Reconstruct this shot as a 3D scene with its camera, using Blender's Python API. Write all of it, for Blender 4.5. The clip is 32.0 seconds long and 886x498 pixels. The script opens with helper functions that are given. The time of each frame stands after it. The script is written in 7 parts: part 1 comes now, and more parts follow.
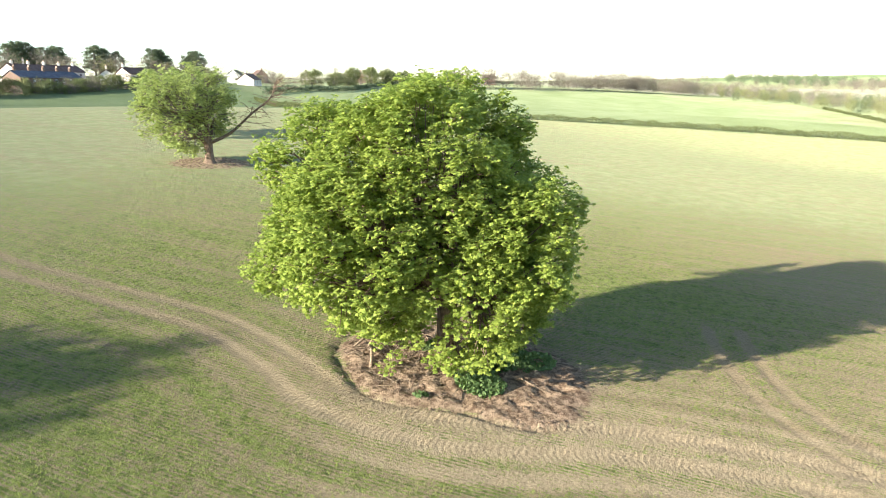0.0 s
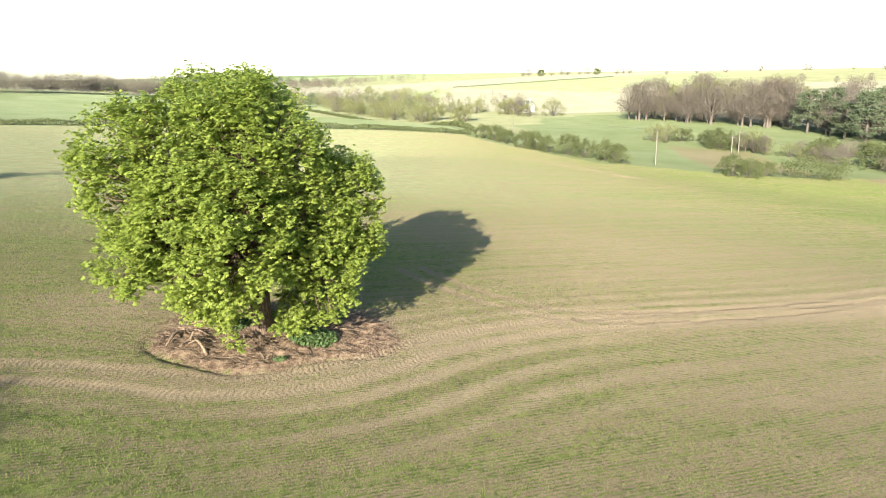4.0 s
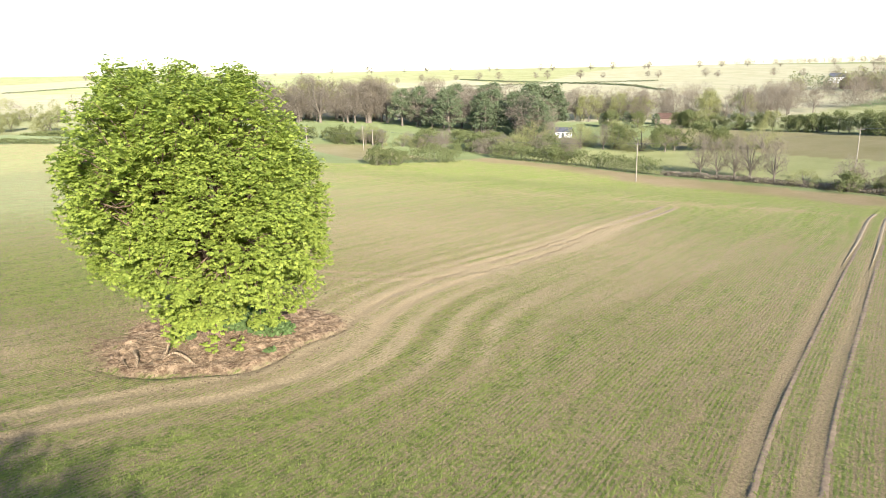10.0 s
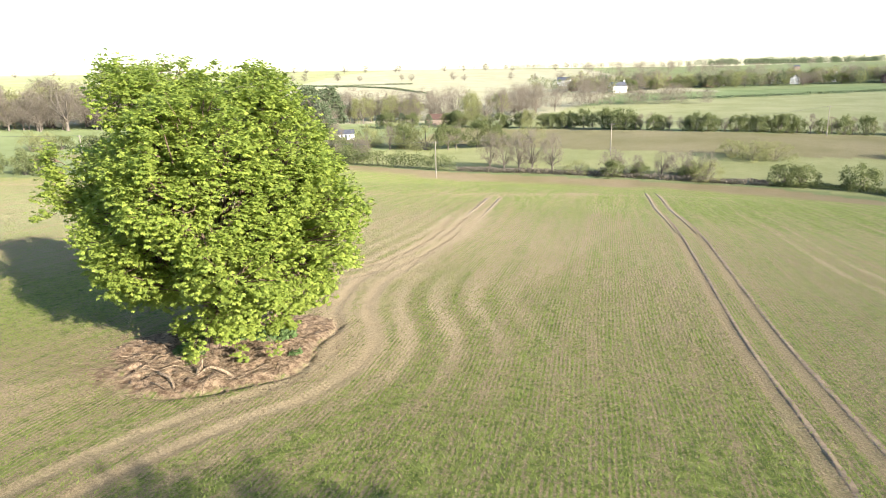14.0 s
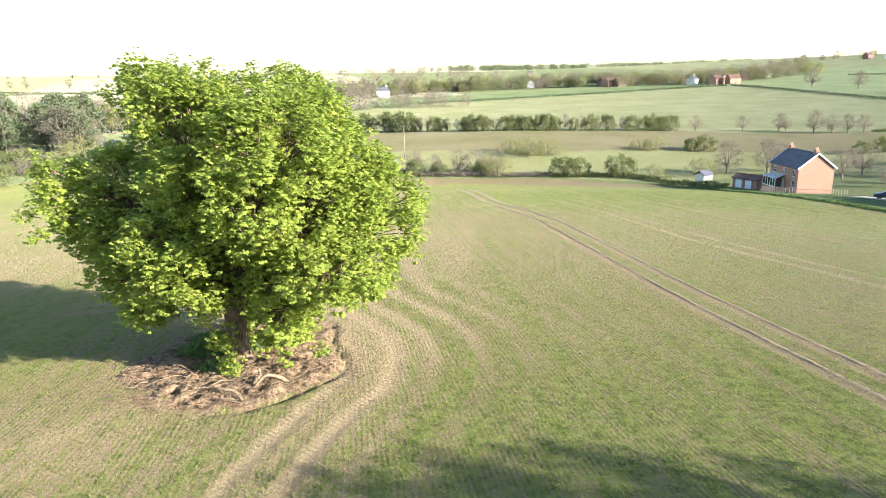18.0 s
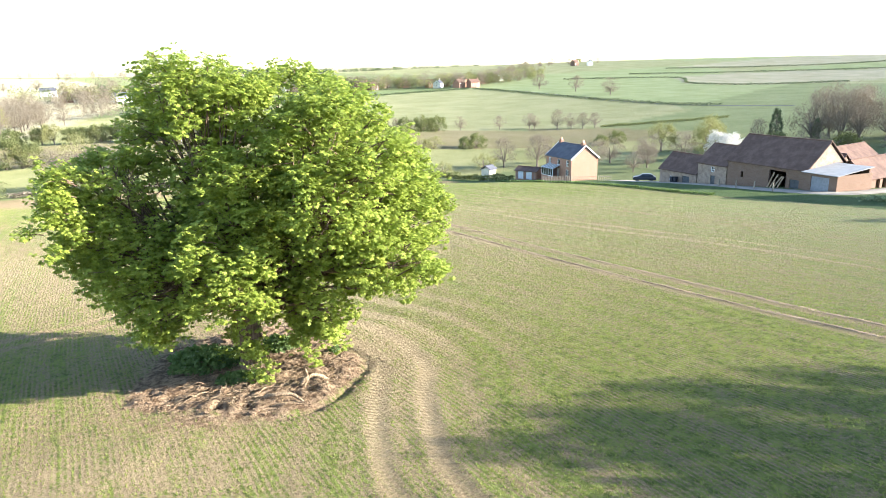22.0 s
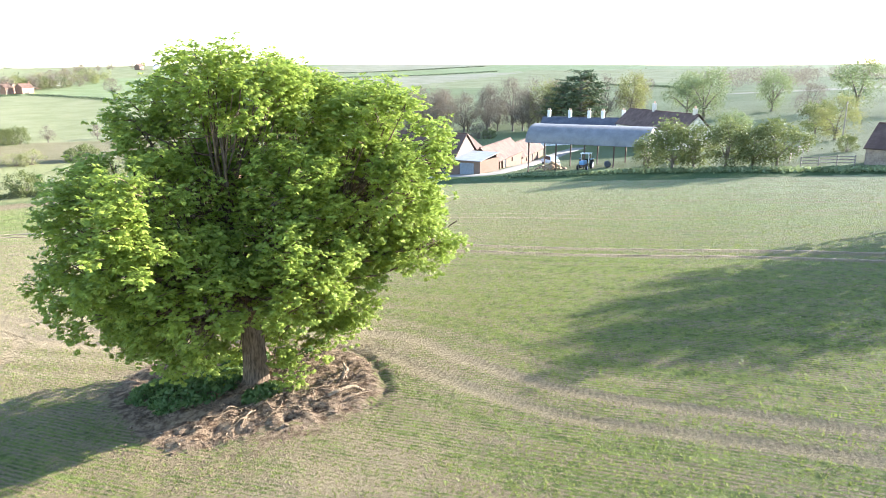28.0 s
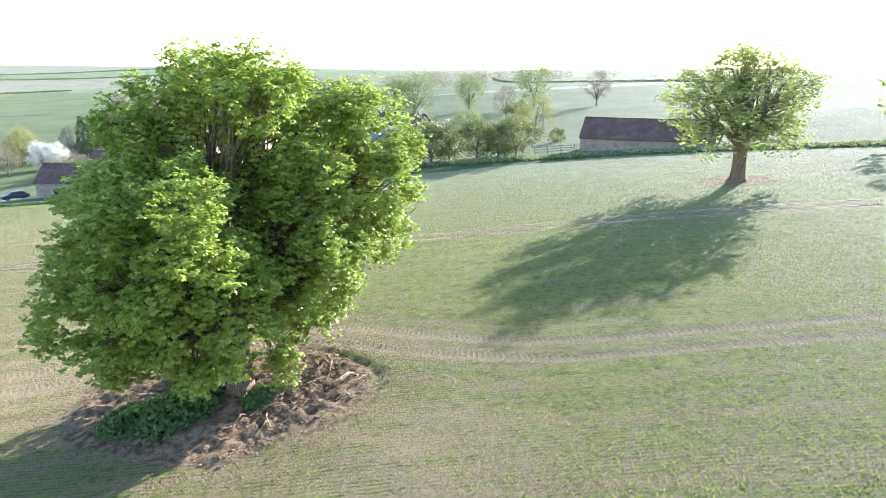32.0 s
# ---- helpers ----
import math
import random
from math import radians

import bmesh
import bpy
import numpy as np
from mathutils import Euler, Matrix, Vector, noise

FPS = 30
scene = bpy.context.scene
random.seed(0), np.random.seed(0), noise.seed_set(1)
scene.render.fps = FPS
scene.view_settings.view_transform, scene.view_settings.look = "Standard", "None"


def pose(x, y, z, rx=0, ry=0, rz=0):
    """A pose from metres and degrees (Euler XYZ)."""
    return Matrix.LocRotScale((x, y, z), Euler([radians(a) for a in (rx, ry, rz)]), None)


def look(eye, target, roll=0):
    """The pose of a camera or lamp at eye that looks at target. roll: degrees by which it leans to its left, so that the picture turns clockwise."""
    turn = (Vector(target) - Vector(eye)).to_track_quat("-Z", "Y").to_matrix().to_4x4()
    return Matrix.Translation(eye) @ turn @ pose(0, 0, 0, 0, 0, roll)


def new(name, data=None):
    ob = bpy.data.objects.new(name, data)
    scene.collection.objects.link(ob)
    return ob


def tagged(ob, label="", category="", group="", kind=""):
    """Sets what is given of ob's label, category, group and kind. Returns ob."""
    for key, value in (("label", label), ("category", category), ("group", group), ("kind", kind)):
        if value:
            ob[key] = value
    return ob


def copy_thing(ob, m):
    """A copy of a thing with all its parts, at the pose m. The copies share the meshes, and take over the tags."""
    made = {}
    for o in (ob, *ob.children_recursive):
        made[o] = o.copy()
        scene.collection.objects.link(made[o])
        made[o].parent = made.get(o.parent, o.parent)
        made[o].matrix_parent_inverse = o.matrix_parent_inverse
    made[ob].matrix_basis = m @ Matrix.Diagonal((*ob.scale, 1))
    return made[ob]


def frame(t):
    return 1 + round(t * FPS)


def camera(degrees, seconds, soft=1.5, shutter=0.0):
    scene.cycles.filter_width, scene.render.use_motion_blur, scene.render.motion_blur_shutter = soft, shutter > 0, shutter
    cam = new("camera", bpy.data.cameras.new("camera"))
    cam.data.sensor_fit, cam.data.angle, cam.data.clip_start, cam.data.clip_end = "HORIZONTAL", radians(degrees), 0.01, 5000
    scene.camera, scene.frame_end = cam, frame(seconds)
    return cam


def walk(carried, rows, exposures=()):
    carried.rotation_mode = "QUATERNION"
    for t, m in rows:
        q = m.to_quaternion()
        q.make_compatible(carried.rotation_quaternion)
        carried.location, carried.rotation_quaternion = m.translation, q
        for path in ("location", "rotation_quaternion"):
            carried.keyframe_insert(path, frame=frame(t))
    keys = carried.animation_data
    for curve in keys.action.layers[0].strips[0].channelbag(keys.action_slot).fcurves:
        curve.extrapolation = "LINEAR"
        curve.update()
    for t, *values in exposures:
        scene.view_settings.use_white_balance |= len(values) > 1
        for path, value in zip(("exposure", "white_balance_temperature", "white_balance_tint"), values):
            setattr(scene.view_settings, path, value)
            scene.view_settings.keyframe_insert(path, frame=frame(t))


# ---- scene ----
# camera
cam = camera(67.1, 32.0, soft=0.7)
PATH = [
    (0, 24.101, 17.368, 12.645, 76.554, 0.501, 126.009),
    (0.5, 25.790, 16.028, 12.637, 76.446, 0.722, 119.955),
    (1, 27.316, 14.667, 12.589, 76.394, 0.838, 113.996),
    (1.5, 28.748, 13.156, 12.566, 76.317, 0.923, 108.145),
    (2, 30.031, 11.498, 12.530, 76.266, 0.962, 104.572),
    (2.5, 31.138, 9.864, 12.532, 76.202, 0.940, 100.401),
    (3, 32.083, 8.212, 12.524, 76.109, 0.958, 93.501),
    (3.5, 32.876, 6.545, 12.511, 76.044, 0.967, 86.834),
    (5.5, 34.440, 0.187, 12.481, 75.897, 1.116, 72.167),
    (6, 34.499, -1.354, 12.483, 75.829, 1.186, 68.220),
    (6.5, 34.437, -2.863, 12.476, 75.776, 1.225, 65.301),
    (7, 34.254, -4.319, 12.471, 75.738, 1.272, 62.919),
    (7.5, 33.954, -5.761, 12.461, 75.703, 1.321, 60.648),
    (8, 33.540, -7.179, 12.455, 75.655, 1.350, 58.291),
    (8.5, 33.039, -8.578, 12.443, 75.616, 1.389, 55.883),
    (9, 32.455, -9.932, 12.455, 75.570, 1.410, 53.479),
    (9.5, 31.796, -11.233, 12.462, 75.529, 1.432, 50.501),
    (10, 31.052, -12.515, 12.454, 75.488, 1.450, 47.335),
    (10.5, 30.230, -13.784, 12.451, 75.443, 1.447, 44.844),
    (11, 29.363, -15.012, 12.454, 75.444, 1.433, 42.414),
    (11.5, 28.405, -16.201, 12.448, 75.408, 1.421, 39.824),
    (12, 27.400, -17.340, 12.447, 75.383, 1.389, 37.025),
    (12.5, 26.350, -18.429, 12.451, 75.359, 1.388, 34.203),
    (13, 25.232, -19.471, 12.464, 75.340, 1.363, 31.675),
    (13.5, 24.073, -20.473, 12.474, 75.327, 1.353, 29.165),
    (14, 22.864, -21.424, 12.498, 75.280, 1.283, 26.501),
    (14.5, 21.628, -22.323, 12.501, 75.293, 1.243, 23.723),
    (15, 20.362, -23.148, 12.504, 75.308, 1.247, 21.322),
    (15.5, 19.082, -23.916, 12.502, 75.309, 1.236, 19.516),
    (17.5, 13.672, -26.563, 12.577, 75.279, 1.238, 8.397),
    (18, 12.276, -27.023, 12.593, 75.268, 1.229, 5.746),
    (18.5, 10.893, -27.430, 12.591, 75.245, 1.234, 2.892),
    (19, 9.502, -27.760, 12.585, 75.225, 1.226, -0.323),
    (19.5, 8.093, -28.054, 12.573, 75.210, 1.258, -3.604),
    (20, 6.653, -28.221, 12.590, 75.207, 1.204, -6.725),
    (20.5, 5.222, -28.357, 12.588, 75.203, 1.210, -9.693),
    (21, 3.807, -28.399, 12.589, 75.217, 1.196, -11.352),
    (21.5, 2.406, -28.376, 12.593, 75.210, 1.130, -12.864),
    (22, 1.016, -28.301, 12.588, 75.207, 1.073, -15.534),
    (22.5, -0.361, -28.144, 12.576, 75.214, 0.974, -18.292),
    (23, -1.736, -27.915, 12.563, 75.204, 0.915, -21.004),
    (23.5, -3.083, -27.598, 12.557, 75.187, 0.836, -23.806),
    (24, -4.447, -27.205, 12.544, 75.176, 0.763, -26.639),
    (24.5, -5.787, -26.777, 12.527, 75.159, 0.737, -29.501),
    (25, -7.158, -26.284, 12.520, 75.169, 0.633, -32.374),
    (25.5, -8.516, -25.718, 12.514, 75.155, 0.595, -35.197),
    (27.5, -13.529, -22.663, 12.454, 75.209, 0.454, -47.785),
    (28, -14.671, -21.812, 12.469, 75.193, 0.423, -50.998),
    (28.5, -15.786, -20.918, 12.461, 75.217, 0.358, -54.343),
    (29, -16.851, -19.959, 12.477, 75.221, 0.294, -57.660),
    (29.5, -17.843, -18.935, 12.474, 75.251, 0.247, -60.990),
    (30, -18.811, -17.878, 12.436, 75.257, 0.197, -63.986),
    (30.5, -19.648, -16.888, 12.440, 75.277, 0.193, -66.484),
    (31, -20.501, -15.760, 12.447, 75.318, 0.132, -69.763),
    (31.5, -21.277, -14.605, 12.457, 75.303, 0.107, -73.706),
    (32, -21.978, -13.474, 12.449, 75.348, 0.129, -76.959),
]
walk(cam, [(t, pose(x, y, z, rx, ry, rz)) for t, x, y, z, rx, ry, rz in PATH],
     exposures=[(0.0, 1.74, 6430, 10), (2.0, 1.48, 6450, 10), (6.0, 1.35, 6550, 11), (13.0, 1.45, 6500, 11), (19.0, 1.95, 6500, 11), (24.0, 2.32, 6400, 11), (28.0, 2.44, 6150, 12), (32.0, 2.4, 6000, 12.5)])

# low spring sun and clear hazy sky
SUN_AZ = Vector((0.921, -0.39))          # ground direction towards the sun
SUN_ELEV = radians(19.5)
sun = new("sun", bpy.data.lights.new("sun", "SUN"))
sun.data.energy, sun.data.angle, sun.data.color = 5.0, radians(0.6), (1.0, 0.945, 0.84)
sun_dir = Vector((SUN_AZ.x * math.cos(SUN_ELEV), SUN_AZ.y * math.cos(SUN_ELEV), math.sin(SUN_ELEV))).normalized()
sun.matrix_world = look(sun_dir * 200, (0, 0, 0))
world = bpy.data.worlds.new("sky")
scene.world = world
world.use_nodes = True
wn = world.node_tree
sky = wn.nodes.new("ShaderNodeTexSky")
sky.sky_type, sky.sun_disc = "NISHITA", False
sky.sun_elevation = SUN_ELEV
sky.sun_rotation = math.atan2(sun_dir.x, sun_dir.y)
sky.altitude, sky.air_density, sky.dust_density, sky.ozone_density = 50.0, 0.9, 0.5, 1.4
wn.nodes["Background"].inputs["Strength"].default_value = 0.125
wn.links.new(sky.outputs["Color"], wn.nodes["Background"].inputs["Color"])


# ---- materials ----
class Nodes:
    """A small helper to write node trees in lines."""

    def __init__(self, name):
        self.mat = bpy.data.materials.new(name)
        self.mat.use_nodes = True
        self.t = self.mat.node_tree
        self.bsdf = self.t.nodes["Principled BSDF"]
        self.out = self.t.nodes["Material Output"]

    def node(self, kind, **props):
        n = self.t.nodes.new("ShaderNode" + kind)
        for k, v in props.items():
            if k == "operation":
                n.operation = v
            elif k == "blend":
                n.data_type, n.blend_type = "RGBA", v
            elif k == "attr":
                n.attribute_name = v
        return n

    def link(self, a, b):
        self.t.links.new(a, b)

    def put(self, socket, v):
        if isinstance(v, bpy.types.NodeSocket):
            self.link(v, socket)
        elif isinstance(v, (tuple, list)):
            socket.default_value = (*v, 1.0) if len(v) == 3 and socket.type == "RGBA" else v
        else:
            socket.default_value = v

    def math(self, op, a, b=0.0, c=0.0):
        n = self.node("Math", operation=op)
        for s, v in zip(n.inputs, (a, b, c)):
            self.put(s, v)
        return n.outputs[0]

    def noise(self, scale, detail=3.0, rough=0.55, coord=None):
        n = self.node("TexNoise")
        n.inputs["Scale"].default_value, n.inputs["Detail"].default_value, n.inputs["Roughness"].default_value = scale, detail, rough
        self.link(coord if coord is not None else self.pos(), n.inputs["Vector"])
        return n.outputs["Fac"]

    def voronoi(self, scale, coord=None, out="Distance"):
        n = self.node("TexVoronoi")
        n.inputs["Scale"].default_value = scale
        self.link(coord if coord is not None else self.pos(), n.inputs["Vector"])
        return n.outputs[out]

    def pos(self):
        return self.node("NewGeometry").outputs["Position"]

    def local(self):
        return self.node("TexCoord").outputs["Object"]

    def island(self):
        return self.node("NewGeometry").outputs["Random Per Island"]

    def chance(self):
        return self.node("ObjectInfo").outputs["Random"]

    def attr(self, name, out="Fac"):
        return self.node("Attribute", attr=name).outputs[out]

    def mix(self, f, a, b, blend="MIX"):
        n = self.node("Mix", blend=blend)
        self.put(n.inputs[0], f), self.put(n.inputs[6], a), self.put(n.inputs[7], b)
        return n.outputs[2]

    def ramp(self, f, lo, hi):
        n = self.node("MapRange")
        n.interpolation_type = "SMOOTHSTEP"
        self.put(n.inputs[0], f), self.put(n.inputs[1], lo), self.put(n.inputs[2], hi)
        return n.outputs[0]

    def bump(self, h, strength=0.5, dist=0.02):
        n = self.node("Bump")
        n.inputs["Strength"].default_value, n.inputs["Distance"].default_value = strength, dist
        self.link(h, n.inputs["Height"])
        self.link(n.outputs[0], self.bsdf.inputs["Normal"])

    def done(self, colour, rough=0.85, metal=0.0, spec=0.3):
        self.put(self.bsdf.inputs["Base Color"], colour)
        self.put(self.bsdf.inputs["Roughness"], rough)
        self.put(self.bsdf.inputs["Metallic"], metal)
        self.put(self.bsdf.inputs["Specular IOR Level"], spec)
        return self.mat


def plain(name, a, b, scale=3.0, rough=0.8, bump=0.3, dist=0.01, metal=0.0, fine=40.0, own=False):
    """Two tones mixed by coarse stains and fine grain."""
    n = Nodes(name)
    c = n.local() if own else n.pos()
    f = n.math("ADD", n.math("MULTIPLY", n.noise(scale, 4, 0.6, c), 0.65), n.math("MULTIPLY", n.noise(fine, 2, 0.6, c), 0.35))
    n.bump(n.noise(fine, 3, 0.6, c), bump, dist)
    return n.done(n.mix(n.ramp(f, 0.3, 0.7), a, b), rough, metal)


def leafy(name, dark, light, glow, share=0.45, rough=0.5):
    """Leaves: gloss on top, sunlight passing through."""
    n = Nodes(name)
    r = n.island()
    c = n.mix(n.ramp(r, 0.05, 0.95), dark, light)
    c = n.mix(n.math("MULTIPLY", n.noise(0.5, 2), 0.5), c, light)
    n.done(c, rough, 0.0, 0.18)
    tr = n.node("BsdfTranslucent")
    n.put(tr.inputs["Color"], n.mix(n.ramp(r, 0.0, 1.0), glow, tuple(0.75 * g for g in glow)))
    mx = n.node("MixShader")
    mx.inputs[0].default_value = share
    n.link(n.bsdf.outputs[0], mx.inputs[1]), n.link(tr.outputs[0], mx.inputs[2])
    n.link(mx.outputs[0], n.out.inputs["Surface"])
    return n.mat


def ground_material():
    n = Nodes("ground_soil_and_crop")
    land, field, soil = n.attr("land", "Color"), n.attr("field"), n.attr("soil")
    row, wheel, along, thin = n.attr("row"), n.attr("wheel"), n.attr("along"), n.attr("thin")
    # bare soil with clods
    grain = n.math("ADD", n.math("MULTIPLY", n.noise(9.0, 6, 0.75), 0.5), n.math("MULTIPLY", n.noise(26.0, 4, 0.7), 0.5))
    earth = n.mix(n.ramp(grain, 0.3, 0.7), (0.11, 0.077, 0.045), (0.49, 0.37, 0.215))
    earth = n.mix(n.math("MULTIPLY", n.noise(0.35, 3), 0.35), earth, (0.4, 0.32, 0.2))
    # dry, pale and pressed where nothing grows
    earth = n.mix(n.math("MULTIPLY", n.ramp(thin, 0.25, 0.75), 0.75), earth, n.mix(n.ramp(grain, 0.3, 0.7), (0.22, 0.162, 0.095), (0.64, 0.505, 0.31)))
    # seedlings in drilled rows, thicker and thinner in patches
    straight = n.attr("drill")
    wave = n.math("SINE", n.math("MULTIPLY", straight, 2 * math.pi / 0.2))
    wide = n.math("SINE", n.math("MULTIPLY", row, 2 * math.pi / 3.1))
    patch = n.noise(0.07, 4, 0.65)
    fine = n.math("ADD", n.math("MULTIPLY", n.noise(6.0, 8, 0.88), 0.45), n.math("MULTIPLY", n.noise(27.0, 5, 0.85), 0.55))
    cover = n.math("ADD", n.math("MULTIPLY", n.math("SUBTRACT", fine, 0.5), 8.0), 0.6)
    cover = n.math("ADD", cover, n.math("MULTIPLY", wave, n.math("MULTIPLY", n.ramp(n.noise(0.45, 4, 0.65), 0.34, 0.62), 0.5)))
    cover = n.math("ADD", cover, n.math("MULTIPLY", n.math("SUBTRACT", patch, 0.5), 0.55))
    lane = n.node("CombineXYZ")
    n.link(n.math("MULTIPLY", row, 0.9), lane.inputs[0]), n.link(n.math("MULTIPLY", n.attr("runs"), 0.028), lane.inputs[1])
    cover = n.math("ADD", cover, n.math("MULTIPLY", n.math("SUBTRACT", n.noise(1.0, 4, 0.6, lane.outputs[0]), 0.5), 2.1))
    drill = n.node("CombineXYZ")
    n.link(n.math("MULTIPLY", straight, 3.1), drill.inputs[0]), n.link(n.math("MULTIPLY", n.attr("runs"), 0.3), drill.inputs[1])
    cover = n.math("ADD", cover, n.math("MULTIPLY", n.math("SUBTRACT", n.noise(1.0, 2, 0.6, drill.outputs[0]), 0.5), 1.5))
    cover = n.math("ADD", cover, n.math("MULTIPLY", n.math("SUBTRACT", n.noise(4.2, 3, 0.65), 0.5), 2.4))
    cover = n.math("ADD", cover, n.math("MULTIPLY", wide, 0.035))
    cover = n.math("SUBTRACT", cover, n.math("MULTIPLY", thin, 0.85))
    leaf = n.mix(n.ramp(n.noise(2.2, 5, 0.7), 0.3, 0.7), (0.1, 0.132, 0.03), (0.265, 0.305, 0.08))
    # distant leaf painted paler, standing in for crop brightening at a grazing view
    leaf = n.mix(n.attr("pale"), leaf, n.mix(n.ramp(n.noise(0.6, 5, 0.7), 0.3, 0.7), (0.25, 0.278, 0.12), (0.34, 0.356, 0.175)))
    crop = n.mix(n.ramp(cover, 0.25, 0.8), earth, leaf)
    # tyre marks
    groove = n.ramp(n.math("ADD", wheel, n.math("MULTIPLY", n.math("SUBTRACT", n.noise(3.0, 4, 0.7), 0.5), 0.25)), 0.56, 0.3)
    lug = n.math("SINE", n.math("ADD", n.math("MULTIPLY", along, 2 * math.pi / 0.26), n.math("MULTIPLY", wheel, 9.0)))
    crop = n.mix(n.math("MULTIPLY", groove, 0.8), crop, earth)
    bare = n.ramp(n.math("ADD", soil, n.math("MULTIPLY", n.math("SUBTRACT", n.noise(1.3, 4, 0.65), 0.5), 0.9)), 0.4, 0.62)
    dug = n.mix(n.ramp(n.noise(3.0, 5, 0.7), 0.35, 0.65), (0.135, 0.085, 0.052), (0.44, 0.312, 0.2))
    crop = n.mix(bare, crop, dug)
    # other land
    land = n.mix(1.0, land, (0.76, 0.78, 0.8), "MULTIPLY")
    rest = n.mix(n.ramp(n.noise(0.05, 5, 0.65), 0.25, 0.75), land, n.mix(1.0, land, (0.7, 0.74, 0.6), "MULTIPLY"))
    rest = n.mix(n.math("MULTIPLY", n.ramp(n.noise(1.4, 4, 0.7), 0.35, 0.7), 0.35), rest, n.mix(1.0, land, (0.6, 0.66, 0.5), "MULTIPLY"))
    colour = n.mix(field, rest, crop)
    height = n.math("ADD", n.math("ADD", n.math("MULTIPLY", n.noise(5.0, 6, 0.8), 0.9), n.math("MULTIPLY", n.noise(22.0, 5, 0.85), 1.1)), n.math("MULTIPLY", wave, n.math("MULTIPLY", field, 0.075)))
    height = n.math("ADD", height, n.math("MULTIPLY", n.math("MULTIPLY", lug, groove), 0.2))
    height = n.math("ADD", height, n.math("MULTIPLY", n.math("MULTIPLY", n.noise(4.0, 4, 0.7), soil), 1.2))
    n.bump(height, 1.0, 0.125)
    n.bsdf.inputs["Diffuse Roughness"].default_value = 0.85
    return n.done(colour, 0.95, 0.0, 0.12)


def bark_material(name, a, b):
    n = Nodes(name)
    m = n.node("Mapping")
    m.inputs["Scale"].default_value = (7.0, 7.0, 1.3)
    n.link(n.pos(), m.inputs["Vector"])
    f = n.noise(2.0, 5, 0.7, m.outputs[0])
    n.bump(f, 1.0, 0.05)
    return n.done(n.mix(n.ramp(f, 0.35, 0.65), a, b), 0.9)


def roof_material(name, a, b, step):
    """Courses of tiles running along the eaves, weathered."""
    n = Nodes(name)
    z = n.node("SeparateXYZ")
    n.link(n.pos(), z.inputs[0])
    course = n.math("FRACT", n.math("DIVIDE", z.outputs[2], step))
    stain = n.noise(0.7, 4, 0.65)
    n.bump(n.math("ADD", course, n.math("MULTIPLY", n.noise(8.0, 3), 0.6)), 0.7, 0.03)
    c = n.mix(n.ramp(stain, 0.3, 0.7), a, b)
    return n.done(n.mix(n.math("MULTIPLY", n.noise(6.0, 3, 0.7), 0.5), c, tuple(0.6 * v for v in a)), 0.85)


def brick_material(name, a, b, mortar):
    n = Nodes(name)
    s = n.node("SeparateXYZ")
    n.link(n.pos(), s.inputs[0])
    u = n.node("CombineXYZ")
    n.link(n.math("ADD", s.outputs[0], s.outputs[1]), u.inputs[0]), n.link(s.outputs[2], u.inputs[1])
    k = n.node("TexBrick")
    n.put(k.inputs["Color1"], a), n.put(k.inputs["Color2"], b), n.put(k.inputs["Mortar"], mortar)
    k.inputs["Scale"].default_value = 2.2
    k.inputs["Mortar Size"].default_value = 0.03
    n.link(u.outputs[0], k.inputs["Vector"])
    n.bump(k.outputs["Fac"], 0.3, -0.01)
    return n.done(n.mix(n.math("MULTIPLY", n.noise(0.6, 4, 0.7), 0.45), k.outputs["Color"], tuple(0.7 * v for v in a)), 0.9)


def glass_material():
    n = Nodes("window_glass")
    return n.done((0.02, 0.025, 0.03), 0.06, 0.0, 0.6)


M_GROUND = ground_material()
M_BARK = bark_material("chestnut_bark", (0.085, 0.058, 0.038), (0.25, 0.172, 0.115))
M_TWIG = bark_material("grey_twig", (0.12, 0.1, 0.075), (0.22, 0.185, 0.145))
M_LEAF = leafy("chestnut_leaf", (0.105, 0.155, 0.034), (0.365, 0.42, 0.08), (0.405, 0.53, 0.1), 0.38, 0.5)
M_LEAF_PALE = leafy("young_leaf", (0.21, 0.265, 0.085), (0.4, 0.45, 0.16), (0.48, 0.56, 0.16), 0.5, 0.6)
M_HEDGE = leafy("hawthorn_leaf", (0.1, 0.122, 0.045), (0.195, 0.21, 0.085), (0.19, 0.22, 0.07), 0.3, 0.6)
M_PINE = leafy("pine_needle", (0.075, 0.1, 0.05), (0.15, 0.18, 0.095), (0.1, 0.13, 0.06), 0.15, 0.7)
M_BUD = leafy("budding_twig", (0.16, 0.132, 0.1), (0.27, 0.228, 0.172), (0.2, 0.165, 0.12), 0.25, 0.8)
M_TRACK = plain("pressed_earth", (0.2, 0.148, 0.092), (0.4, 0.31, 0.195), 5.0, 0.95, 0.6, 0.02, fine=30.0)
M_RUT = plain("rutted_earth", (0.19, 0.128, 0.08), (0.37, 0.265, 0.165), 2.5, 0.95, 0.9, 0.03, fine=22.0)
M_WILLOW = leafy("willow_leaf", (0.19, 0.19, 0.08), (0.3, 0.3, 0.13), (0.3, 0.3, 0.1), 0.3, 0.7)
M_BLOSSOM = leafy("white_blossom", (0.62, 0.6, 0.55), (0.8, 0.79, 0.74), (0.6, 0.58, 0.5), 0.3, 0.7)
M_WEED = leafy("nettle_leaf", (0.07, 0.12, 0.04), (0.15, 0.215, 0.075), (0.15, 0.22, 0.05), 0.3, 0.6)
M_PARK = leafy("thin_spring_leaf", (0.17, 0.21, 0.1), (0.28, 0.32, 0.16), (0.24, 0.28, 0.12), 0.3, 0.7)
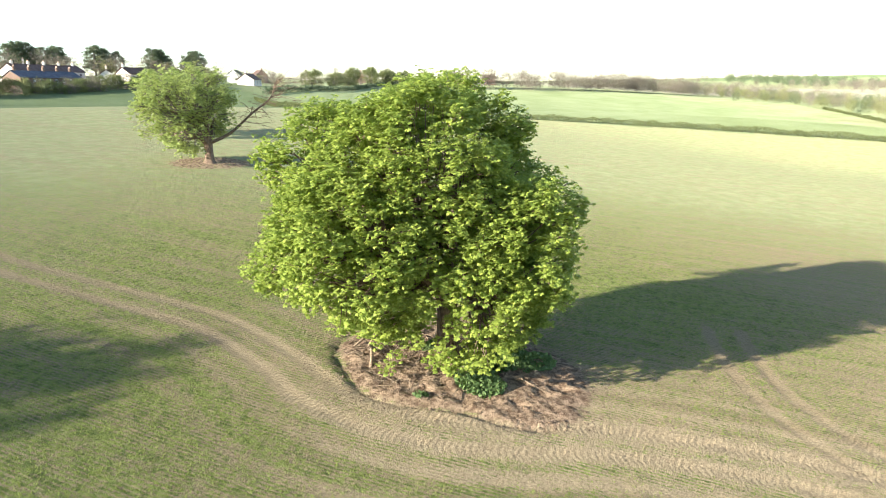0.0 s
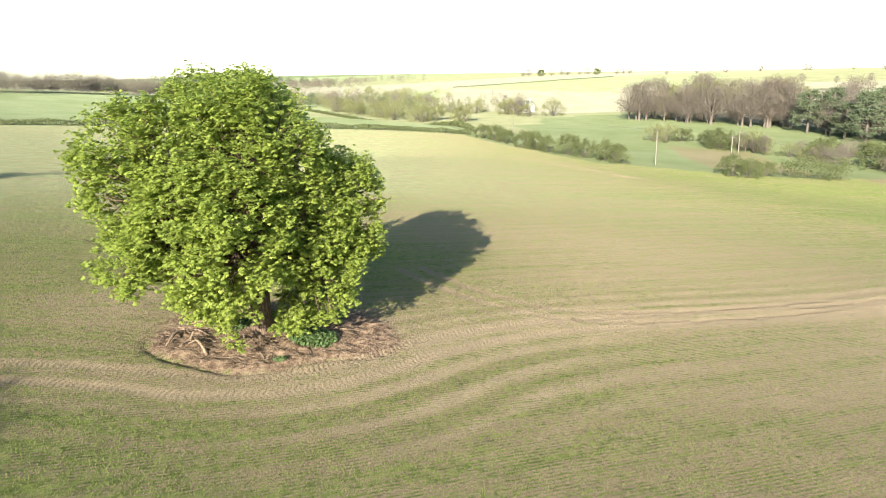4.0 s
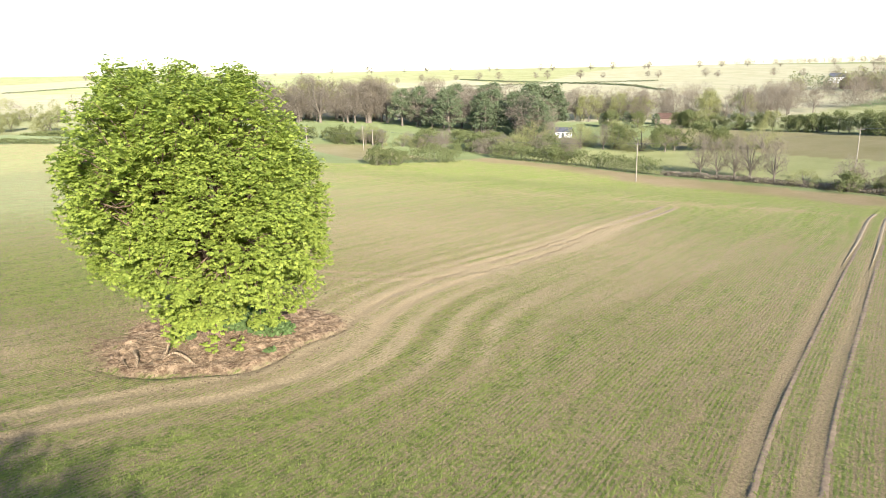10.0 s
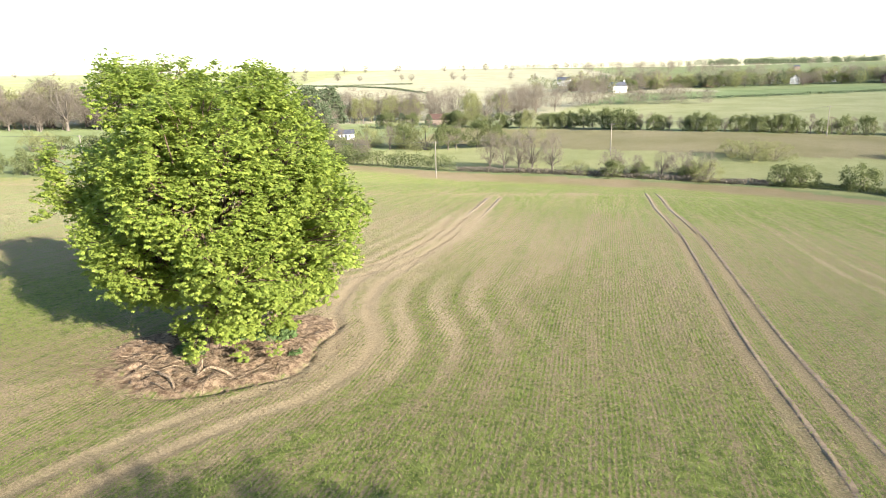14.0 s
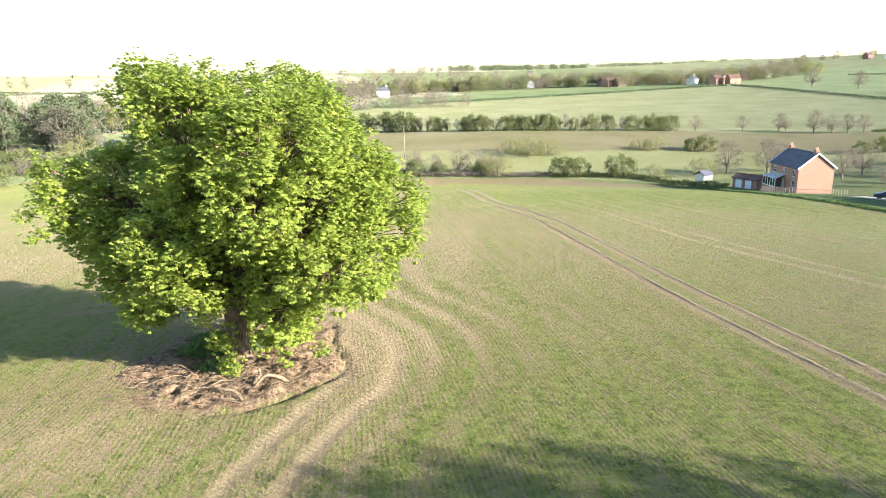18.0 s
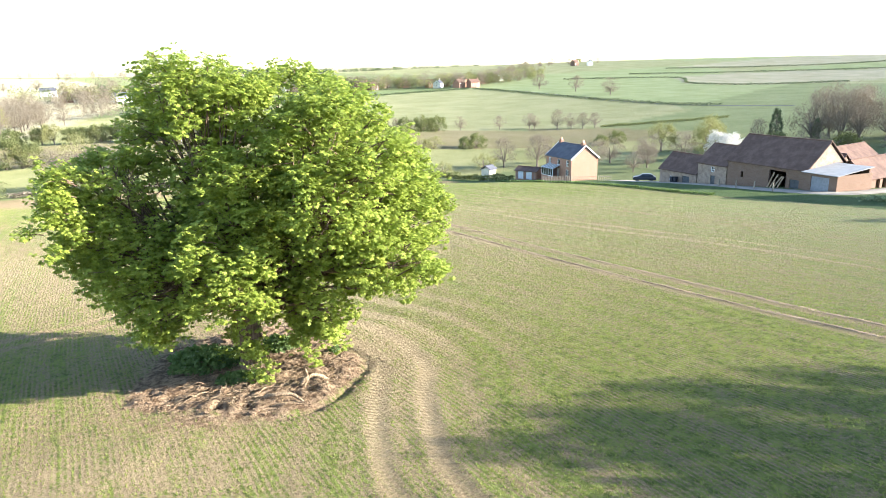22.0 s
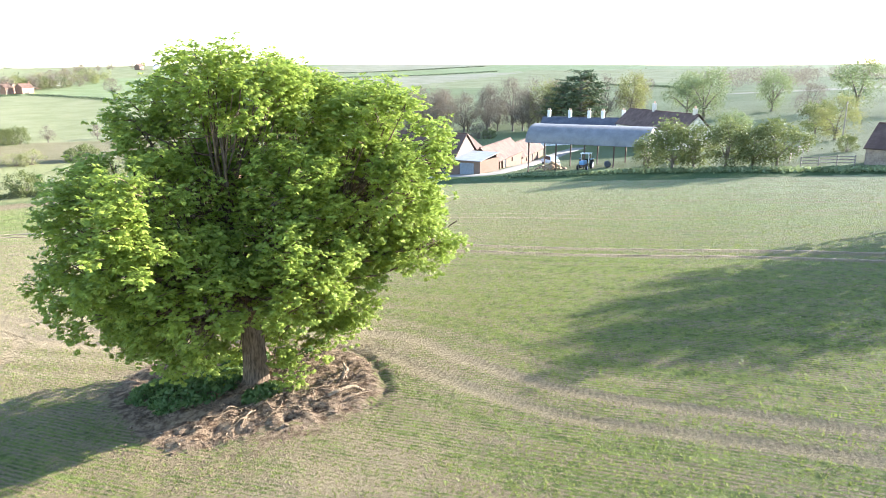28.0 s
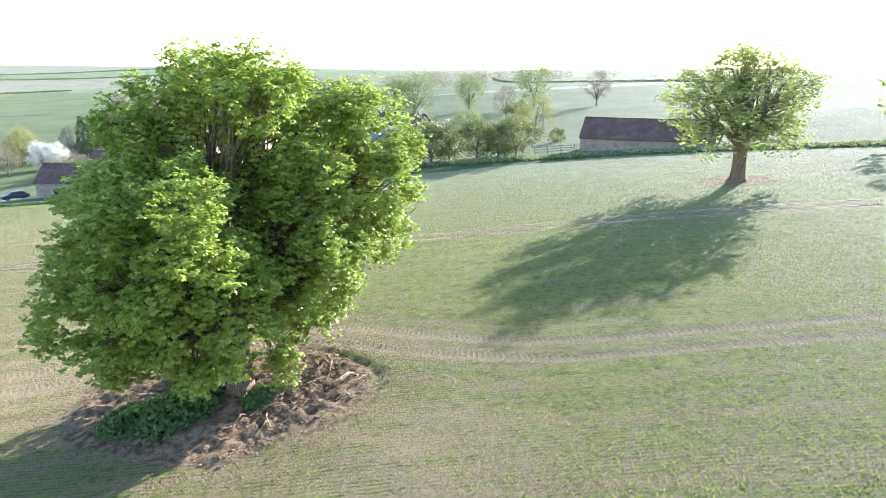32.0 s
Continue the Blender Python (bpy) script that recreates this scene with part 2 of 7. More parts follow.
M_CROP = leafy("wheat_blade", (0.13, 0.165, 0.04), (0.265, 0.3, 0.08), (0.38, 0.43, 0.09), 0.45, 0.6)
M_CLOD = plain("dry_clod", (0.125, 0.082, 0.052), (0.3, 0.208, 0.135), 6.0, 0.95, 0.8, 0.03, own=True)
M_ROOT = bark_material("bare_root", (0.12, 0.08, 0.05), (0.36, 0.265, 0.17))
M_BRICK = brick_material("red_brick", (0.34, 0.155, 0.1), (0.42, 0.22, 0.145), (0.38, 0.31, 0.25))
M_OLDBRICK = brick_material("weathered_brick", (0.16, 0.092, 0.062), (0.235, 0.145, 0.105), (0.23, 0.185, 0.145))
M_STONE = plain("field_stone", (0.22, 0.16, 0.12), (0.39, 0.3, 0.23), 1.5, 0.9, 0.8, 0.03, fine=7.0)
M_RENDER = plain("white_render", (0.74, 0.73, 0.7), (0.82, 0.81, 0.78), 1.0, 0.85)
M_CREAM = plain("cream_render", (0.6, 0.53, 0.43), (0.7, 0.63, 0.53), 1.0, 0.85)
M_SLATE = roof_material("blue_slate", (0.075, 0.08, 0.1), (0.13, 0.135, 0.16), 0.25)
M_PANTILE = roof_material("clay_pantile", (0.1, 0.056, 0.042), (0.185, 0.112, 0.083), 0.3)
M_DARKTILE = roof_material("dark_pantile", (0.1, 0.06, 0.047), (0.18, 0.115, 0.09), 0.3)
M_SHEET = plain("galvanised_sheet", (0.165, 0.162, 0.16), (0.25, 0.243, 0.24), 0.8, 0.65, 0.3, 0.01, 0.2)
M_LIGHTSHEET = plain("pale_cement_sheet", (0.22, 0.228, 0.235), (0.29, 0.3, 0.31), 1.0, 0.7)
M_STEEL = plain("rusty_steel", (0.09, 0.06, 0.05), (0.16, 0.1, 0.075), 4.0, 0.75)
M_TIMBER = plain("weathered_timber", (0.2, 0.17, 0.13), (0.36, 0.31, 0.25), 4.0, 0.85, 0.5, 0.01)
M_GREYDOOR = plain("grey_boarded_door", (0.2, 0.215, 0.235), (0.3, 0.31, 0.33), 3.0, 0.85)
M_DARKWOOD = plain("dark_boarding", (0.06, 0.065, 0.07), (0.12, 0.125, 0.13), 4.0, 0.85)
M_WHITE = plain("white_paint", (0.74, 0.74, 0.73), (0.82, 0.82, 0.81), 2.0, 0.5)
M_GLASS = glass_material()
M_LANE = plain("gravel_lane", (0.22, 0.195, 0.16), (0.33, 0.295, 0.25), 0.6, 0.95, 0.5, 0.02, fine=14.0)
M_TARMAC = plain("old_tarmac", (0.06, 0.06, 0.065), (0.1, 0.1, 0.1), 0.5, 0.9)
M_CAR = plain("dark_car_paint", (0.03, 0.033, 0.04), (0.045, 0.05, 0.06), 1.0, 0.3, 0.0)
M_CARWHITE = plain("white_car_paint", (0.7, 0.71, 0.72), (0.78, 0.78, 0.78), 1.0, 0.3, 0.0)
M_BLUE = plain("tractor_blue", (0.13, 0.28, 0.46), (0.2, 0.36, 0.54), 2.0, 0.4, 0.1)
M_RUBBER = plain("black_rubber", (0.02, 0.02, 0.02), (0.04, 0.04, 0.04), 5.0, 0.8)
M_LOG = plain("sawn_log", (0.24, 0.16, 0.1), (0.48, 0.36, 0.25), 4.0, 0.9, 0.5, 0.02)
M_POT = plain("chimney_pot_clay", (0.55, 0.36, 0.25), (0.66, 0.47, 0.35), 3.0, 0.85)

# ---- mesh helpers ----
def mesh_np(name, v, f):
    """A mesh from an array of points and an array of faces with equal corner counts."""
    v, f = np.asarray(v, np.float32), np.asarray(f, np.int32)
    me = bpy.data.meshes.new(name)
    me.vertices.add(len(v)), me.loops.add(f.size), me.polygons.add(len(f))
    me.vertices.foreach_set("co", v.ravel())
    me.polygons.foreach_set("loop_start", np.arange(len(f), dtype=np.int32) * f.shape[1])
    me.loops.foreach_set("vertex_index", f.ravel())
    me.update(calc_edges=True)
    return me


def smooth(me):
    me.polygons.foreach_set("use_smooth", np.ones(len(me.polygons), bool))
    return me


def part(name, data, material, parent=None, label=""):
    """Links a mesh (or a bmesh) as one object under a thing or a part."""
    if isinstance(data, bmesh.types.BMesh):
        me = bpy.data.meshes.new(name)
        data.to_mesh(me)
        data.free()
        data = me
    if not data.materials:
        data.materials.append(material)
    ob = new(name, data)
    ob.parent = parent
    return tagged(ob, label)


def thing(name, m, label, category, group="", kind=""):
    ob = new(name)
    ob.empty_display_size = 0.3
    ob.matrix_world = m
    return tagged(ob, label, category, group, kind)


def box(bm, lo, hi, bevel=0.0):
    """A box between two corners, with its edges taken off."""
    r = bmesh.ops.create_cube(bm, size=1.0)
    lo, hi = Vector(lo), Vector(hi)
    bmesh.ops.scale(bm, vec=hi - lo, verts=r["verts"])
    bmesh.ops.translate(bm, vec=(lo + hi) / 2, verts=r["verts"])
    if bevel:
        es = list({e for v in r["verts"] for e in v.link_edges})
        bmesh.ops.bevel(bm, geom=es, offset=bevel, segments=1, affect="EDGES")


def boxes(*pairs, bevel=0.0):
    bm = bmesh.new()
    for lo, hi in pairs:
        box(bm, lo, hi, bevel)
    return bm


def tube(points, radii, sides=7, wobble=0.0, rng=None):
    """Points and quads of a round limb along a line."""
    p, r = np.asarray(points, float), np.asarray(radii, float)
    d = np.gradient(p, axis=0)
    d /= np.linalg.norm(d, axis=1)[:, None] + 1e-9
    ref = np.where(np.abs(d[:, 2:3]) > 0.9, np.array([[1.0, 0, 0]]), np.array([[0, 0, 1.0]]))
    a = np.cross(d, ref)
    a /= np.linalg.norm(a, axis=1)[:, None] + 1e-9
    b = np.cross(d, a)
    th = np.arange(sides) * 2 * np.pi / sides
    rr = r[:, None] * (1 + (wobble * rng.standard_normal((len(p), sides)) if wobble else 0))
    v = p[:, None] + rr[..., None] * (np.cos(th)[None, :, None] * a[:, None] + np.sin(th)[None, :, None] * b[:, None])
    i = np.arange(len(p) - 1)[:, None] * sides + np.arange(sides)[None]
    j = np.arange(len(p) - 1)[:, None] * sides + (np.arange(sides)[None] + 1) % sides
    f = np.stack([i, j, j + sides, i + sides], -1).reshape(-1, 4)
    return v.reshape(-1, 3), f


def join(pieces):
    vs, fs, k = [], [], 0
    for v, f in pieces:
        vs.append(v), fs.append(f + k)
        k += len(v)
    return np.concatenate(vs), np.concatenate(fs)


def spline(points, n=12):
    """A smooth line through the points."""
    p = np.asarray(points, float)
    q = np.vstack([2 * p[0] - p[1], p, 2 * p[-1] - p[-2]])
    out = []
    for i in range(len(p) - 1):
        u = np.linspace(0, 1, n, endpoint=False)[:, None]
        a, b, c, d = q[i], q[i + 1], q[i + 2], q[i + 3]
        out.append(0.5 * (2 * b + (c - a) * u + (2 * a - 5 * b + 4 * c - d) * u**2 + (3 * b - a - 3 * c + d) * u**3))
    return np.vstack(out + [p[-1:]])


def value_noise(x, y, cell, seed):
    """Smooth noise from -1 to 1 on a square net."""
    g = np.random.default_rng(seed).uniform(-1, 1, (256, 256))
    u, v = x / cell, y / cell
    i, j = np.floor(u).astype(int), np.floor(v).astype(int)
    fu, fv = u - i, v - j
    fu, fv = fu * fu * (3 - 2 * fu), fv * fv * (3 - 2 * fv)
    i, j = i % 256, j % 256
    k, m = (i + 1) % 256, (j + 1) % 256
    return (g[i, j] * (1 - fu) + g[k, j] * fu) * (1 - fv) + (g[i, m] * (1 - fu) + g[k, m] * fu) * fv


# ---- the lie of the land: heights by distance from the chestnut and by direction, every 30 degrees from +x ----
NEAR_LAND = np.array([
    (45, -0.6, -0.3, 0, 0.1, 0.2, -0, -0, 0, 1, 0.4, 0.1, -0.1),
    (85, -0.5, -2.4, -2.0, -2.2, -1.0, 0.1, -0.1, 0.9, 1.7, 1.1, 0.6, 0.1),
    (130, -1.6, -5.8, -6.8, -6.9, -6.1, -2.4, -2.1, 1.8, 4.9, 3.3, 3.5, 2.9),
    (190, 1.2, -4.9, -7.6, -3.1, -8.3, -5.7, 3.1, 4.6, 5.1, 5.4, 4.7, 3.1),
])
FAR_LAND = np.array([
    (300, 5.7, -1.7, -8, -8.3, -9.4, -6.4, -8.8, 3.3, 17.1, 20.1, 17.8, 12.4),
    (550, 6.7, -0.5, -0.8, -2.5, 1.3, -3.2, -4.5, 16.3, 23.2, 23.1, 19.4, 13.6),
    (1100, 14.7, 23.5, 25.9, 14.4, 16.6, 19, 8.1, 24.4, 35.6, 31.5, 22.1, 14),
    (2200, 26.7, 23.9, 15.9, 15.1, 26.6, 34, 41.6, 35.2, 29.2, 26.5, 25.8, 26.2),
])
LAND = np.vstack([NEAR_LAND, FAR_LAND])
RING_R = np.concatenate([[0.0], LAND[:, 0]])
RING_H = np.vstack([np.zeros((1, 12)), LAND[:, 1:]])


def height(x, y):
    """Height of the land, without the small relief round the tree."""
    x, y = np.atleast_1d(np.asarray(x, float)), np.atleast_1d(np.asarray(y, float))
    r = np.hypot(x, y)
    a = (np.degrees(np.arctan2(y, x)) % 360) / 30
    i = np.clip(np.searchsorted(RING_R, r, side="right") - 1, 0, len(RING_R) - 2)
    u = np.clip((r - RING_R[i]) / (RING_R[i + 1] - RING_R[i]), 0, 1)
    u = 0.5 * u * u * (3 - 2 * u) + 0.5 * u
    k, f = a.astype(int), a % 1
    ca = (-0.5 * f + f * f - 0.5 * f**3, 1 - 2.5 * f * f + 1.5 * f**3, 0.5 * f + 2 * f * f - 1.5 * f**3, -0.5 * f * f + 0.5 * f**3)
    z = sum(c * ((1 - u) * RING_H[i, (k - 1 + j) % 12] + u * RING_H[i + 1, (k - 1 + j) % 12]) for j, c in enumerate(ca))
    return z + (0.019 * x - 0.08 * y + 0.01) * np.exp(-((r / 170) ** 2))


def land_z(x, y):
    return float(height(x, y)[0])


def to_line(x, y, line):
    """Signed distance to a line, and how far along it."""
    best, along, sign = np.full(x.shape, 1e9), np.zeros(x.shape), np.ones(x.shape)
    s = 0.0
    for (ax, ay), (bx, by) in zip(line[:-1], line[1:]):
        dx, dy = bx - ax, by - ay
        n = math.hypot(dx, dy) + 1e-9
        u = np.clip(((x - ax) * dx + (y - ay) * dy) / n, 0, n)
        d = np.hypot(x - ax - u * dx / n, y - ay - u * dy / n)
        m = d < best
        best, along = np.where(m, d, best), np.where(m, s + u, along)
        sign = np.where(m, np.sign((x - ax) * dy - (y - ay) * dx), sign)
        s += n
    return best * sign, along


def inside(x, y, poly):
    c = np.zeros(x.shape, bool)
    for (x0, y0), (x1, y1) in zip(poly, poly[-1:] + poly[:-1]):
        if y0 != y1:
            c ^= ((y0 > y) != (y1 > y)) & (x < (x1 - x0) * (y - y0) / (y1 - y0) + x0)
    return c


MAIN_FIELD = [(-112, 136), (-79, 137), (-52, 134), (-11, 136), (24, 132), (42, 121), (49, 106), (52.6, 86), (54.5, 70), (58, 58), (60.7, 47), (62.9, 38), (63.2, 24), (64, 8), (66.5, -4), (69, -14), (69, -30), (64, -60),
              (55, -140), (-40, -142), (-60, -128), (-110, -130), (-142, -72), (-157, -38), (-168, 7), (-172, 39), (-143, 54), (-116, 62), (-105, 89), (-106, 105)]
TAN, PALE, GREEN, GRASS, BROWN, CHALK, RAPE, ROUGH, DEEP = ((0.35, 0.335, 0.18), (0.33, 0.36, 0.18), (0.215, 0.255, 0.118), (0.25, 0.275, 0.132), (0.29, 0.24, 0.135),
                                                            (0.43, 0.38, 0.27), (0.37, 0.385, 0.2), (0.36, 0.345, 0.17), (0.15, 0.21, 0.085))
WEST_FIELDS = [
    (PALE, [(-172, 39), (-168, 7), (-157, -38), (-142, -72), (-110, -130), (-150, -195), (-290, -262), (-500, -175), (-420, -50), (-300, 40)]),
    (TAN, [(-172, 44), (-300, 45), (-430, -40), (-450, 60), (-300, 85), (-200, 72)]),
    (GREEN, [(-110, -130), (-60, -128), (-40, -142), (60, -142), (60, -330), (-150, -330), (-150, -195)]),
    (GRASS, [(-116, 62), (-143, 57), (-200, 75), (-330, 110), (-330, 180), (-220, 185), (-110, 180), (-110, 140)]),
]
VALLEY_FIELDS = [
    (BROWN, [(-118, 92), (-175, 108), (-160, 128), (-112, 118)]),
    (ROUGH, [(-106, 138), (-11, 138), (24, 134), (46, 123), (75, 130), (150, 150), (150, 172), (107, 166), (52, 171), (17, 166), (-30, 172), (-95, 190)]),
    (BROWN, [(-112, 250), (-53, 238), (0, 209), (31, 215), (70, 225), (130, 212), (150, 172), (107, 166), (52, 171), (17, 166), (-30, 172), (-95, 192)]),
    (TAN, [(-90, 262), (-45, 240), (30, 217), (70, 227), (130, 213), (200, 250), (214, 283), (195, 402), (179, 525), (58, 460), (-47, 401), (-83, 354)]),
]
NORTH_FIELDS = [
    (GREEN, [(-83, 354), (-47, 401), (58, 460), (179, 525), (150, 580), (30, 520), (-80, 450)]),
    (PALE, [(200, 405), (215, 283), (240, 290), (420, 420), (520, 700), (200, 700), (181, 525)]),
    (CHALK, [(385, 545), (350, 468), (366, 414), (440, 397), (720, 440), (590, 497), (470, 562)]),
    (PALE, [(470, 566), (590, 500), (720, 445), (950, 520), (800, 560), (590, 585)]),
]
EAST_FIELDS = [
    (DEEP, [(49, 106), (52.6, 86), (54.5, 70), (58, 58), (60.7, 47), (62.9, 38), (63.2, 24), (64, 8), (66.5, -4), (69, -14), (76, -14), (75, 10), (76, 36), (74, 62), (74, 92), (64, 108), (52, 124), (42, 121)]),
    (CHALK, [(460, 672), (590, 588), (800, 564), (950, 640), (700, 760)]),
    (GRASS, [(75, -5), (125, 0), (200, 40), (260, 20), (240, -60), (100, -60), (76, -16)]),
    (CHALK, [(-330, 185), (-230, 190), (-180, 260), (-210, 420), (-560, 560), (-700, 300)]),
    (CHALK, [(-360, 130), (-330, 180), (-600, 280), (-900, 150), (-500, 60)]),
]
FIELDS = WEST_FIELDS + VALLEY_FIELDS + NORTH_FIELDS + EAST_FIELDS
PATCHES = (CHALK, TAN, PALE, CHALK, PALE, CHALK, TAN, GRASS, PALE, CHALK, GREEN, TAN, RAPE)

HEADLAND = [(-112, 136), (-79, 137), (-52, 134), (-11, 136), (24, 132), (42, 121)]
RED_SOIL = (0.36, 0.265, 0.165)

# wheel marks: one tramline pair, and the loop a tractor left round the tree
TRAM = spline([(1.2, 106), (5.4, 86), (11.6, 59), (18.5, 28), (22, 12.5), (24.9, 1.8), (27.1, -7.4), (28.5, -13.4), (33, -40), (38, -80)])
TRAM_EAST = spline([(31.8, 69.2), (38.4, 38), (43.6, 21.8), (48, 0), (52, -20), (58, -70)])
TRAM_MID = spline([(22, 60), (27.1, 34.2), (36.7, 11.3), (42, -10)])
LOOP = spline([(-18.0, 76), (-7.4, 42), (-4.6, 27), (-3.3, 20.2), (-2.0, 14.4), (0.5, 8.8), (3.1, 5.3), (4.8, 2.3), (5.4, -1.7), (4.6, -5.2), (3.9, -11.6), (5.5, -19.5), (7.4, -29.7), (11, -60)])
OLD_LOOP = spline([(-15, 9.8), (-11.3, 11.5), (-7.2, 14.2), (-4.4, 19), (-5.4, 30), (-10, 46)])


def beside(line, off):
    """A line that runs beside another."""
    d = np.gradient(line, axis=0)
    d /= np.linalg.norm(d, axis=1)[:, None]
    return line + off * np.stack([d[:, 1], -d[:, 0]], 1)


WHEELS = [TRAM, beside(TRAM, -1.9), LOOP, beside(LOOP, -1.85), OLD_LOOP, beside(OLD_LOOP, 1.8)]
FAINT = [TRAM_EAST, beside(TRAM_EAST, -1.9), TRAM_MID, beside(TRAM_MID, -1.9)]


def mound(x, y):
    """How far a place lies within the dug ring round the tree, 1 at its middle to 0 at its edge and below."""
    u, v = (x + 0.2) * 0.98 + (y - 0.8) * 0.2, (y - 0.8) * 0.98 - (x + 0.2) * 0.2
    th = np.arctan2(v, u)
    return 1 - np.hypot(u / 4.6, v / 6.0) * (1 + 0.07 * np.sin(3 * th + 1) + 0.05 * np.sin(5 * th))


def relief(x, y, wheel):
    """Small relief: raised dug earth, its rim and the wheel ruts."""
    m = mound(x, y)
    z = 0.22 * np.clip(m * 1.9, 0, 1) ** 1.3
    z += 0.07 * np.exp(-(((m - 0.1) / 0.07) ** 2)) * (0.6 + 0.4 * np.sin(3 * x + 2 * y))
    z -= 0.16 * np.exp(-(((m + 0.03) / 0.035) ** 2)) * np.clip(x * 0.25 + 0.2, 0, 1)
    z += np.clip(m + 0.15, 0, 0.35) * 0.5 * (0.6 * value_noise(x, y, 0.55, 3) + 0.4 * value_noise(x, y, 0.27, 4))
    for px, py, pr in ((1.1, -3.7, 0.3), (-0.2, -4.0, 0.25), (2.3, -3.2, 0.28), (0.5, -3.4, 0.22), (-1.3, -3.6, 0.25), (2.9, -2.4, 0.22), (2.2, 1.2, 0.25)):
        q = ((x - px) ** 2 + (y - py) ** 2) / pr**2
        z += 0.16 * np.exp(-q / 4) - 0.42 * np.exp(-q)
    z += np.where(np.hypot(x, y) < 60, 0.02 * value_noise(x, y, 1.3, 5) + 0.012 * value_noise(x, y, 0.4, 6), 0)
    return z - 0.035 * np.exp(-((wheel / 0.27) ** 2)) + 0.014 * np.exp(-(((wheel - 0.5) / 0.15) ** 2))


# the brow where the crop stands thin and pale
BROW = [(-121, 48), (-58, 61), (-36, 66), (-26, 74), (0, 95), (22, 104)]


def crop_thin(x, y, d_loop, faint):
    """Where the crop stands thin: round the tree, along the loop of the tractor and on the faint wheel lines."""
    rr = np.hypot(x, y)
    head = np.hypot(x - 1.0, y + 1.0)
    thin = 0.08 * np.exp(-((np.clip(head - 8.0, 0, None) / 5.0) ** 2)) + 0.5 * np.exp(-((faint / 0.35) ** 2))
    bands = np.exp(-((d_loop / 0.72) ** 2)) + np.exp(-(((d_loop + 1.85) / 0.72) ** 2))
    thin += (0.45 * bands + 0.04 * np.exp(-(((d_loop + 0.9) / 3.0) ** 2))) * np.clip((y + 14) / 8, 0.42, 1)
    # drill turns on the outer side of the loop
    turns = np.cos(2 * np.pi * (d_loop + 5.8) / 2.3)
    thin += (0.48 + 0.2 * value_noise(x, y, 5.0, 19)) * turns * np.exp(-((d_loop / 8.5) ** 2)) * np.clip((-d_loop - 2.6) / 1.2, 0, 1) * np.clip((y + 22) / 9, 0, 1) * np.clip((22 - y) / 8, 0, 1)
    # older passes on the inner side
    thin += 0.25 * np.cos(2 * np.pi * d_loop / 1.9) * np.exp(-((d_loop / 5.0) ** 2)) * np.clip((d_loop - 0.8) / 0.8, 0, 1) * np.clip((y + 9) / 6, 0.15, 1)
    thin += 0.15 * np.exp(-((np.clip(np.hypot(x + 4, y - 40) - 18, 0, None) / 22.0) ** 2)) - 0.12 * (x > 9)
    thin += 0.05 * np.clip((7 - x) / 16, 0, 1) * np.exp(-((rr / 26) ** 2))
    thin -= 0.5 * np.exp(-(((x + 16) / 9) ** 2 + ((y - 4) / 10) ** 2))
    thin += 0.42 * np.exp(-(((x + 5) / 8) ** 2 + ((y + 8) / 6) ** 2))
    thin -= 0.3 * np.clip((rr - 34) / 20, 0, 1) * np.clip((24 - y) / 20, 0, 1)
    streak, _ = to_line(x, y, BROW)
    thin += 0.55 * np.exp(-((streak / 3.2) ** 2)) * np.clip(0.55 + 0.9 * value_noise(x, y, 7.0, 15), 0, 1)
    # browner ground to the north and west of the tree, a green belt before the far hedge
    thin += 0.33 * np.clip((y + 4) / 12, 0, 1) * np.clip((62 - rr) / 24, 0, 1) - 0.3 * np.clip((y - 52) / 26, 0, 1)
    return thin + 0.07 * np.exp(-((d_loop / 4.5) ** 2)) * np.clip((9 - y) / 6, 0, 1) * np.clip((y + 17) / 8, 0, 1)


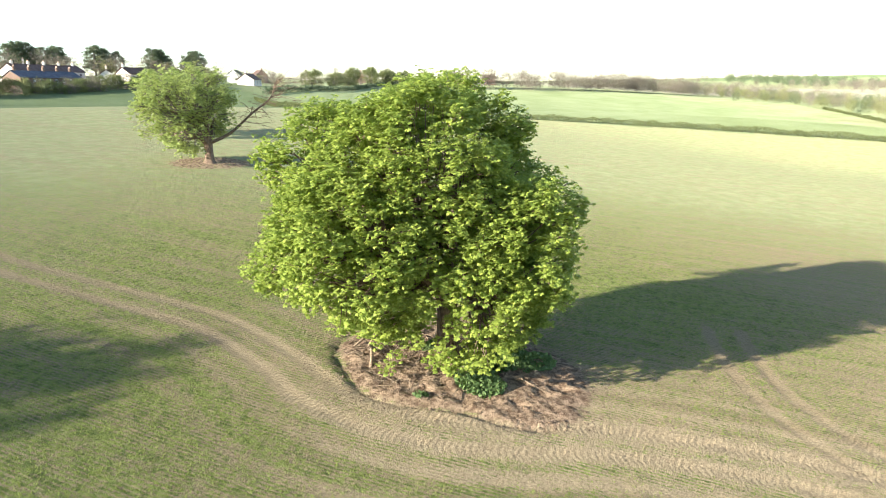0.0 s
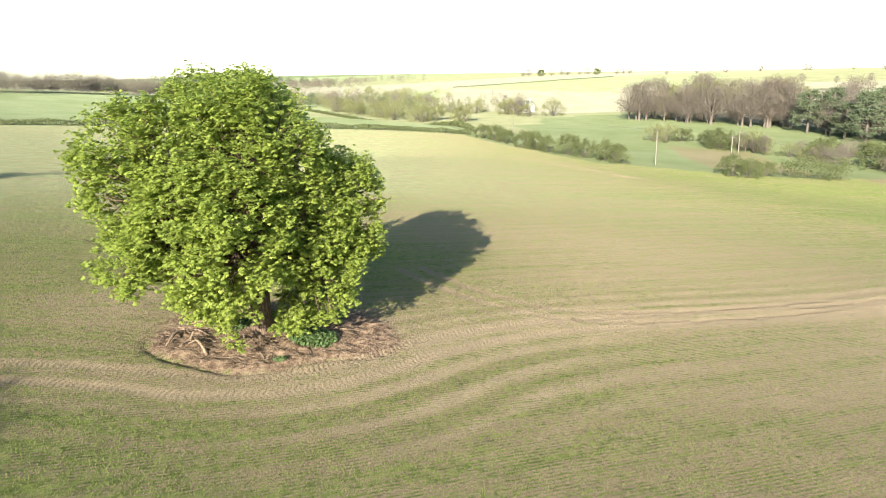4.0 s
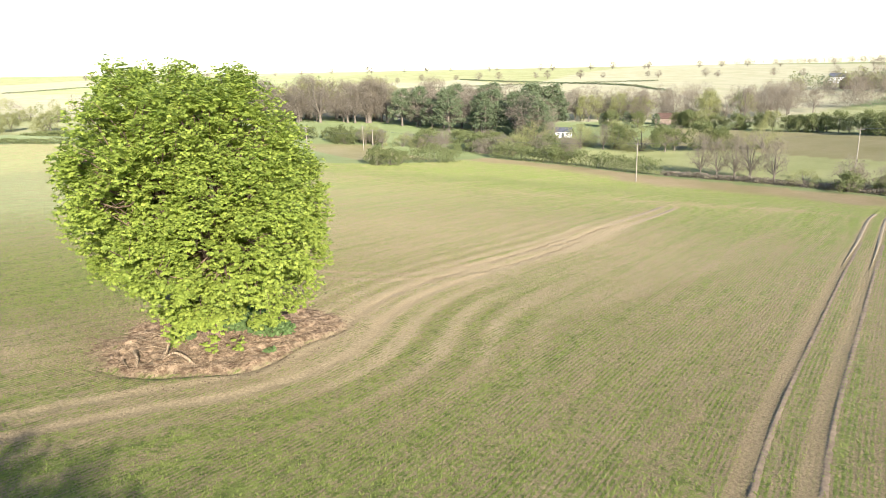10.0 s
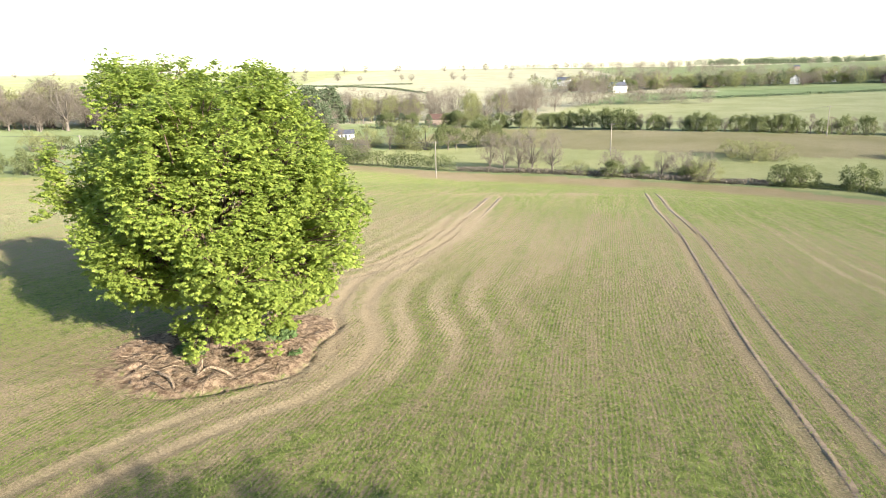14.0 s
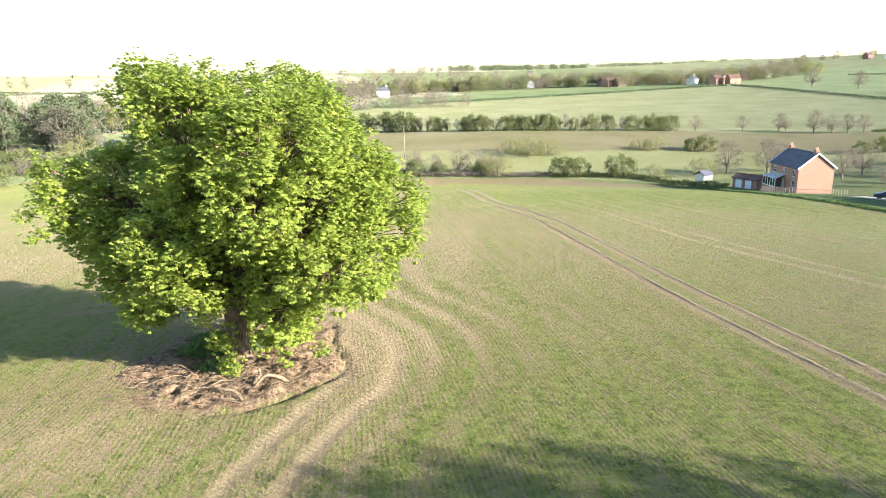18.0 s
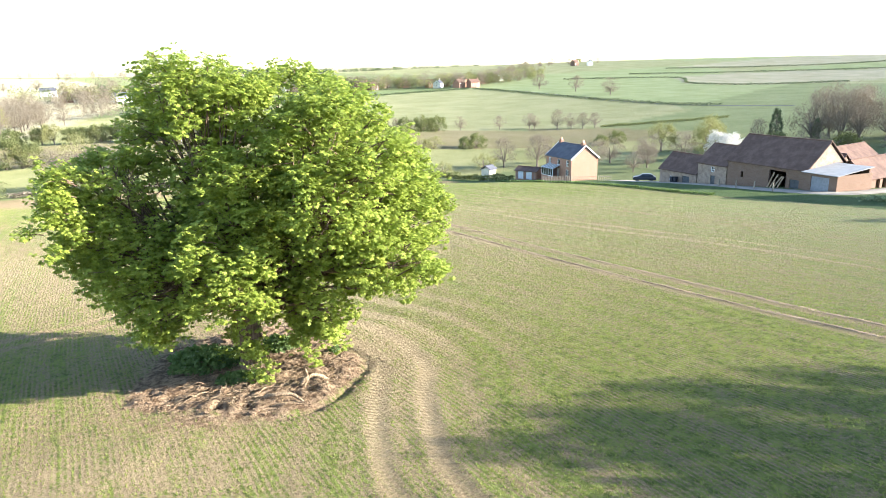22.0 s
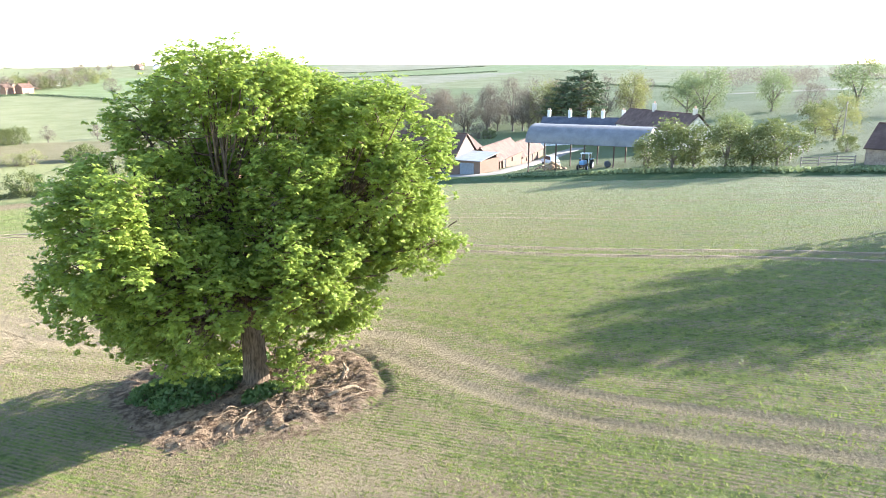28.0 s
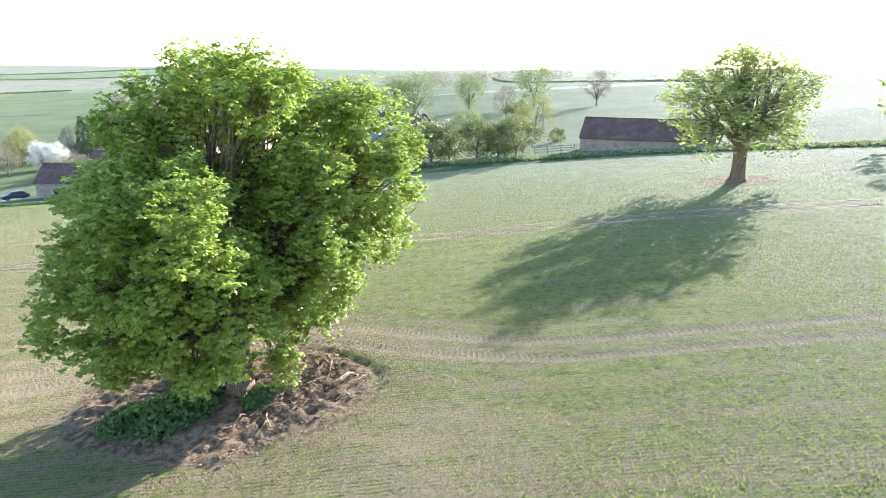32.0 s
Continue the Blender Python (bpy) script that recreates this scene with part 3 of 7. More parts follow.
def build_ground():
    n_az = 900
    r = list(np.arange(0.22, 46, 0.22))
    while r[-1] < 4800:
        r.append(r[-1] * (1.013 if r[-1] < 190 else 1.03) + 0.02)
    r = np.array(r)
    th = np.arange(n_az) * 2 * np.pi / n_az
    x, y = (r[:, None] * np.cos(th)).ravel(), (r[:, None] * np.sin(th)).ravel()
    x, y = np.concatenate([[0.0], x]), np.concatenate([[0.0], y])
    rr = np.hypot(x, y)
    near = rr < 130
    wheel, along = np.full(x.shape, 9.0), np.zeros(x.shape)
    for line in WHEELS:
        d, s = to_line(x[near], y[near], line)
        d = np.abs(d)
        m = d < wheel[near]
        wheel[near], along[near] = np.where(m, d, wheel[near]), np.where(m, s, along[near])
    faint = np.full(x.shape, 9.0)
    for line in FAINT:
        d, _ = to_line(x[near], y[near], line)
        faint[near] = np.minimum(faint[near], np.abs(d))
    z = height(x, y) + relief(x, y, wheel)
    m = mound(x, y)
    z -= np.where(rr > 2500, (rr - 2500) * 0.02, 0)
    # colours of the land
    land = np.tile(np.array(GRASS), (len(x), 1))
    far = rr > 300
    ux, uy = x * 0.83 + y * 0.55 + 60 * np.sin(y / 260), y * 0.83 - x * 0.55 + 60 * np.sin(x / 300)
    cell = (np.floor(ux / 310) * 7 + np.floor(uy / 240) * 13).astype(int) % len(PATCHES)
    land[far] = np.array(PATCHES)[cell[far]]
    for colour, poly in FIELDS:
        land[inside(x, y, poly)] = colour
    field = inside(x, y, MAIN_FIELD).astype(float)
    # bare reddish headland along the far hedge
    rim, _ = to_line(x, y, HEADLAND)
    rim = np.abs(rim) + 3.0 * value_noise(x, y, 9.0, 16) + 1.5 * value_noise(x, y, 3.0, 17)
    land[(field > 0) & (rim < 18)] = RED_SOIL
    field *= np.clip((rim - 6) / 6, 0, 1)
    # crop rows: straight by the tramlines, circling in the headland round the tree
    d_tram, _ = to_line(x, y, TRAM[:: 6])
    d_loop, _ = to_line(x, y, LOOP[:: 2])
    row = np.where(np.abs(d_loop) < 7.5, d_loop, d_tram)
    thin = crop_thin(x, y, d_loop, faint)
    soil = np.clip(m * 3.2 + 0.5, 0, 1) * (m > -0.2)
    soil = np.maximum(soil, 0.56 * np.exp(-((((x + 1.5) / 5.6) ** 2 + ((y + 4.2) / 2.8) ** 2))))
    for tx, ty, tr in ((45.3, -26.4, 4.0), (-23.6, -51.4, 5.0), (-38.0, -78.0, 4.0), (68.0, -52.0, 3.5)):
        soil = np.maximum(soil, np.exp(-(np.hypot((x - tx) / tr, (y - ty) / tr) ** 3)))
    nr = len(r)
    i = 1 + np.arange(nr - 1)[:, None] * n_az + np.arange(n_az)[None]
    j = 1 + np.arange(nr - 1)[:, None] * n_az + (np.arange(n_az)[None] + 1) % n_az
    quads = np.stack([i, i + n_az, j + n_az, j], -1).reshape(-1, 4)
    # the innermost fan is closed by quads that share the middle point
    a = 1 + np.arange(0, n_az, 2)
    fan = np.stack([np.zeros_like(a), a, a + 1, 1 + (a + 1) % n_az], -1)
    me = mesh_np("ground", np.stack([x, y, z], 1), np.concatenate([quads, fan]))
    smooth(me)
    col = me.attributes.new("land", "FLOAT_COLOR", "POINT")
    col.data.foreach_set("color", np.concatenate([land, np.ones((len(x), 1))], 1).astype(np.float32).ravel())
    # pale rises with distance: grazing-view brightness put into the leaf colour
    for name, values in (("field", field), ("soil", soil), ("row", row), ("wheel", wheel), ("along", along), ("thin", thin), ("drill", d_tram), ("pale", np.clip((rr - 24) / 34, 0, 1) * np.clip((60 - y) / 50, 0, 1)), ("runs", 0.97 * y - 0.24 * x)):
        at = me.attributes.new(name, "FLOAT", "POINT")
        at.data.foreach_set("value", np.asarray(values, np.float32))
    me.materials.append(M_GROUND)
    return tagged(new("ground", me), "young drilled crop field on rolling farmland", "ground", kind="structure")


ground = build_ground()

# ---- trees ----
# the great boughs of the big chestnut: middle and half size of each
BOUGHS = np.array([
    (-2.4, 2.6, 3, 1.9, 1.6, 1.9),
    (2, 1.9, 4.4, 1.8, 3.5, 3.6),
    (-3.4, -0.5, 5.2, 2, 3.1, 3),
    (3.1, -1.8, 5.3, 1.3, 2.4, 3.6),
    (-5, 1.9, 5.5, 1.9, 2.1, 2.4),
    (5.6, -4.2, 5.6, 1.9, 1.3, 1.4),
    (-0.3, -3.5, 6.3, 1.9, 2.2, 4),
    (1.1, 1.1, 6.4, 4, 4, 4.1),
    (-0, 4.5, 6.5, 2.9, 2.1, 3),
    (5.5, -0.8, 6.7, 3.3, 3.2, 3.3),
    (-4.3, -0.3, 7.4, 3, 2.4, 2.9),
    (3.8, -3.9, 9, 2.7, 2.7, 3.3),
    (4.3, -0.9, 9.2, 2.8, 3, 3),
    (2.4, 0.5, 9.3, 3.6, 3.4, 3.7),
    (-2.3, 1, 10.6, 1.9, 1.8, 1.9),
    (-0.8, -1.4, 12.1, 2.5, 2.4, 1.7),
])


def bough_points(n, rng, inset=0.42):
    """Clump places over the outside of all the boughs, drawn together into tufts with gaps between, and the way out."""
    mid, half = BOUGHS[:, :3], BOUGHS[:, 3:] - inset
    area = half[:, 0] * half[:, 1] + half[:, 1] * half[:, 2] + half[:, 0] * half[:, 2]
    k = rng.choice(len(mid), n * 8, p=area / area.sum())
    d = rng.standard_normal((n * 8, 3))
    d /= np.linalg.norm(d, axis=1)[:, None]
    p = mid[k] + d * half[k]
    out = d / half[k]
    out /= np.linalg.norm(out, axis=1)[:, None]
    deep = np.sqrt((((p[:, None] - mid[None]) / half[None]) ** 2).sum(-1))
    deep[np.arange(len(p)), k] = 9.0
    keep = np.flatnonzero((deep.min(1) > 0.86) & (p[:, 2] > 1.0) & ~((np.hypot(p[:, 0], p[:, 1]) < 2.4) & (p[:, 2] < 3.6)))[:n]
    p, out = p[keep], out[keep]
    # light gaps under the skirt of the crown, where the trunk shows
    way_round, reach = np.degrees(np.arctan2(p[:, 1], p[:, 0])) % 360, np.hypot(p[:, 0], p[:, 1])
    gap = np.zeros(len(p), bool)
    for a0, a1 in ((214, 258), (264, 302)):
        gap |= (way_round > a0) & (way_round < a1) & (p[:, 2] < 2.5 + 0.42 * reach)
    gap |= (way_round > 338) & (way_round < 357) & (p[:, 2] < 1.4 + 0.33 * reach)
    gap |= (way_round > 257) & (way_round < 265) & (p[:, 2] < 2.2 + 0.33 * reach)
    p, out = p[~gap], out[~gap]
    tufts = p[rng.choice(len(p), 420, replace=False)]
    dist = np.sqrt(((p[:, None] - tufts[None]) ** 2).sum(-1))
    near, gap = tufts[dist.argmin(1)], dist.min(1)
    p = p + (near - p) * 0.15 + out * (0.2 - 0.55 * np.clip(gap - 0.3, 0, 1.0))[:, None]
    return p - out * (np.abs(rng.standard_normal(len(p))) * 0.28)[:, None], out


def round_hull(height_, reach, base, rng):
    ph = rng.uniform(0, 6.28, 4)

    def hull(z, a):
        u = np.clip((z - base) / (height_ - base), 0, 1)
        shape = np.sqrt(np.clip(1 - (2 * u**0.8 - 1) ** 2, 0, 1))
        return reach * shape * (1 + 0.14 * np.sin(2 * a + ph[0] + 2 * u) + 0.12 * np.sin(3 * a + ph[1] - 3 * u) + 0.08 * np.sin(5 * a + ph[2] + 6 * u))

    return hull


def palmate(centres, outs, span, rng, leaflets=5):
    """Compound leaves: a fan of kite-shaped leaflets that hang from each centre."""
    n = len(centres)
    d = outs / (np.linalg.norm(outs, axis=1)[:, None] + 1e-9)
    ref = np.where(np.abs(d[:, 2:3]) > 0.9, np.array([[1.0, 0, 0]]), np.array([[0, 0, 1.0]]))
    a = np.cross(d, ref)
    a /= np.linalg.norm(a, axis=1)[:, None] + 1e-9
    b = np.cross(a, d)
    roll = rng.uniform(-0.7, 0.7, n)[:, None]
    a, b = a * np.cos(roll) + b * np.sin(roll), b * np.cos(roll) - a * np.sin(roll)
    size = span * rng.uniform(0.7, 1.25, n)
    vs = []
    for k in range(leaflets):
        ang = radians(-78 + 156 * k / (leaflets - 1))
        along = d * math.cos(ang) + a * math.sin(ang)
        side = a * math.cos(ang) - d * math.sin(ang)
        ln = (size * (1 - 0.28 * abs(ang)))[:, None]
        droop = b * (-0.3 * ln)
        vs += [centres, centres + along * ln * 0.66 + side * ln * 0.3 + droop * 0.3, centres + along * ln + droop, centres + along * ln * 0.66 - side * ln * 0.3 + droop * 0.3]
    v = np.stack(vs, 1).reshape(-1, 3)
    f = np.arange(n * leaflets * 4).reshape(-1, 4)
    return v, f


def sprays(centres, size, rng, slim=1.0, lift=0.0):
    """Small leaf or twig blades in all directions round the centres."""
    n = len(centres)
    d = rng.standard_normal((n, 3))
    d[:, 2] += lift
    d /= np.linalg.norm(d, axis=1)[:, None]
    s = np.cross(d, rng.standard_normal((n, 3)))
    s /= np.linalg.norm(s, axis=1)[:, None]
    ln = (size * rng.uniform(0.6, 1.4, n))[:, None]
    w = 0.38 * slim * ln
    v = np.stack([centres - d * ln * 0.5, centres + s * w, centres + d * ln * 0.5, centres - s * w], 1)
    return v.reshape(-1, 3), np.arange(n * 4).reshape(-1, 4)


def crown_points(hull, axis, z0, z1, n, depth, rng):
    """Clump places in a crown's outer shell, evenly over its surface, and the way out of it."""
    pts = []
    while len(pts) < n:
        m = n * 3
        z, a = rng.uniform(z0, z1, m), rng.uniform(0, 2 * np.pi, m)
        R = hull(z, a)
        keep = (rng.uniform(0, 1, m) < R / 9.0) & (R > 0.3)
        z, a, R = z[keep], a[keep], R[keep]
        inn = np.clip(R - np.abs(rng.standard_normal(len(R))) * depth, 0.05, None)
        for q in np.stack([axis[0] + inn * np.cos(a), axis[1] + inn * np.sin(a), z], 1):
            pts.append(q)
    # part of them lie on the crown's top and underside
    p = np.array(pts[:n])
    k = n // 3
    levels = np.linspace(z0, z1, 60)
    a = rng.uniform(0, 2 * np.pi, k)
    reach = np.stack([hull(np.full(k, z), a) for z in levels])
    r = np.sqrt(rng.uniform(0, 1, k)) * reach.max(0) * 0.97
    ok = reach >= r[None]
    top, low = z1 - (z1 - z0) * np.argmax(ok[::-1], 0) / 59, z0 + (z1 - z0) * np.argmax(ok, 0) / 59
    under = rng.uniform(0, 1, k) < 0.2
    deep = np.abs(rng.standard_normal(k)) * depth * 0.8
    z = np.where(under, low + deep, top - deep)
    p[:k] = np.stack([axis[0] + r * np.cos(a), axis[1] + r * np.sin(a), z], 1)
    mid = np.array([axis[0], axis[1], z0 + 0.45 * (z1 - z0)])
    out = p - mid
    out[:, 2] *= 0.8
    return p, out / np.linalg.norm(out, axis=1)[:, None]


def limbs_to(targets, fork, mains, rng, base_r, tip_r=0.02, sides=7, most=9999):
    """Main limbs to groups of clumps, and a branch from the nearest limb to every clump."""
    idx = rng.choice(len(targets), mains, replace=False)
    c = targets[idx].copy()
    for _ in range(6):
        lab = np.argmin(((targets[:, None] - c[None]) ** 2).sum(-1), 1)
        c = np.array([targets[lab == k].mean(0) if (lab == k).any() else c[k] for k in range(mains)])
    limb_list, twig_list = [], []
    for k in range(mains):
        own = targets[lab == k]
        if not len(own):
            continue
        end = c[k] * 0.9 + fork * 0.1
        d = end - fork
        bend = np.array([0, 0, 0.16 * np.linalg.norm(d[:2])]) + rng.standard_normal(3) * 0.25
        u = np.linspace(0, 1, 9)[:, None]
        line = fork + d * u + bend * 4 * u * (1 - u) + rng.standard_normal((9, 3)) * 0.06 * u
        rad = base_r * (1 - 0.82 * u[:, 0]) * rng.uniform(0.8, 1.15)
        limb_list.append(tube(line, rad, sides, 0.05, rng))
        for q in own[:most]:
            s = min(8, max(2, int(rng.uniform(3, 8.9))))
            a = line[s]
            dd = q - a
            uu = np.linspace(0, 1, 5)[:, None]
            bow = np.array([0, 0, -0.1 * np.linalg.norm(dd)]) + rng.standard_normal(3) * 0.15
            twig_list.append(tube(a + dd * uu + bow * 4 * uu * (1 - uu), np.linspace(rad[s] * 0.45, tip_r, 5), 4 if sides > 5 else 3))
    return limb_list, twig_list


def trunk_tube(h, r, rng, lean=(0, 0), sides=16):
    z = np.array([-0.3, 0.0, 0.15, 0.4, 0.9, 1.6, 2.3, 3.0]) * h / 3.0
    rad = r * np.array([1.75, 1.55, 1.32, 1.14, 1.03, 0.97, 0.98, 0.95])
    line = np.stack([lean[0] * z / h, lean[1] * z / h, z], 1)
    v, f = tube(line, rad, sides)
    th = np.arctan2(v[:, 1], v[:, 0])
    flute = 1 + (0.1 * np.sin(5 * th + 1) + 0.06 * np.sin(9 * th)) * np.clip(1.2 - v[:, 2] / h * 0.7, 0.3, 1.2)[:]
    v[:, 0] *= flute
    v[:, 1] *= flute
    return v, f


def chestnut(name, x, y, label, hull, axis, z0, z1, clumps, rosettes, span, leaf, seed, trunk_h=3.0, trunk_r=0.5, depth=0.9, group="", mains=12, spread=0.8, twigs=0, boughs=40, clear=2.2, extra=(), leaflets=5, twig=None, fan=4):
    rng = np.random.default_rng(seed)
    ob = thing(name, Matrix.Translation((x, y, land_z(x, y))), label, "tree", group)
    if hull is None:
        p, out = bough_points(clumps, rng)
        # leaf deeper in the crown, behind the outer tufts
        k = rng.choice(len(p), clumps // 3, replace=False)
        inner = p[k] - out[k] * rng.uniform(0.6, 2.4, len(k))[:, None]
        ok = (inner[:, 2] > 3.6 + 0.3 * np.hypot(inner[:, 0], inner[:, 1])) & (np.hypot(inner[:, 0], inner[:, 1]) > 1.2)
        p, out = np.vstack([p, inner[ok]]), np.vstack([out, out[k][ok]])
    else:
        p, out = crown_points(hull, axis, z0, z1, clumps * 2, depth, rng)
        # gather the clumps into boughs, with gaps between, and keep the trunk free below
        lobes = p[rng.choice(len(p), boughs, replace=False)]
        gap = np.sqrt(((p[:, None] - lobes[None]) ** 2).sum(-1)).min(1)
        low = (np.hypot(p[:, 0], p[:, 1]) < clear) & (p[:, 2] < trunk_h + 1.0)
        order = np.argsort(gap + rng.uniform(0, 0.9, len(p)) + 9.0 * low)
        inner = np.array([q for q in order[clumps:] if not low[q]], int)
        p[inner] -= out[inner] * rng.uniform(0.3, 1.5, len(inner))[:, None]
        best = np.concatenate([order[:clumps], inner])
        p, out = p[best], out[best]
    for (cx, cy, cz), (sx, sy, sz), count in extra:
        q = np.array([cx, cy, cz]) + rng.normal(0, 0.5, (count, 3)) * np.array([sx, sy, sz])
        way = q - np.array([axis[0], axis[1], 6.0])
        p, out = np.vstack([p, q]), np.vstack([out, way / np.linalg.norm(way, axis=1)[:, None]])
    clumps = len(p)
    tv, tf = trunk_tube(trunk_h, trunk_r, rng)
    part("trunk", smooth(mesh_np("trunk", tv, tf)), M_BARK, ob)
    limb_list, twig_list = limbs_to(p - out * 0.5, np.array([0, 0, trunk_h - 0.25]), mains, rng, trunk_r * 0.62, most=48)
    for v, f in limb_list:
        part("limb", smooth(mesh_np("limb", v, f)), M_BARK, ob)
    # twig ends with their leaves round every clump
    k = rng.integers(0, clumps, rosettes)
    off = rng.standard_normal((rosettes, 3))
    off /= np.linalg.norm(off, axis=1)[:, None]
    off += out[k] * 0.75
    c = p[k] + off * (spread * rng.uniform(0.35, 1.0, rosettes))[:, None] * np.array([1, 1, 0.8])
    c[:, 2] = np.maximum(c[:, 2], 0.35)
    if twigs:
        sel = rng.choice(rosettes, twigs, replace=False)
        for s in sel:
            twig_list.append(tube(np.stack([p[k[s]] - out[k[s]] * 0.4, (p[k[s]] + c[s]) / 2 + rng.standard_normal(3) * 0.05, c[s]]), (0.025, 0.014, 0.008), 3))
    if twig_list:
        tagged(part("twig_mass", smooth(mesh_np("twig_mass", *join(twig_list))), twig or M_TWIG, ob), kind="stuff")
    pieces, turn0 = [], rng.uniform(0, 6.28, rosettes)
    for q in range(fan):
        az = q * 2 * math.pi / fan + turn0 + rng.uniform(-0.4, 0.4, rosettes)
        d = np.stack([np.cos(az), np.sin(az), rng.uniform(-0.75, 0.35, rosettes)], 1) + 0.45 * off
        d /= np.linalg.norm(d, axis=1)[:, None]
        pieces.append(palmate(c + d * span * 0.35, d, span, rng, leaflets))
    part("crown", mesh_np("crown", *join(pieces)), leaf, ob)
    return ob


chestnut("horse_chestnut_tree", 0, 0, "broad horse chestnut in fresh green leaf on bare earth ring", None, (0.72, -0.12), 1.0, 12.9,
                        2000, 44000, 0.138, M_LEAF, 11, 3.3, 0.47, mains=14, spread=0.5, twigs=1500, leaflets=4, twig=M_BARK, fan=4,
                        extra=(((-0.4, 1.5, 2.0), (1.0, 0.7, 2.0), 20), ((-0.1, 3.2, 2.4), (1.6, 1.2, 1.2), 14), ((2.3, -0.9, 2.3), (1.0, 0.8, 1.3), 12), ((2.0, -1.9, 2.9), (0.8, 0.7, 1.2), 10), ((0.25, -1.9, 1.9), (0.5, 0.5, 1.2), 12), ((-5.5, -2.5, 7.6), (1.0, 1.0, 1.8), 40), ((6.4, -1.1, 8.2), (0.9, 1.4, 1.3), 28)))
far_kw = dict(group="chestnuts in the field")
rng_b = np.random.default_rng(5)
chestnut("chestnut_tree", 45.3, -26.4, "tall chestnut just coming into leaf, seen against the light", round_hull(12.5, 5.5, 2.4, rng_b), (-0.2, 0.2), 2.6, 12.2,
         170, 5200, 0.18, M_LEAF_PALE, 21, 3.4, 0.6, 1.6, mains=12, spread=1.1, twigs=1100, **far_kw)
chestnut("chestnut_tree", -23.6, -51.4, "spreading chestnut with thin young leaf and bare limbs", round_hull(10.8, 5.0, 1.6, rng_b), (1.7, -1.2), 1.8, 10.5,
         120, 5600, 0.18, M_LEAF_PALE, 22, 2.4, 0.5, 1.5, mains=11, spread=1.05, twigs=1500, **far_kw)
chestnut("chestnut_tree", -38.0, -78.0, "old chestnut with thin young leaf behind its neighbour", round_hull(10.5, 6.2, 1.8, rng_b), (0, 0), 2.0, 10.0,
         60, 700, 0.5, M_LEAF_PALE, 23, 2.4, 0.5, 1.3, mains=9, spread=1.2, twigs=500, **far_kw)
chestnut("chestnut_tree", 68.0, -52.0, "broad chestnut beside the farm hedge", round_hull(11.0, 4.6, 1.6, rng_b), (0, 0), 1.8, 10.6,
         60, 700, 0.5, M_LEAF_PALE, 24, 2.4, 0.5, 1.3, mains=9, spread=1.2, twigs=500, **far_kw)


def dead_limb():
    """The long bare limb that reaches out of the second chestnut."""
    rng = np.random.default_rng(8)
    ob = [o for o in scene.objects if o.name.startswith("chestnut_tree") and abs(o.location.x + 23.6) < 0.1][0]
    line = spline([(0, 0, 2.2), (-2.2, 1.4, 3.4), (-4.2, 3.0, 5.6), (-6.0, 4.4, 7.4), (-6.6, 4.9, 9.4)], 5)
    pieces = [tube(line, np.linspace(0.22, 0.04, len(line)), 7)]
    for k in range(7, len(line), 1):
        for _ in range(5):
            d = rng.standard_normal(3) * np.array([1, 1, 0.6]) * 1.2 + np.array([-0.4, 0.3, 0.3])
            pieces.append(tube(np.stack([line[k], line[k] + d * 0.5 + rng.standard_normal(3) * 0.15, line[k] + d]), (0.04, 0.024, 0.01), 4))
            for _ in range(3):
                e = line[k] + d * rng.uniform(0.5, 1.0)
                pieces.append(tube(np.stack([e, e + d * 0.2 + rng.standard_normal(3) * 0.15, e + d * 0.3 + rng.standard_normal(3) * 0.35]), (0.018, 0.013, 0.007), 3))
    part("bare_limb", smooth(mesh_np("bare_limb", *join(pieces))), M_BARK, ob, "long bare dead limb")


dead_limb()


# ---- the dug ring round the big tree: clods, roots, straw and nettles ----
def ground_z(x, y):
    x, y = np.atleast_1d(np.asarray(x, float)), np.atleast_1d(np.asarray(y, float))
    return height(x, y) + relief(x, y, np.full(x.shape, 9.0))


def clod_mesh(seed):
    rng = np.random.default_rng(seed)
    bm = bmesh.new()
    bmesh.ops.create_icosphere(bm, subdivisions=1, radius=0.5)
    for v in bm.verts:
        v.co *= rng.uniform(0.65, 1.2)
        v.co.z *= 0.6
    me = bpy.data.meshes.new("clod")
    bm.to_mesh(me)
    bm.free()
    me.materials.append(M_CLOD)
    return me


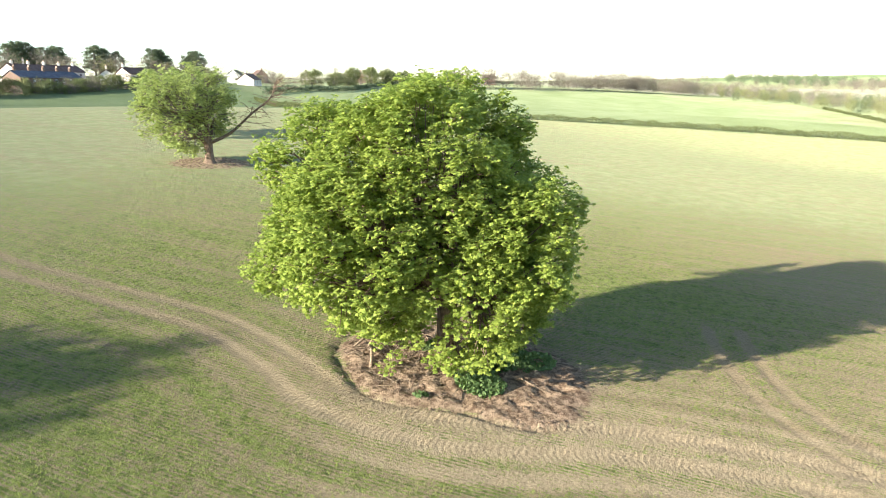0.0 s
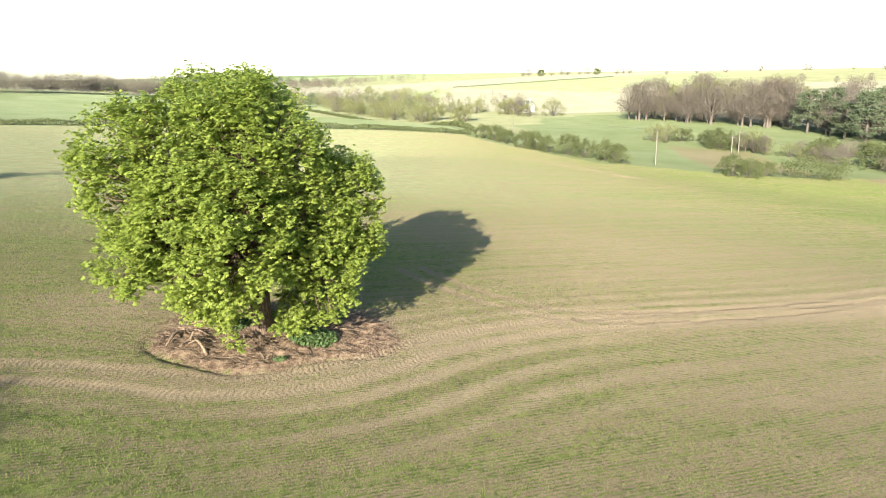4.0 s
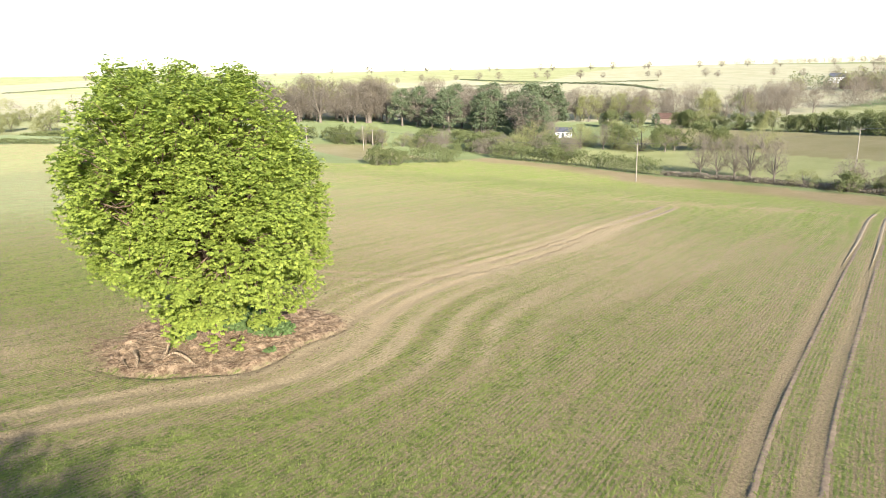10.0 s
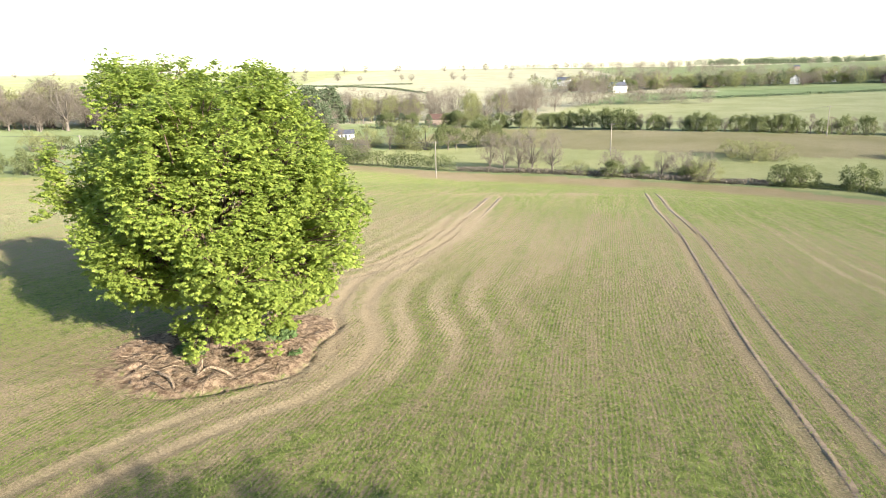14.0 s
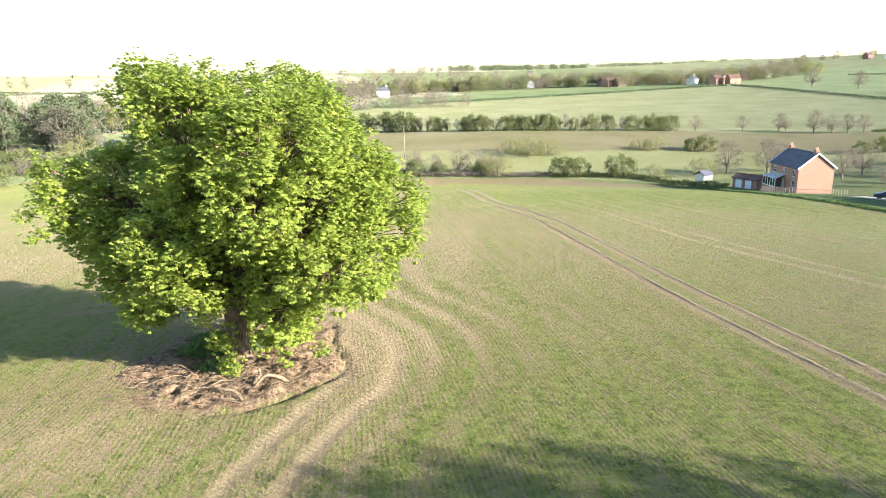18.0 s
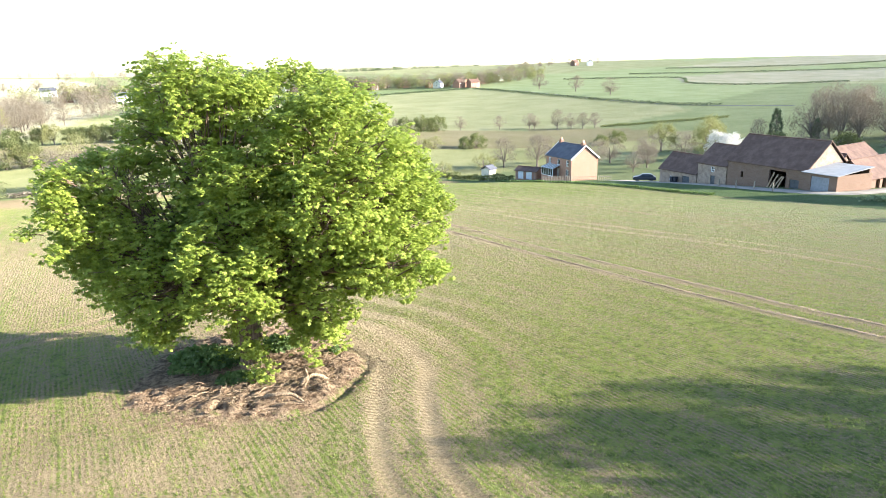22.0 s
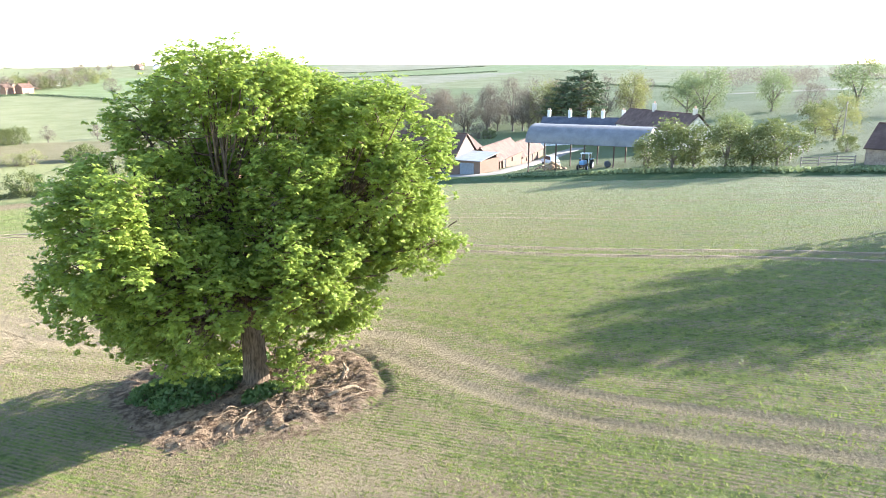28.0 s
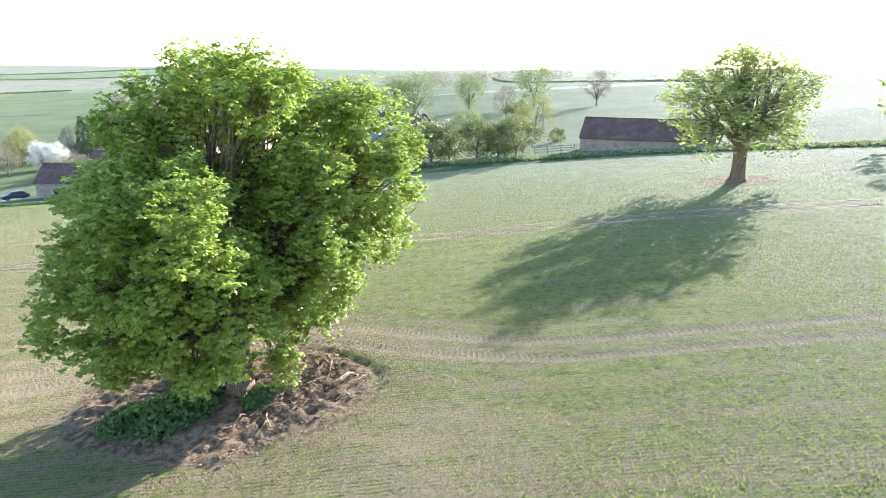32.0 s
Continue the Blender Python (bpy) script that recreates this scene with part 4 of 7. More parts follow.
def scatter_clods():
    rng = np.random.default_rng(31)
    shapes = [clod_mesh(s) for s in range(6)]
    ring = thing("earth_clods", Matrix.Identity(4), "loose dry clods of dug earth round the trunk", "earth", kind="stuff")
    n = 0
    while n < 260:
        x, y = rng.uniform(-5.5, 5.0), rng.uniform(-6.0, 7.0)
        m = float(mound(np.array([x]), np.array([y]))[0])
        if m < -0.08 or m > 0.75 or (m > 0.3 and rng.uniform() < 0.5) or (y > 2.5 and rng.uniform() < 0.55):
            continue
        s = rng.uniform(0.08, 0.16) if rng.uniform() < 0.8 else rng.uniform(0.18, 0.3)
        ob = new("clod", shapes[n % 6])
        ob.parent = ring
        ob.matrix_basis = pose(x, y, float(ground_z(x, y)[0]) + s * 0.08, *rng.uniform(-25, 25, 2), rng.uniform(0, 360)) @ Matrix.Diagonal((s, s * rng.uniform(0.7, 1.2), s, 1))
        n += 1
    # smaller crumbs, joined
    k = 2600
    x, y = rng.uniform(-7.0, 6.0, k), rng.uniform(-8.5, 8.0, k)
    m = mound(x, y)
    keep = (m > -0.35) & (rng.uniform(0, 1, k) < np.clip(1.1 + m * 2.2, 0.08, 1))
    keep |= (np.hypot((x + 1.5) / 5, (y + 5.0) / 2.6) < 1) & (rng.uniform(0, 1, k) < 0.35)
    x, y = x[keep], y[keep]
    k = len(x)
    c = np.stack([x, y, ground_z(x, y) - 0.002], 1)
    s = rng.uniform(0.025, 0.065, k)[:, None]
    corners = [(1, 0, 0), (-0.5, 0.87, 0), (-0.5, -0.87, 0), (0, 0, 0.9)]
    v = np.stack([c + s * (np.array(q) + rng.uniform(-0.25, 0.25, (k, 3))) for q in corners], 1).reshape(-1, 3)
    o = np.arange(k)[:, None] * 4
    f = np.concatenate([o + np.array(t)[None] for t in ((0, 1, 3), (1, 2, 3), (2, 0, 3))])
    part("crumbs", mesh_np("crumbs", v, f), M_CLOD, ring)


scatter_clods()


def root(name, pts, r0, r1, seed, label):
    rng = np.random.default_rng(seed)
    line = spline([(x, y, float(ground_z(x, y)[0]) + h) for x, y, h in pts], 6)
    ob = tagged(part(name, smooth(mesh_np(name, *tube(line, np.linspace(r0, r1, len(line)), 7, 0.08, rng))), M_ROOT, None), label, "root", "dug out roots")
    return ob


def dug_roots():
    rng = np.random.default_rng(44)
    made = 0
    while made < 26:
        a = rng.uniform(radians(-150), radians(20)) if made < 20 else rng.uniform(0, 6.28)
        r = rng.uniform(1.6, 4.2)
        x, y = r * math.cos(a), r * math.sin(a) * 1.1
        if float(mound(np.array([x]), np.array([y]))[0]) < 0.06:
            continue
        d, ln = a + rng.uniform(-1.4, 1.4), rng.uniform(0.5, 1.7)
        ux, uy = math.cos(d) * ln / 3, math.sin(d) * ln / 3
        w = rng.uniform(-0.25, 0.25, 4)
        pts = [(x, y, 0.0), (x + ux - uy * w[0], y + uy + ux * w[0], 0.08 + 0.12 * rng.uniform()), (x + 2 * ux + uy * w[1], y + 2 * uy - ux * w[1], 0.06), (x + 3 * ux, y + 3 * uy, rng.uniform(-0.02, 0.22))]
        root("tree_root", pts, rng.uniform(0.02, 0.04), 0.01, 100 + made, "pale torn root lying on the dug earth")
        made += 1
    # two stumps of thicker root that stand up
    root("root_stump", [(1.9, -3.0, 0.0), (2.0, -3.05, 0.3), (2.15, -3.05, 0.55), (2.1, -2.9, 0.75)], 0.12, 0.04, 7, "grey broken root that stands up from the earth")
    root("root_stump", [(3.0, -2.2, 0.0), (2.7, -2.4, 0.22), (2.3, -2.75, 0.32), (2.0, -3.2, 0.12)], 0.1, 0.04, 8, "thick curved root arching over the earth")
    root("root_stump", [(0.5, -3.8, 0.0), (0.9, -4.0, 0.25), (1.5, -4.1, 0.24), (1.9, -4.3, 0.0)], 0.1, 0.05, 9, "thick curved root arching over the earth")


dug_roots()


def straw():
    """Dry twigs and straw strewn over the ring."""
    rng = np.random.default_rng(51)
    n = 1100
    x, y = rng.normal(1.0, 1.9, n), rng.normal(-1.5, 2.2, n)
    keep = mound(x, y) > 0.08
    x, y = x[keep], y[keep]
    n = len(x)
    a, ln = rng.uniform(0, 6.28, n), rng.uniform(0.15, 0.6, n)
    d = np.stack([np.cos(a), np.sin(a), rng.uniform(-0.1, 0.25, n)], 1) * ln[:, None]
    s = np.stack([-np.sin(a), np.cos(a), np.zeros(n)], 1) * 0.012
    c = np.stack([x, y, ground_z(x, y) + 0.06], 1)
    up = np.array([0, 0, 0.016])
    v = np.stack([c - s, c + s, c + d + s * 0.6, c + d - s * 0.6, c + up, c + d + up], 1).reshape(-1, 3)
    o = np.arange(n)[:, None] * 6
    f = np.concatenate([o + np.array(q)[None] for q in ((0, 4, 5, 3), (4, 1, 2, 5))])
    tagged(part("dry_straw", mesh_np("dry_straw", v, f), M_ROOT), "dry twigs and straw strewn over the dug earth", "straw", kind="stuff")


straw()


def weeds(x, y, rx, ry, n, h, seed):
    rng = np.random.default_rng(seed)
    a, r = rng.uniform(0, 6.28, n), np.sqrt(rng.uniform(0, 1, n))
    px, py = x + rx * r * np.cos(a), y + ry * r * np.sin(a)
    pz = ground_z(px, py) + rng.uniform(0.02, 1, n) * h * (1 - 0.6 * r)
    v, f = sprays(np.stack([px, py, pz], 1), 0.2, rng, 0.8, 0.3)
    tagged(part("nettle_clump", mesh_np("nettle_clump", v, f), M_WEED), "low dark green nettles and ivy at the foot of the tree", "weeds", "weeds round the trunk", "stuff")


weeds(-1.6, 1.6, 2.1, 1.5, 2600, 0.5, 61)
weeds(-0.6, -1.2, 0.9, 0.5, 700, 0.35, 62)
weeds(1.2, 2.6, 1.0, 1.2, 1300, 0.55, 63)
weeds(3.6, 1.2, 0.35, 0.3, 120, 0.2, 64)
weeds(-2.6, 3.2, 1.3, 1.0, 900, 0.4, 65)

# ---- smaller trees, bushes and hedges round about ----
PROTO = {}


def proto(kind, k):
    """One tree or bush of a kind, ten metres high (bushes four), built when first planted."""
    rng = np.random.default_rng(sum(map(ord, kind)) * 7 + k)
    ob = new(kind)
    ob.empty_display_size = 0.3
    if kind == "bare_tree":
        hull, z0, z1, trunk = round_hull(10.0, rng.uniform(3.2, 4.2), 1.8, rng), 2.0, 9.8, (2.0, 0.24)
        p, out = crown_points(hull, (0, 0), z0, z1, 60, 1.2, rng)
        limb_list, twig_list = limbs_to(p, np.array([0, 0, 1.8]), 11, rng, 0.16, 0.025, 4, 3)
        c = p[rng.integers(0, 60, 2600)] + rng.normal(0, 0.55, (2600, 3))
        part("trunk", smooth(mesh_np("trunk", *trunk_tube(*trunk, rng, sides=8))), M_TWIG, ob)
        tagged(part("twig_mass", smooth(mesh_np("twig_mass", *join(limb_list + twig_list))), M_TWIG, ob), kind="stuff")
        part("crown", mesh_np("crown", *sprays(c, 0.85, rng, 0.07, 0.8)), M_BUD, ob)
    elif kind in ("leafy_tree", "blossom_tree", "budding_tree", "elder_tree", "park_tree"):
        fine = 3400
        hull = round_hull(10.0, rng.uniform(3.6, 4.6), 1.2, rng)
        p, out = crown_points(hull, (0, 0), 1.4, 9.8, 44, 1.1, rng)
        limb_list, twig_list = limbs_to(p, np.array([0, 0, 1.8]), 7, rng, 0.17, 0.025, 4, 3)
        c = p[rng.integers(0, 44, fine)] + rng.normal(0, 0.7, (fine, 3))
        part("trunk", smooth(mesh_np("trunk", *trunk_tube(2.0, 0.26, rng, sides=8))), M_TWIG, ob)
        tagged(part("twig_mass", smooth(mesh_np("twig_mass", *join(limb_list + twig_list))), M_TWIG, ob), kind="stuff")
        leaf, size, slim = {"leafy_tree": (M_HEDGE, 0.45, 0.9), "blossom_tree": (M_BLOSSOM, 0.5, 0.8), "elder_tree": (M_HEDGE, 0.42, 0.9), "park_tree": (M_PARK, 0.48, 0.45), "budding_tree": (M_WILLOW, 0.6, 0.3)}[kind]
        part("crown", mesh_np("crown", *sprays(c, size, rng, slim)), leaf, ob)
    elif kind in ("pine_tree", "cedar_tree"):
        fine = 40
        pieces, whorls = [], []
        for z in np.linspace(2.2, 9.6, 15):
            reach = (3.0 * (1 - ((z - 3.2) / 7.2) ** 2) + 0.4) * rng.uniform(0.75, 1.15)
            for a in rng.uniform(0, 6.28, 6):
                tip = np.array([math.cos(a) * reach, math.sin(a) * reach, z + rng.uniform(-0.3, 0.5)])
                whorls.append(tube(np.stack([(0, 0, z - 0.4), tip * 0.5 + np.array([0, 0, z * 0.5 + 0.1]), tip]), (0.07, 0.05, 0.02), 4))
                pieces.append(tip * np.array([0.8, 0.8, 1]) + rng.normal(0, 0.4, (fine, 3)) * np.array([1, 1, 0.3 if kind == "cedar_tree" else 0.55]))
        part("trunk", smooth(mesh_np("trunk", *trunk_tube(9.0, 0.2, rng, sides=8))), M_TWIG, ob)
        tagged(part("twig_mass", smooth(mesh_np("twig_mass", *join(whorls))), M_TWIG, ob), kind="stuff")
        part("crown", mesh_np("crown", *sprays(np.vstack(pieces), 0.5, rng, 0.45)), M_PINE, ob)
    else:
        leaf = {"hawthorn_bush": M_HEDGE, "willow_bush": M_WILLOW, "bare_bush": M_BUD}[kind]
        hull = round_hull(4.0, 2.6, -0.6, rng)
        p, out = crown_points(hull, (0, 0), 0.1, 3.9, 60, 0.6, rng)
        stems = [tube(np.stack([(rng.uniform(-0.3, 0.3), rng.uniform(-0.3, 0.3), -0.1), q * 0.5 + np.array([0, 0, 0.2]), q]), (0.06, 0.04, 0.015), 3) for q in p[:16]]
        c = p[rng.integers(0, 60, 2400)] + rng.normal(0, 0.3, (2400, 3))
        c[:, 2] = np.maximum(c[:, 2], 0.05)
        tagged(part("stem_mass", smooth(mesh_np("stem_mass", *join(stems))), M_TWIG, ob), kind="stuff")
        part("foliage", mesh_np("foliage", *sprays(c, 0.28, rng, 0.8 if kind == "hawthorn_bush" else 0.3, 0.3)), leaf, ob)
    return ob


LABELS = {
    "bare_tree": ("tall bare brown tree in early spring bud", "tree"),
    "leafy_tree": ("rounded tree in full green leaf", "tree"),
    "budding_tree": ("pale tree with yellow green buds", "tree"),
    "elder_tree": ("bushy green elder", "tree"),
    "park_tree": ("tall tree with thin spring leaf", "tree"),
    "blossom_tree": ("small tree covered with white blossom", "tree"),
    "cedar_tree": ("large dark cedar", "tree"),
    "pine_tree": ("dark grey green pine", "tree"),
    "hawthorn_bush": ("dense green hawthorn bush on the field edge", "bush"),
    "willow_bush": ("pale yellowish willow scrub", "bush"),
    "bare_bush": ("brown leafless thorn bush", "bush"),
}
plant_rng = np.random.default_rng(77)


def plant(kind, x, y, h, wide=1.0, group="", label="", sink=0.0):
    """Sets one tree or bush of that height on the land."""
    k = int(plant_rng.integers(0, 3))
    s = h / (4.0 if kind.endswith("bush") else 10.0)
    m = pose(x, y, land_z(x, y) - sink, 0, 0, plant_rng.uniform(0, 360)) @ Matrix.Diagonal((s * wide * plant_rng.uniform(0.9, 1.1), s * wide * plant_rng.uniform(0.9, 1.1), s, 1))
    if (kind, k) not in PROTO:
        ob = PROTO[kind, k] = proto(kind, k)
        ob.matrix_basis = m
    else:
        src = PROTO[kind, k]
        ob = copy_thing(src, Matrix.Identity(4))
        ob.matrix_basis = m
    return tagged(ob, label or LABELS[kind][0], LABELS[kind][1], group)


def row_of(kinds, line, step, h, wide=1.0, jitter=1.0, group="", skip=0.0):
    """Plants trees or bushes along a line."""
    p = spline(line, 10) if len(line) > 2 else np.asarray(line, float)
    s = np.concatenate([[0], np.cumsum(np.linalg.norm(np.diff(p, axis=0), axis=1))])
    for d in np.arange(step / 2, s[-1], step):
        if plant_rng.uniform() < skip:
            continue
        x, y = np.interp(d, s, p[:, 0]) + plant_rng.uniform(-jitter, jitter), np.interp(d, s, p[:, 1]) + plant_rng.uniform(-jitter, jitter)
        plant(kinds[int(plant_rng.integers(0, len(kinds)))], x, y, plant_rng.uniform(*h), wide, group)


def hedge(line, h, w, density, leaf, label, seed, size=0.38):
    """A trimmed hedge: stems and small leaves with an uneven top."""
    rng = np.random.default_rng(seed)
    p = spline(line, 10) if len(line) > 2 else np.asarray(line, float)
    s = np.concatenate([[0], np.cumsum(np.linalg.norm(np.diff(p, axis=0), axis=1))])
    n = int(s[-1] * density * (2.9 if size < 0.5 else 1.7))
    d = rng.uniform(0, s[-1], n)
    top = h * (0.85 + 0.22 * value_noise(d, d * 0, 2.3, seed) + 0.1 * value_noise(d, d * 0, 0.7, seed + 1))
    u = rng.uniform(0, 1, n) ** 0.7
    x = np.interp(d, s, p[:, 0]) + rng.normal(0, w * 0.32, n)
    y = np.interp(d, s, p[:, 1]) + rng.normal(0, w * 0.32, n)
    z = height(x, y) + 0.05 + u * top
    ob = thing("hedge", Matrix.Identity(4), label, "hedge", "field hedges", "")
    part("foliage", mesh_np("foliage", *sprays(np.stack([x, y, z], 1), size, rng, 0.8)), leaf, ob)
    k = np.arange(0, s[-1], 1.6 if density > 20 else 6.0)
    stems = []
    for q in k:
        sx, sy = float(np.interp(q, s, p[:, 0])), float(np.interp(q, s, p[:, 1]))
        sz = land_z(sx, sy)
        stems.append(tube(np.array([(sx, sy, sz - 0.1), (sx + rng.uniform(-0.2, 0.2), sy, sz + h * 0.4), (sx + rng.uniform(-0.3, 0.3), sy, sz + h * 0.75)]), (0.05, 0.04, 0.02), 4))
    tagged(part("stem_mass", smooth(mesh_np("stem_mass", *join(stems))), M_TWIG, ob), kind="stuff")
    return ob


# far edge of the big field, from the west round to the farm
hedge([(-110, 137), (-95, 138), (-76, 138.5)], 5.2, 2.8, 60, M_HEDGE, "tall dense green hawthorn hedge along the field", 1)
hedge([(-75, 138.5), (-64, 136.5), (-53, 136)], 4.4, 2.4, 50, M_HEDGE, "green hawthorn hedge along the field edge", 2)
hedge([(-107, 103), (-105, 110), (-105, 118)], 5.4, 3.0, 70, M_HEDGE, "overgrown green hedge on the field corner", 3)
hedge([(-172, 42), (-170, 20), (-167, 4), (-158, -36), (-143, -72), (-112, -128), (-130, -175)], 1.6, 1.3, 30, M_HEDGE, "low trimmed hedge dividing two fields", 4)
hedge([(-180, 44), (-230, 42), (-300, 30), (-396, 0), (-500, -46)], 2.0, 1.6, 18, M_HEDGE, "low hedge running down to the valley", 5, 0.7)
hedge([(-52, 136.5), (-30, 138.5), (-10, 138.5), (22, 135.5)], 1.2, 1.8, 30, M_BUD, "low brown thorn hedge and dead grass along the stream", 6)
hedge([(22, 135.5), (38, 132), (47, 124)], 1.2, 1.6, 30, M_HEDGE, "low hedge in front of the cottage garden", 7)
hedge([(50.5, 108), (52.5, 92), (54, 76), (57.5, 61), (60.5, 49)], 0.3, 0.9, 30, M_WEED, "dark grass bank along the field edge", 8, 0.25)
hedge([(71, 34), (72, 20), (71.5, 6), (71, -14), (70, -30), (67, -60)], 0.5, 2.4, 40, M_PARK, "rough grass verge on the field edge", 9)
hedge([(-150, -194), (-215, -225), (-320, -284), (-390, -294), (-520, -287)], 2.6, 2.4, 16, M_PINE, "dark clipped hedge below the village", 10, 0.8)
for q in ((-167, 45, 4.0), (-163, 48, 4.4), (-158, 50, 4.0), (-149, 53, 4.6), (-145, 55, 4.8), (-140, 57, 4.2), (-134, 61, 5.4), (-128, 63, 4.6), (-121, 66, 5.0), (-117, 67, 4.4),
          (-103, 88, 4.6), (-101.5, 91, 4.2), (-106, 98, 3.4), (-12, 138, 4.2), (-6, 139.5, 3.4), (5, 139, 3.8), (24.5, 136, 4.6), (28, 135.5, 4.4), (38, 134, 5.0), (67, 171, 4.6), (63, 170.5, 3.6), (112, 165, 4.0), (105, 162, 3.4)):
    plant("hawthorn_bush", *q, 1.0, "field edge bushes")
for q in ((12, 164, 4.4), (17, 162, 5.2), (22, 163, 4.6), (49, 171, 3.6), (53, 171, 3.8), (45, 131, 3.0), (6, 141, 3.6), (56, 132, 4.0), (9, 138, 4.4), (-21, 139, 3.6), (85, 158, 3.4), (-122, 105, 3.2)):
    plant("willow_bush", *q, 1.35, "field edge bushes")
row_of(["bare_tree"], [(-47, 138), (-38, 139), (-27, 140)], 4.2, (8.5, 11.0), 0.85, 1.0, "trees along the stream")
row_of(["bare_tree", "bare_bush"], [(-14, 140), (2, 140), (12, 139)], 5.0, (5.0, 7.0), 0.9, 1.2, "trees along the stream")
for q in ((62, 134, 7.5), (70, 131, 8.0), (75, 136, 7.0), (82, 122, 6.5), (88, 126, 6.5), (94, 120, 6.0), (99, 126, 6.5), (104, 118, 7.0), (90, 112, 5.5), (84, 108, 5.0)):
    plant("bare_tree", *q, 1.25, "orchard trees behind the cottage", "low spreading bare orchard tree")
# valley hedgerow and single trees beyond
row_of(["leafy_tree", "hawthorn_bush", "budding_tree"], [(-112, 252), (-80, 246), (-53, 240), (-25, 224)], 4.2, (5.0, 7.5), 1.1, 1.6, "valley hedgerow")
row_of(["hawthorn_bush", "bare_tree", "hawthorn_bush"], [(-25, 224), (0, 213), (31, 216), (70, 225)], 3.0, (4.4, 6.0), 0.8, 0.8, "valley hedgerow")
for q in ((78, 225, 5.6), (94, 224, 5.4), (105.6, 221.6, 6.2), (108, 222, 5.4), (114.4, 214.6, 7.6), (119.4, 212.6, 6.4), (124.3, 212.4, 6.2), (129.2, 211.8, 6.0)):
    plant("bare_tree", *q, 1.1, "single field trees", "small spreading field tree in bud")
hedge([(132, 212), (160, 208), (185, 205)], 1.1, 1.4, 24, M_HEDGE, "low field hedge in the valley", 11)
# bushes and trees by the open barn
for q in ((75.5, 14.5, 4.6), (73.6, 10.5, 6.4), (74.5, 8.0, 5.6), (73.4, 3.6, 6.0), (74.0, 0.6, 5.0), (75.5, -1.8, 5.6)):
    plant("elder_tree", *q, 1.2, "bushes beside the open barn", "bushy green elder beside the open barn")
plant("park_tree", 95, 9, 6.5, 1.0, "", "pale young tree in the farm paddock")
plant("park_tree", 80, -17.5, 3.6, 1.0, "", "pale green sapling in front of the long shed")
plant("hawthorn_bush", 94, -6.5, 2.4, 0.8, "", "round bush in the paddock")
# parkland and woods behind the farm
for q in ((203, 8, 13.5), (190, 45, 14), (196, 52, 13), (205, 30, 12)):
    plant("park_tree", *q, 1.15, "parkland trees", "large parkland tree with thin spring leaf")
plant("bare_tree", 194, -12, 11.0, 1.2, "parkland trees")
plant("leafy_tree", 140, 6, 7.0, 1.0, "parkland trees", "dark green holly in the paddock")
plant("budding_tree", 128, 0.5, 8.0, 1.1, "parkland trees")
plant("bare_tree", 165, 12, 9.0, 1.2, "parkland trees")
for q in ((176, 78, 17.0), (172, 82, 14.0)):
    plant("cedar_tree", *q, 1.5, "", "large spreading dark cedar behind the farmhouse")
row_of(["bare_tree"], [(147, 125), (158, 112), (168, 99), (176, 87)], 4.0, (10.5, 15.0), 0.95, 5.0, "wood behind the farm")
row_of(["bare_tree"], [(160, 134), (174, 114), (188, 96)], 5.0, (11.0, 16.0), 0.95, 6.0, "wood behind the farm")
row_of(["bare_tree", "budding_tree"], [(112, 128), (124, 134), (134, 130)], 6.5, (6.5, 9.5), 0.95, 3.0, "wood behind the farm")
row_of(["bare_tree", "budding_tree"], [(170, 92), (184, 84), (200, 66)], 5.0, (12.0, 15.0), 0.9, 5.0, "wood behind the farm")
row_of(["bare_bush", "hawthorn_bush"], [(128, 122), (140, 118), (147, 108), (150, 95)], 5.0, (2.5, 4.5), 1.2, 3.0, "undergrowth of the wood")
plant("pine_tree", 140, 128, 10.0, 0.55, "", "narrow dark conifer at the edge of the wood")
plant("pine_tree", 147, 121, 7.0, 0.45, "", "narrow dark conifer at the edge of the wood")
for q in ((113.5, 117.5, 6.6), (116.0, 115.0, 5.8)):
    plant("blossom_tree", *q, 1.0, "", "cherry in full white blossom behind the barn")
plant("budding_tree", 112, 140, 8.0, 1.1, "", "pale budding willow beyond the barns")
row_of(["bare_bush"], [(95, 100), (110, 106), (122, 104)], 3.5, (3.0, 4.5), 1.2, 2.0, "scrub behind the barns")
# woods to the north-west
row_of(["bare_tree"], [(-292, 140), (-262, 157), (-230, 178), (-212, 204)], 4.2, (12.0, 21.0), 1.2, 5.0, "bare wood on the valley side")
row_of(["bare_tree", "bare_tree", "budding_tree"], [(-300, 155), (-268, 172), (-238, 196)], 4.8, (15.0, 22.0), 1.2, 6.0, "bare wood on the valley side")
row_of(["pine_tree", "bare_tree"], [(-216, 190), (-186, 184), (-160, 192), (-128, 184)], 3.4, (12.0, 17.0), 1.2, 7.0, "pines round the lodge")
row_of(["pine_tree", "bare_tree"], [(-205, 212), (-175, 212), (-150, 220)], 4.4, (14.0, 20.0), 1.15, 6.0, "pines round the lodge")
row_of(["hawthorn_bush", "bare_bush"], [(-190, 120), (-165, 135), (-140, 160), (-110, 165), (-95, 168)], 6.0, (3.5, 5.5), 1.2, 4.0, "scrub in the valley")
row_of(["bare_tree", "hawthorn_bush", "willow_bush", "bare_bush"], [(-170, 122), (-150, 136), (-128, 146), (-104, 150), (-84, 152)], 4.0, (4.0, 7.0), 1.2, 4.5, "scrub in the valley")
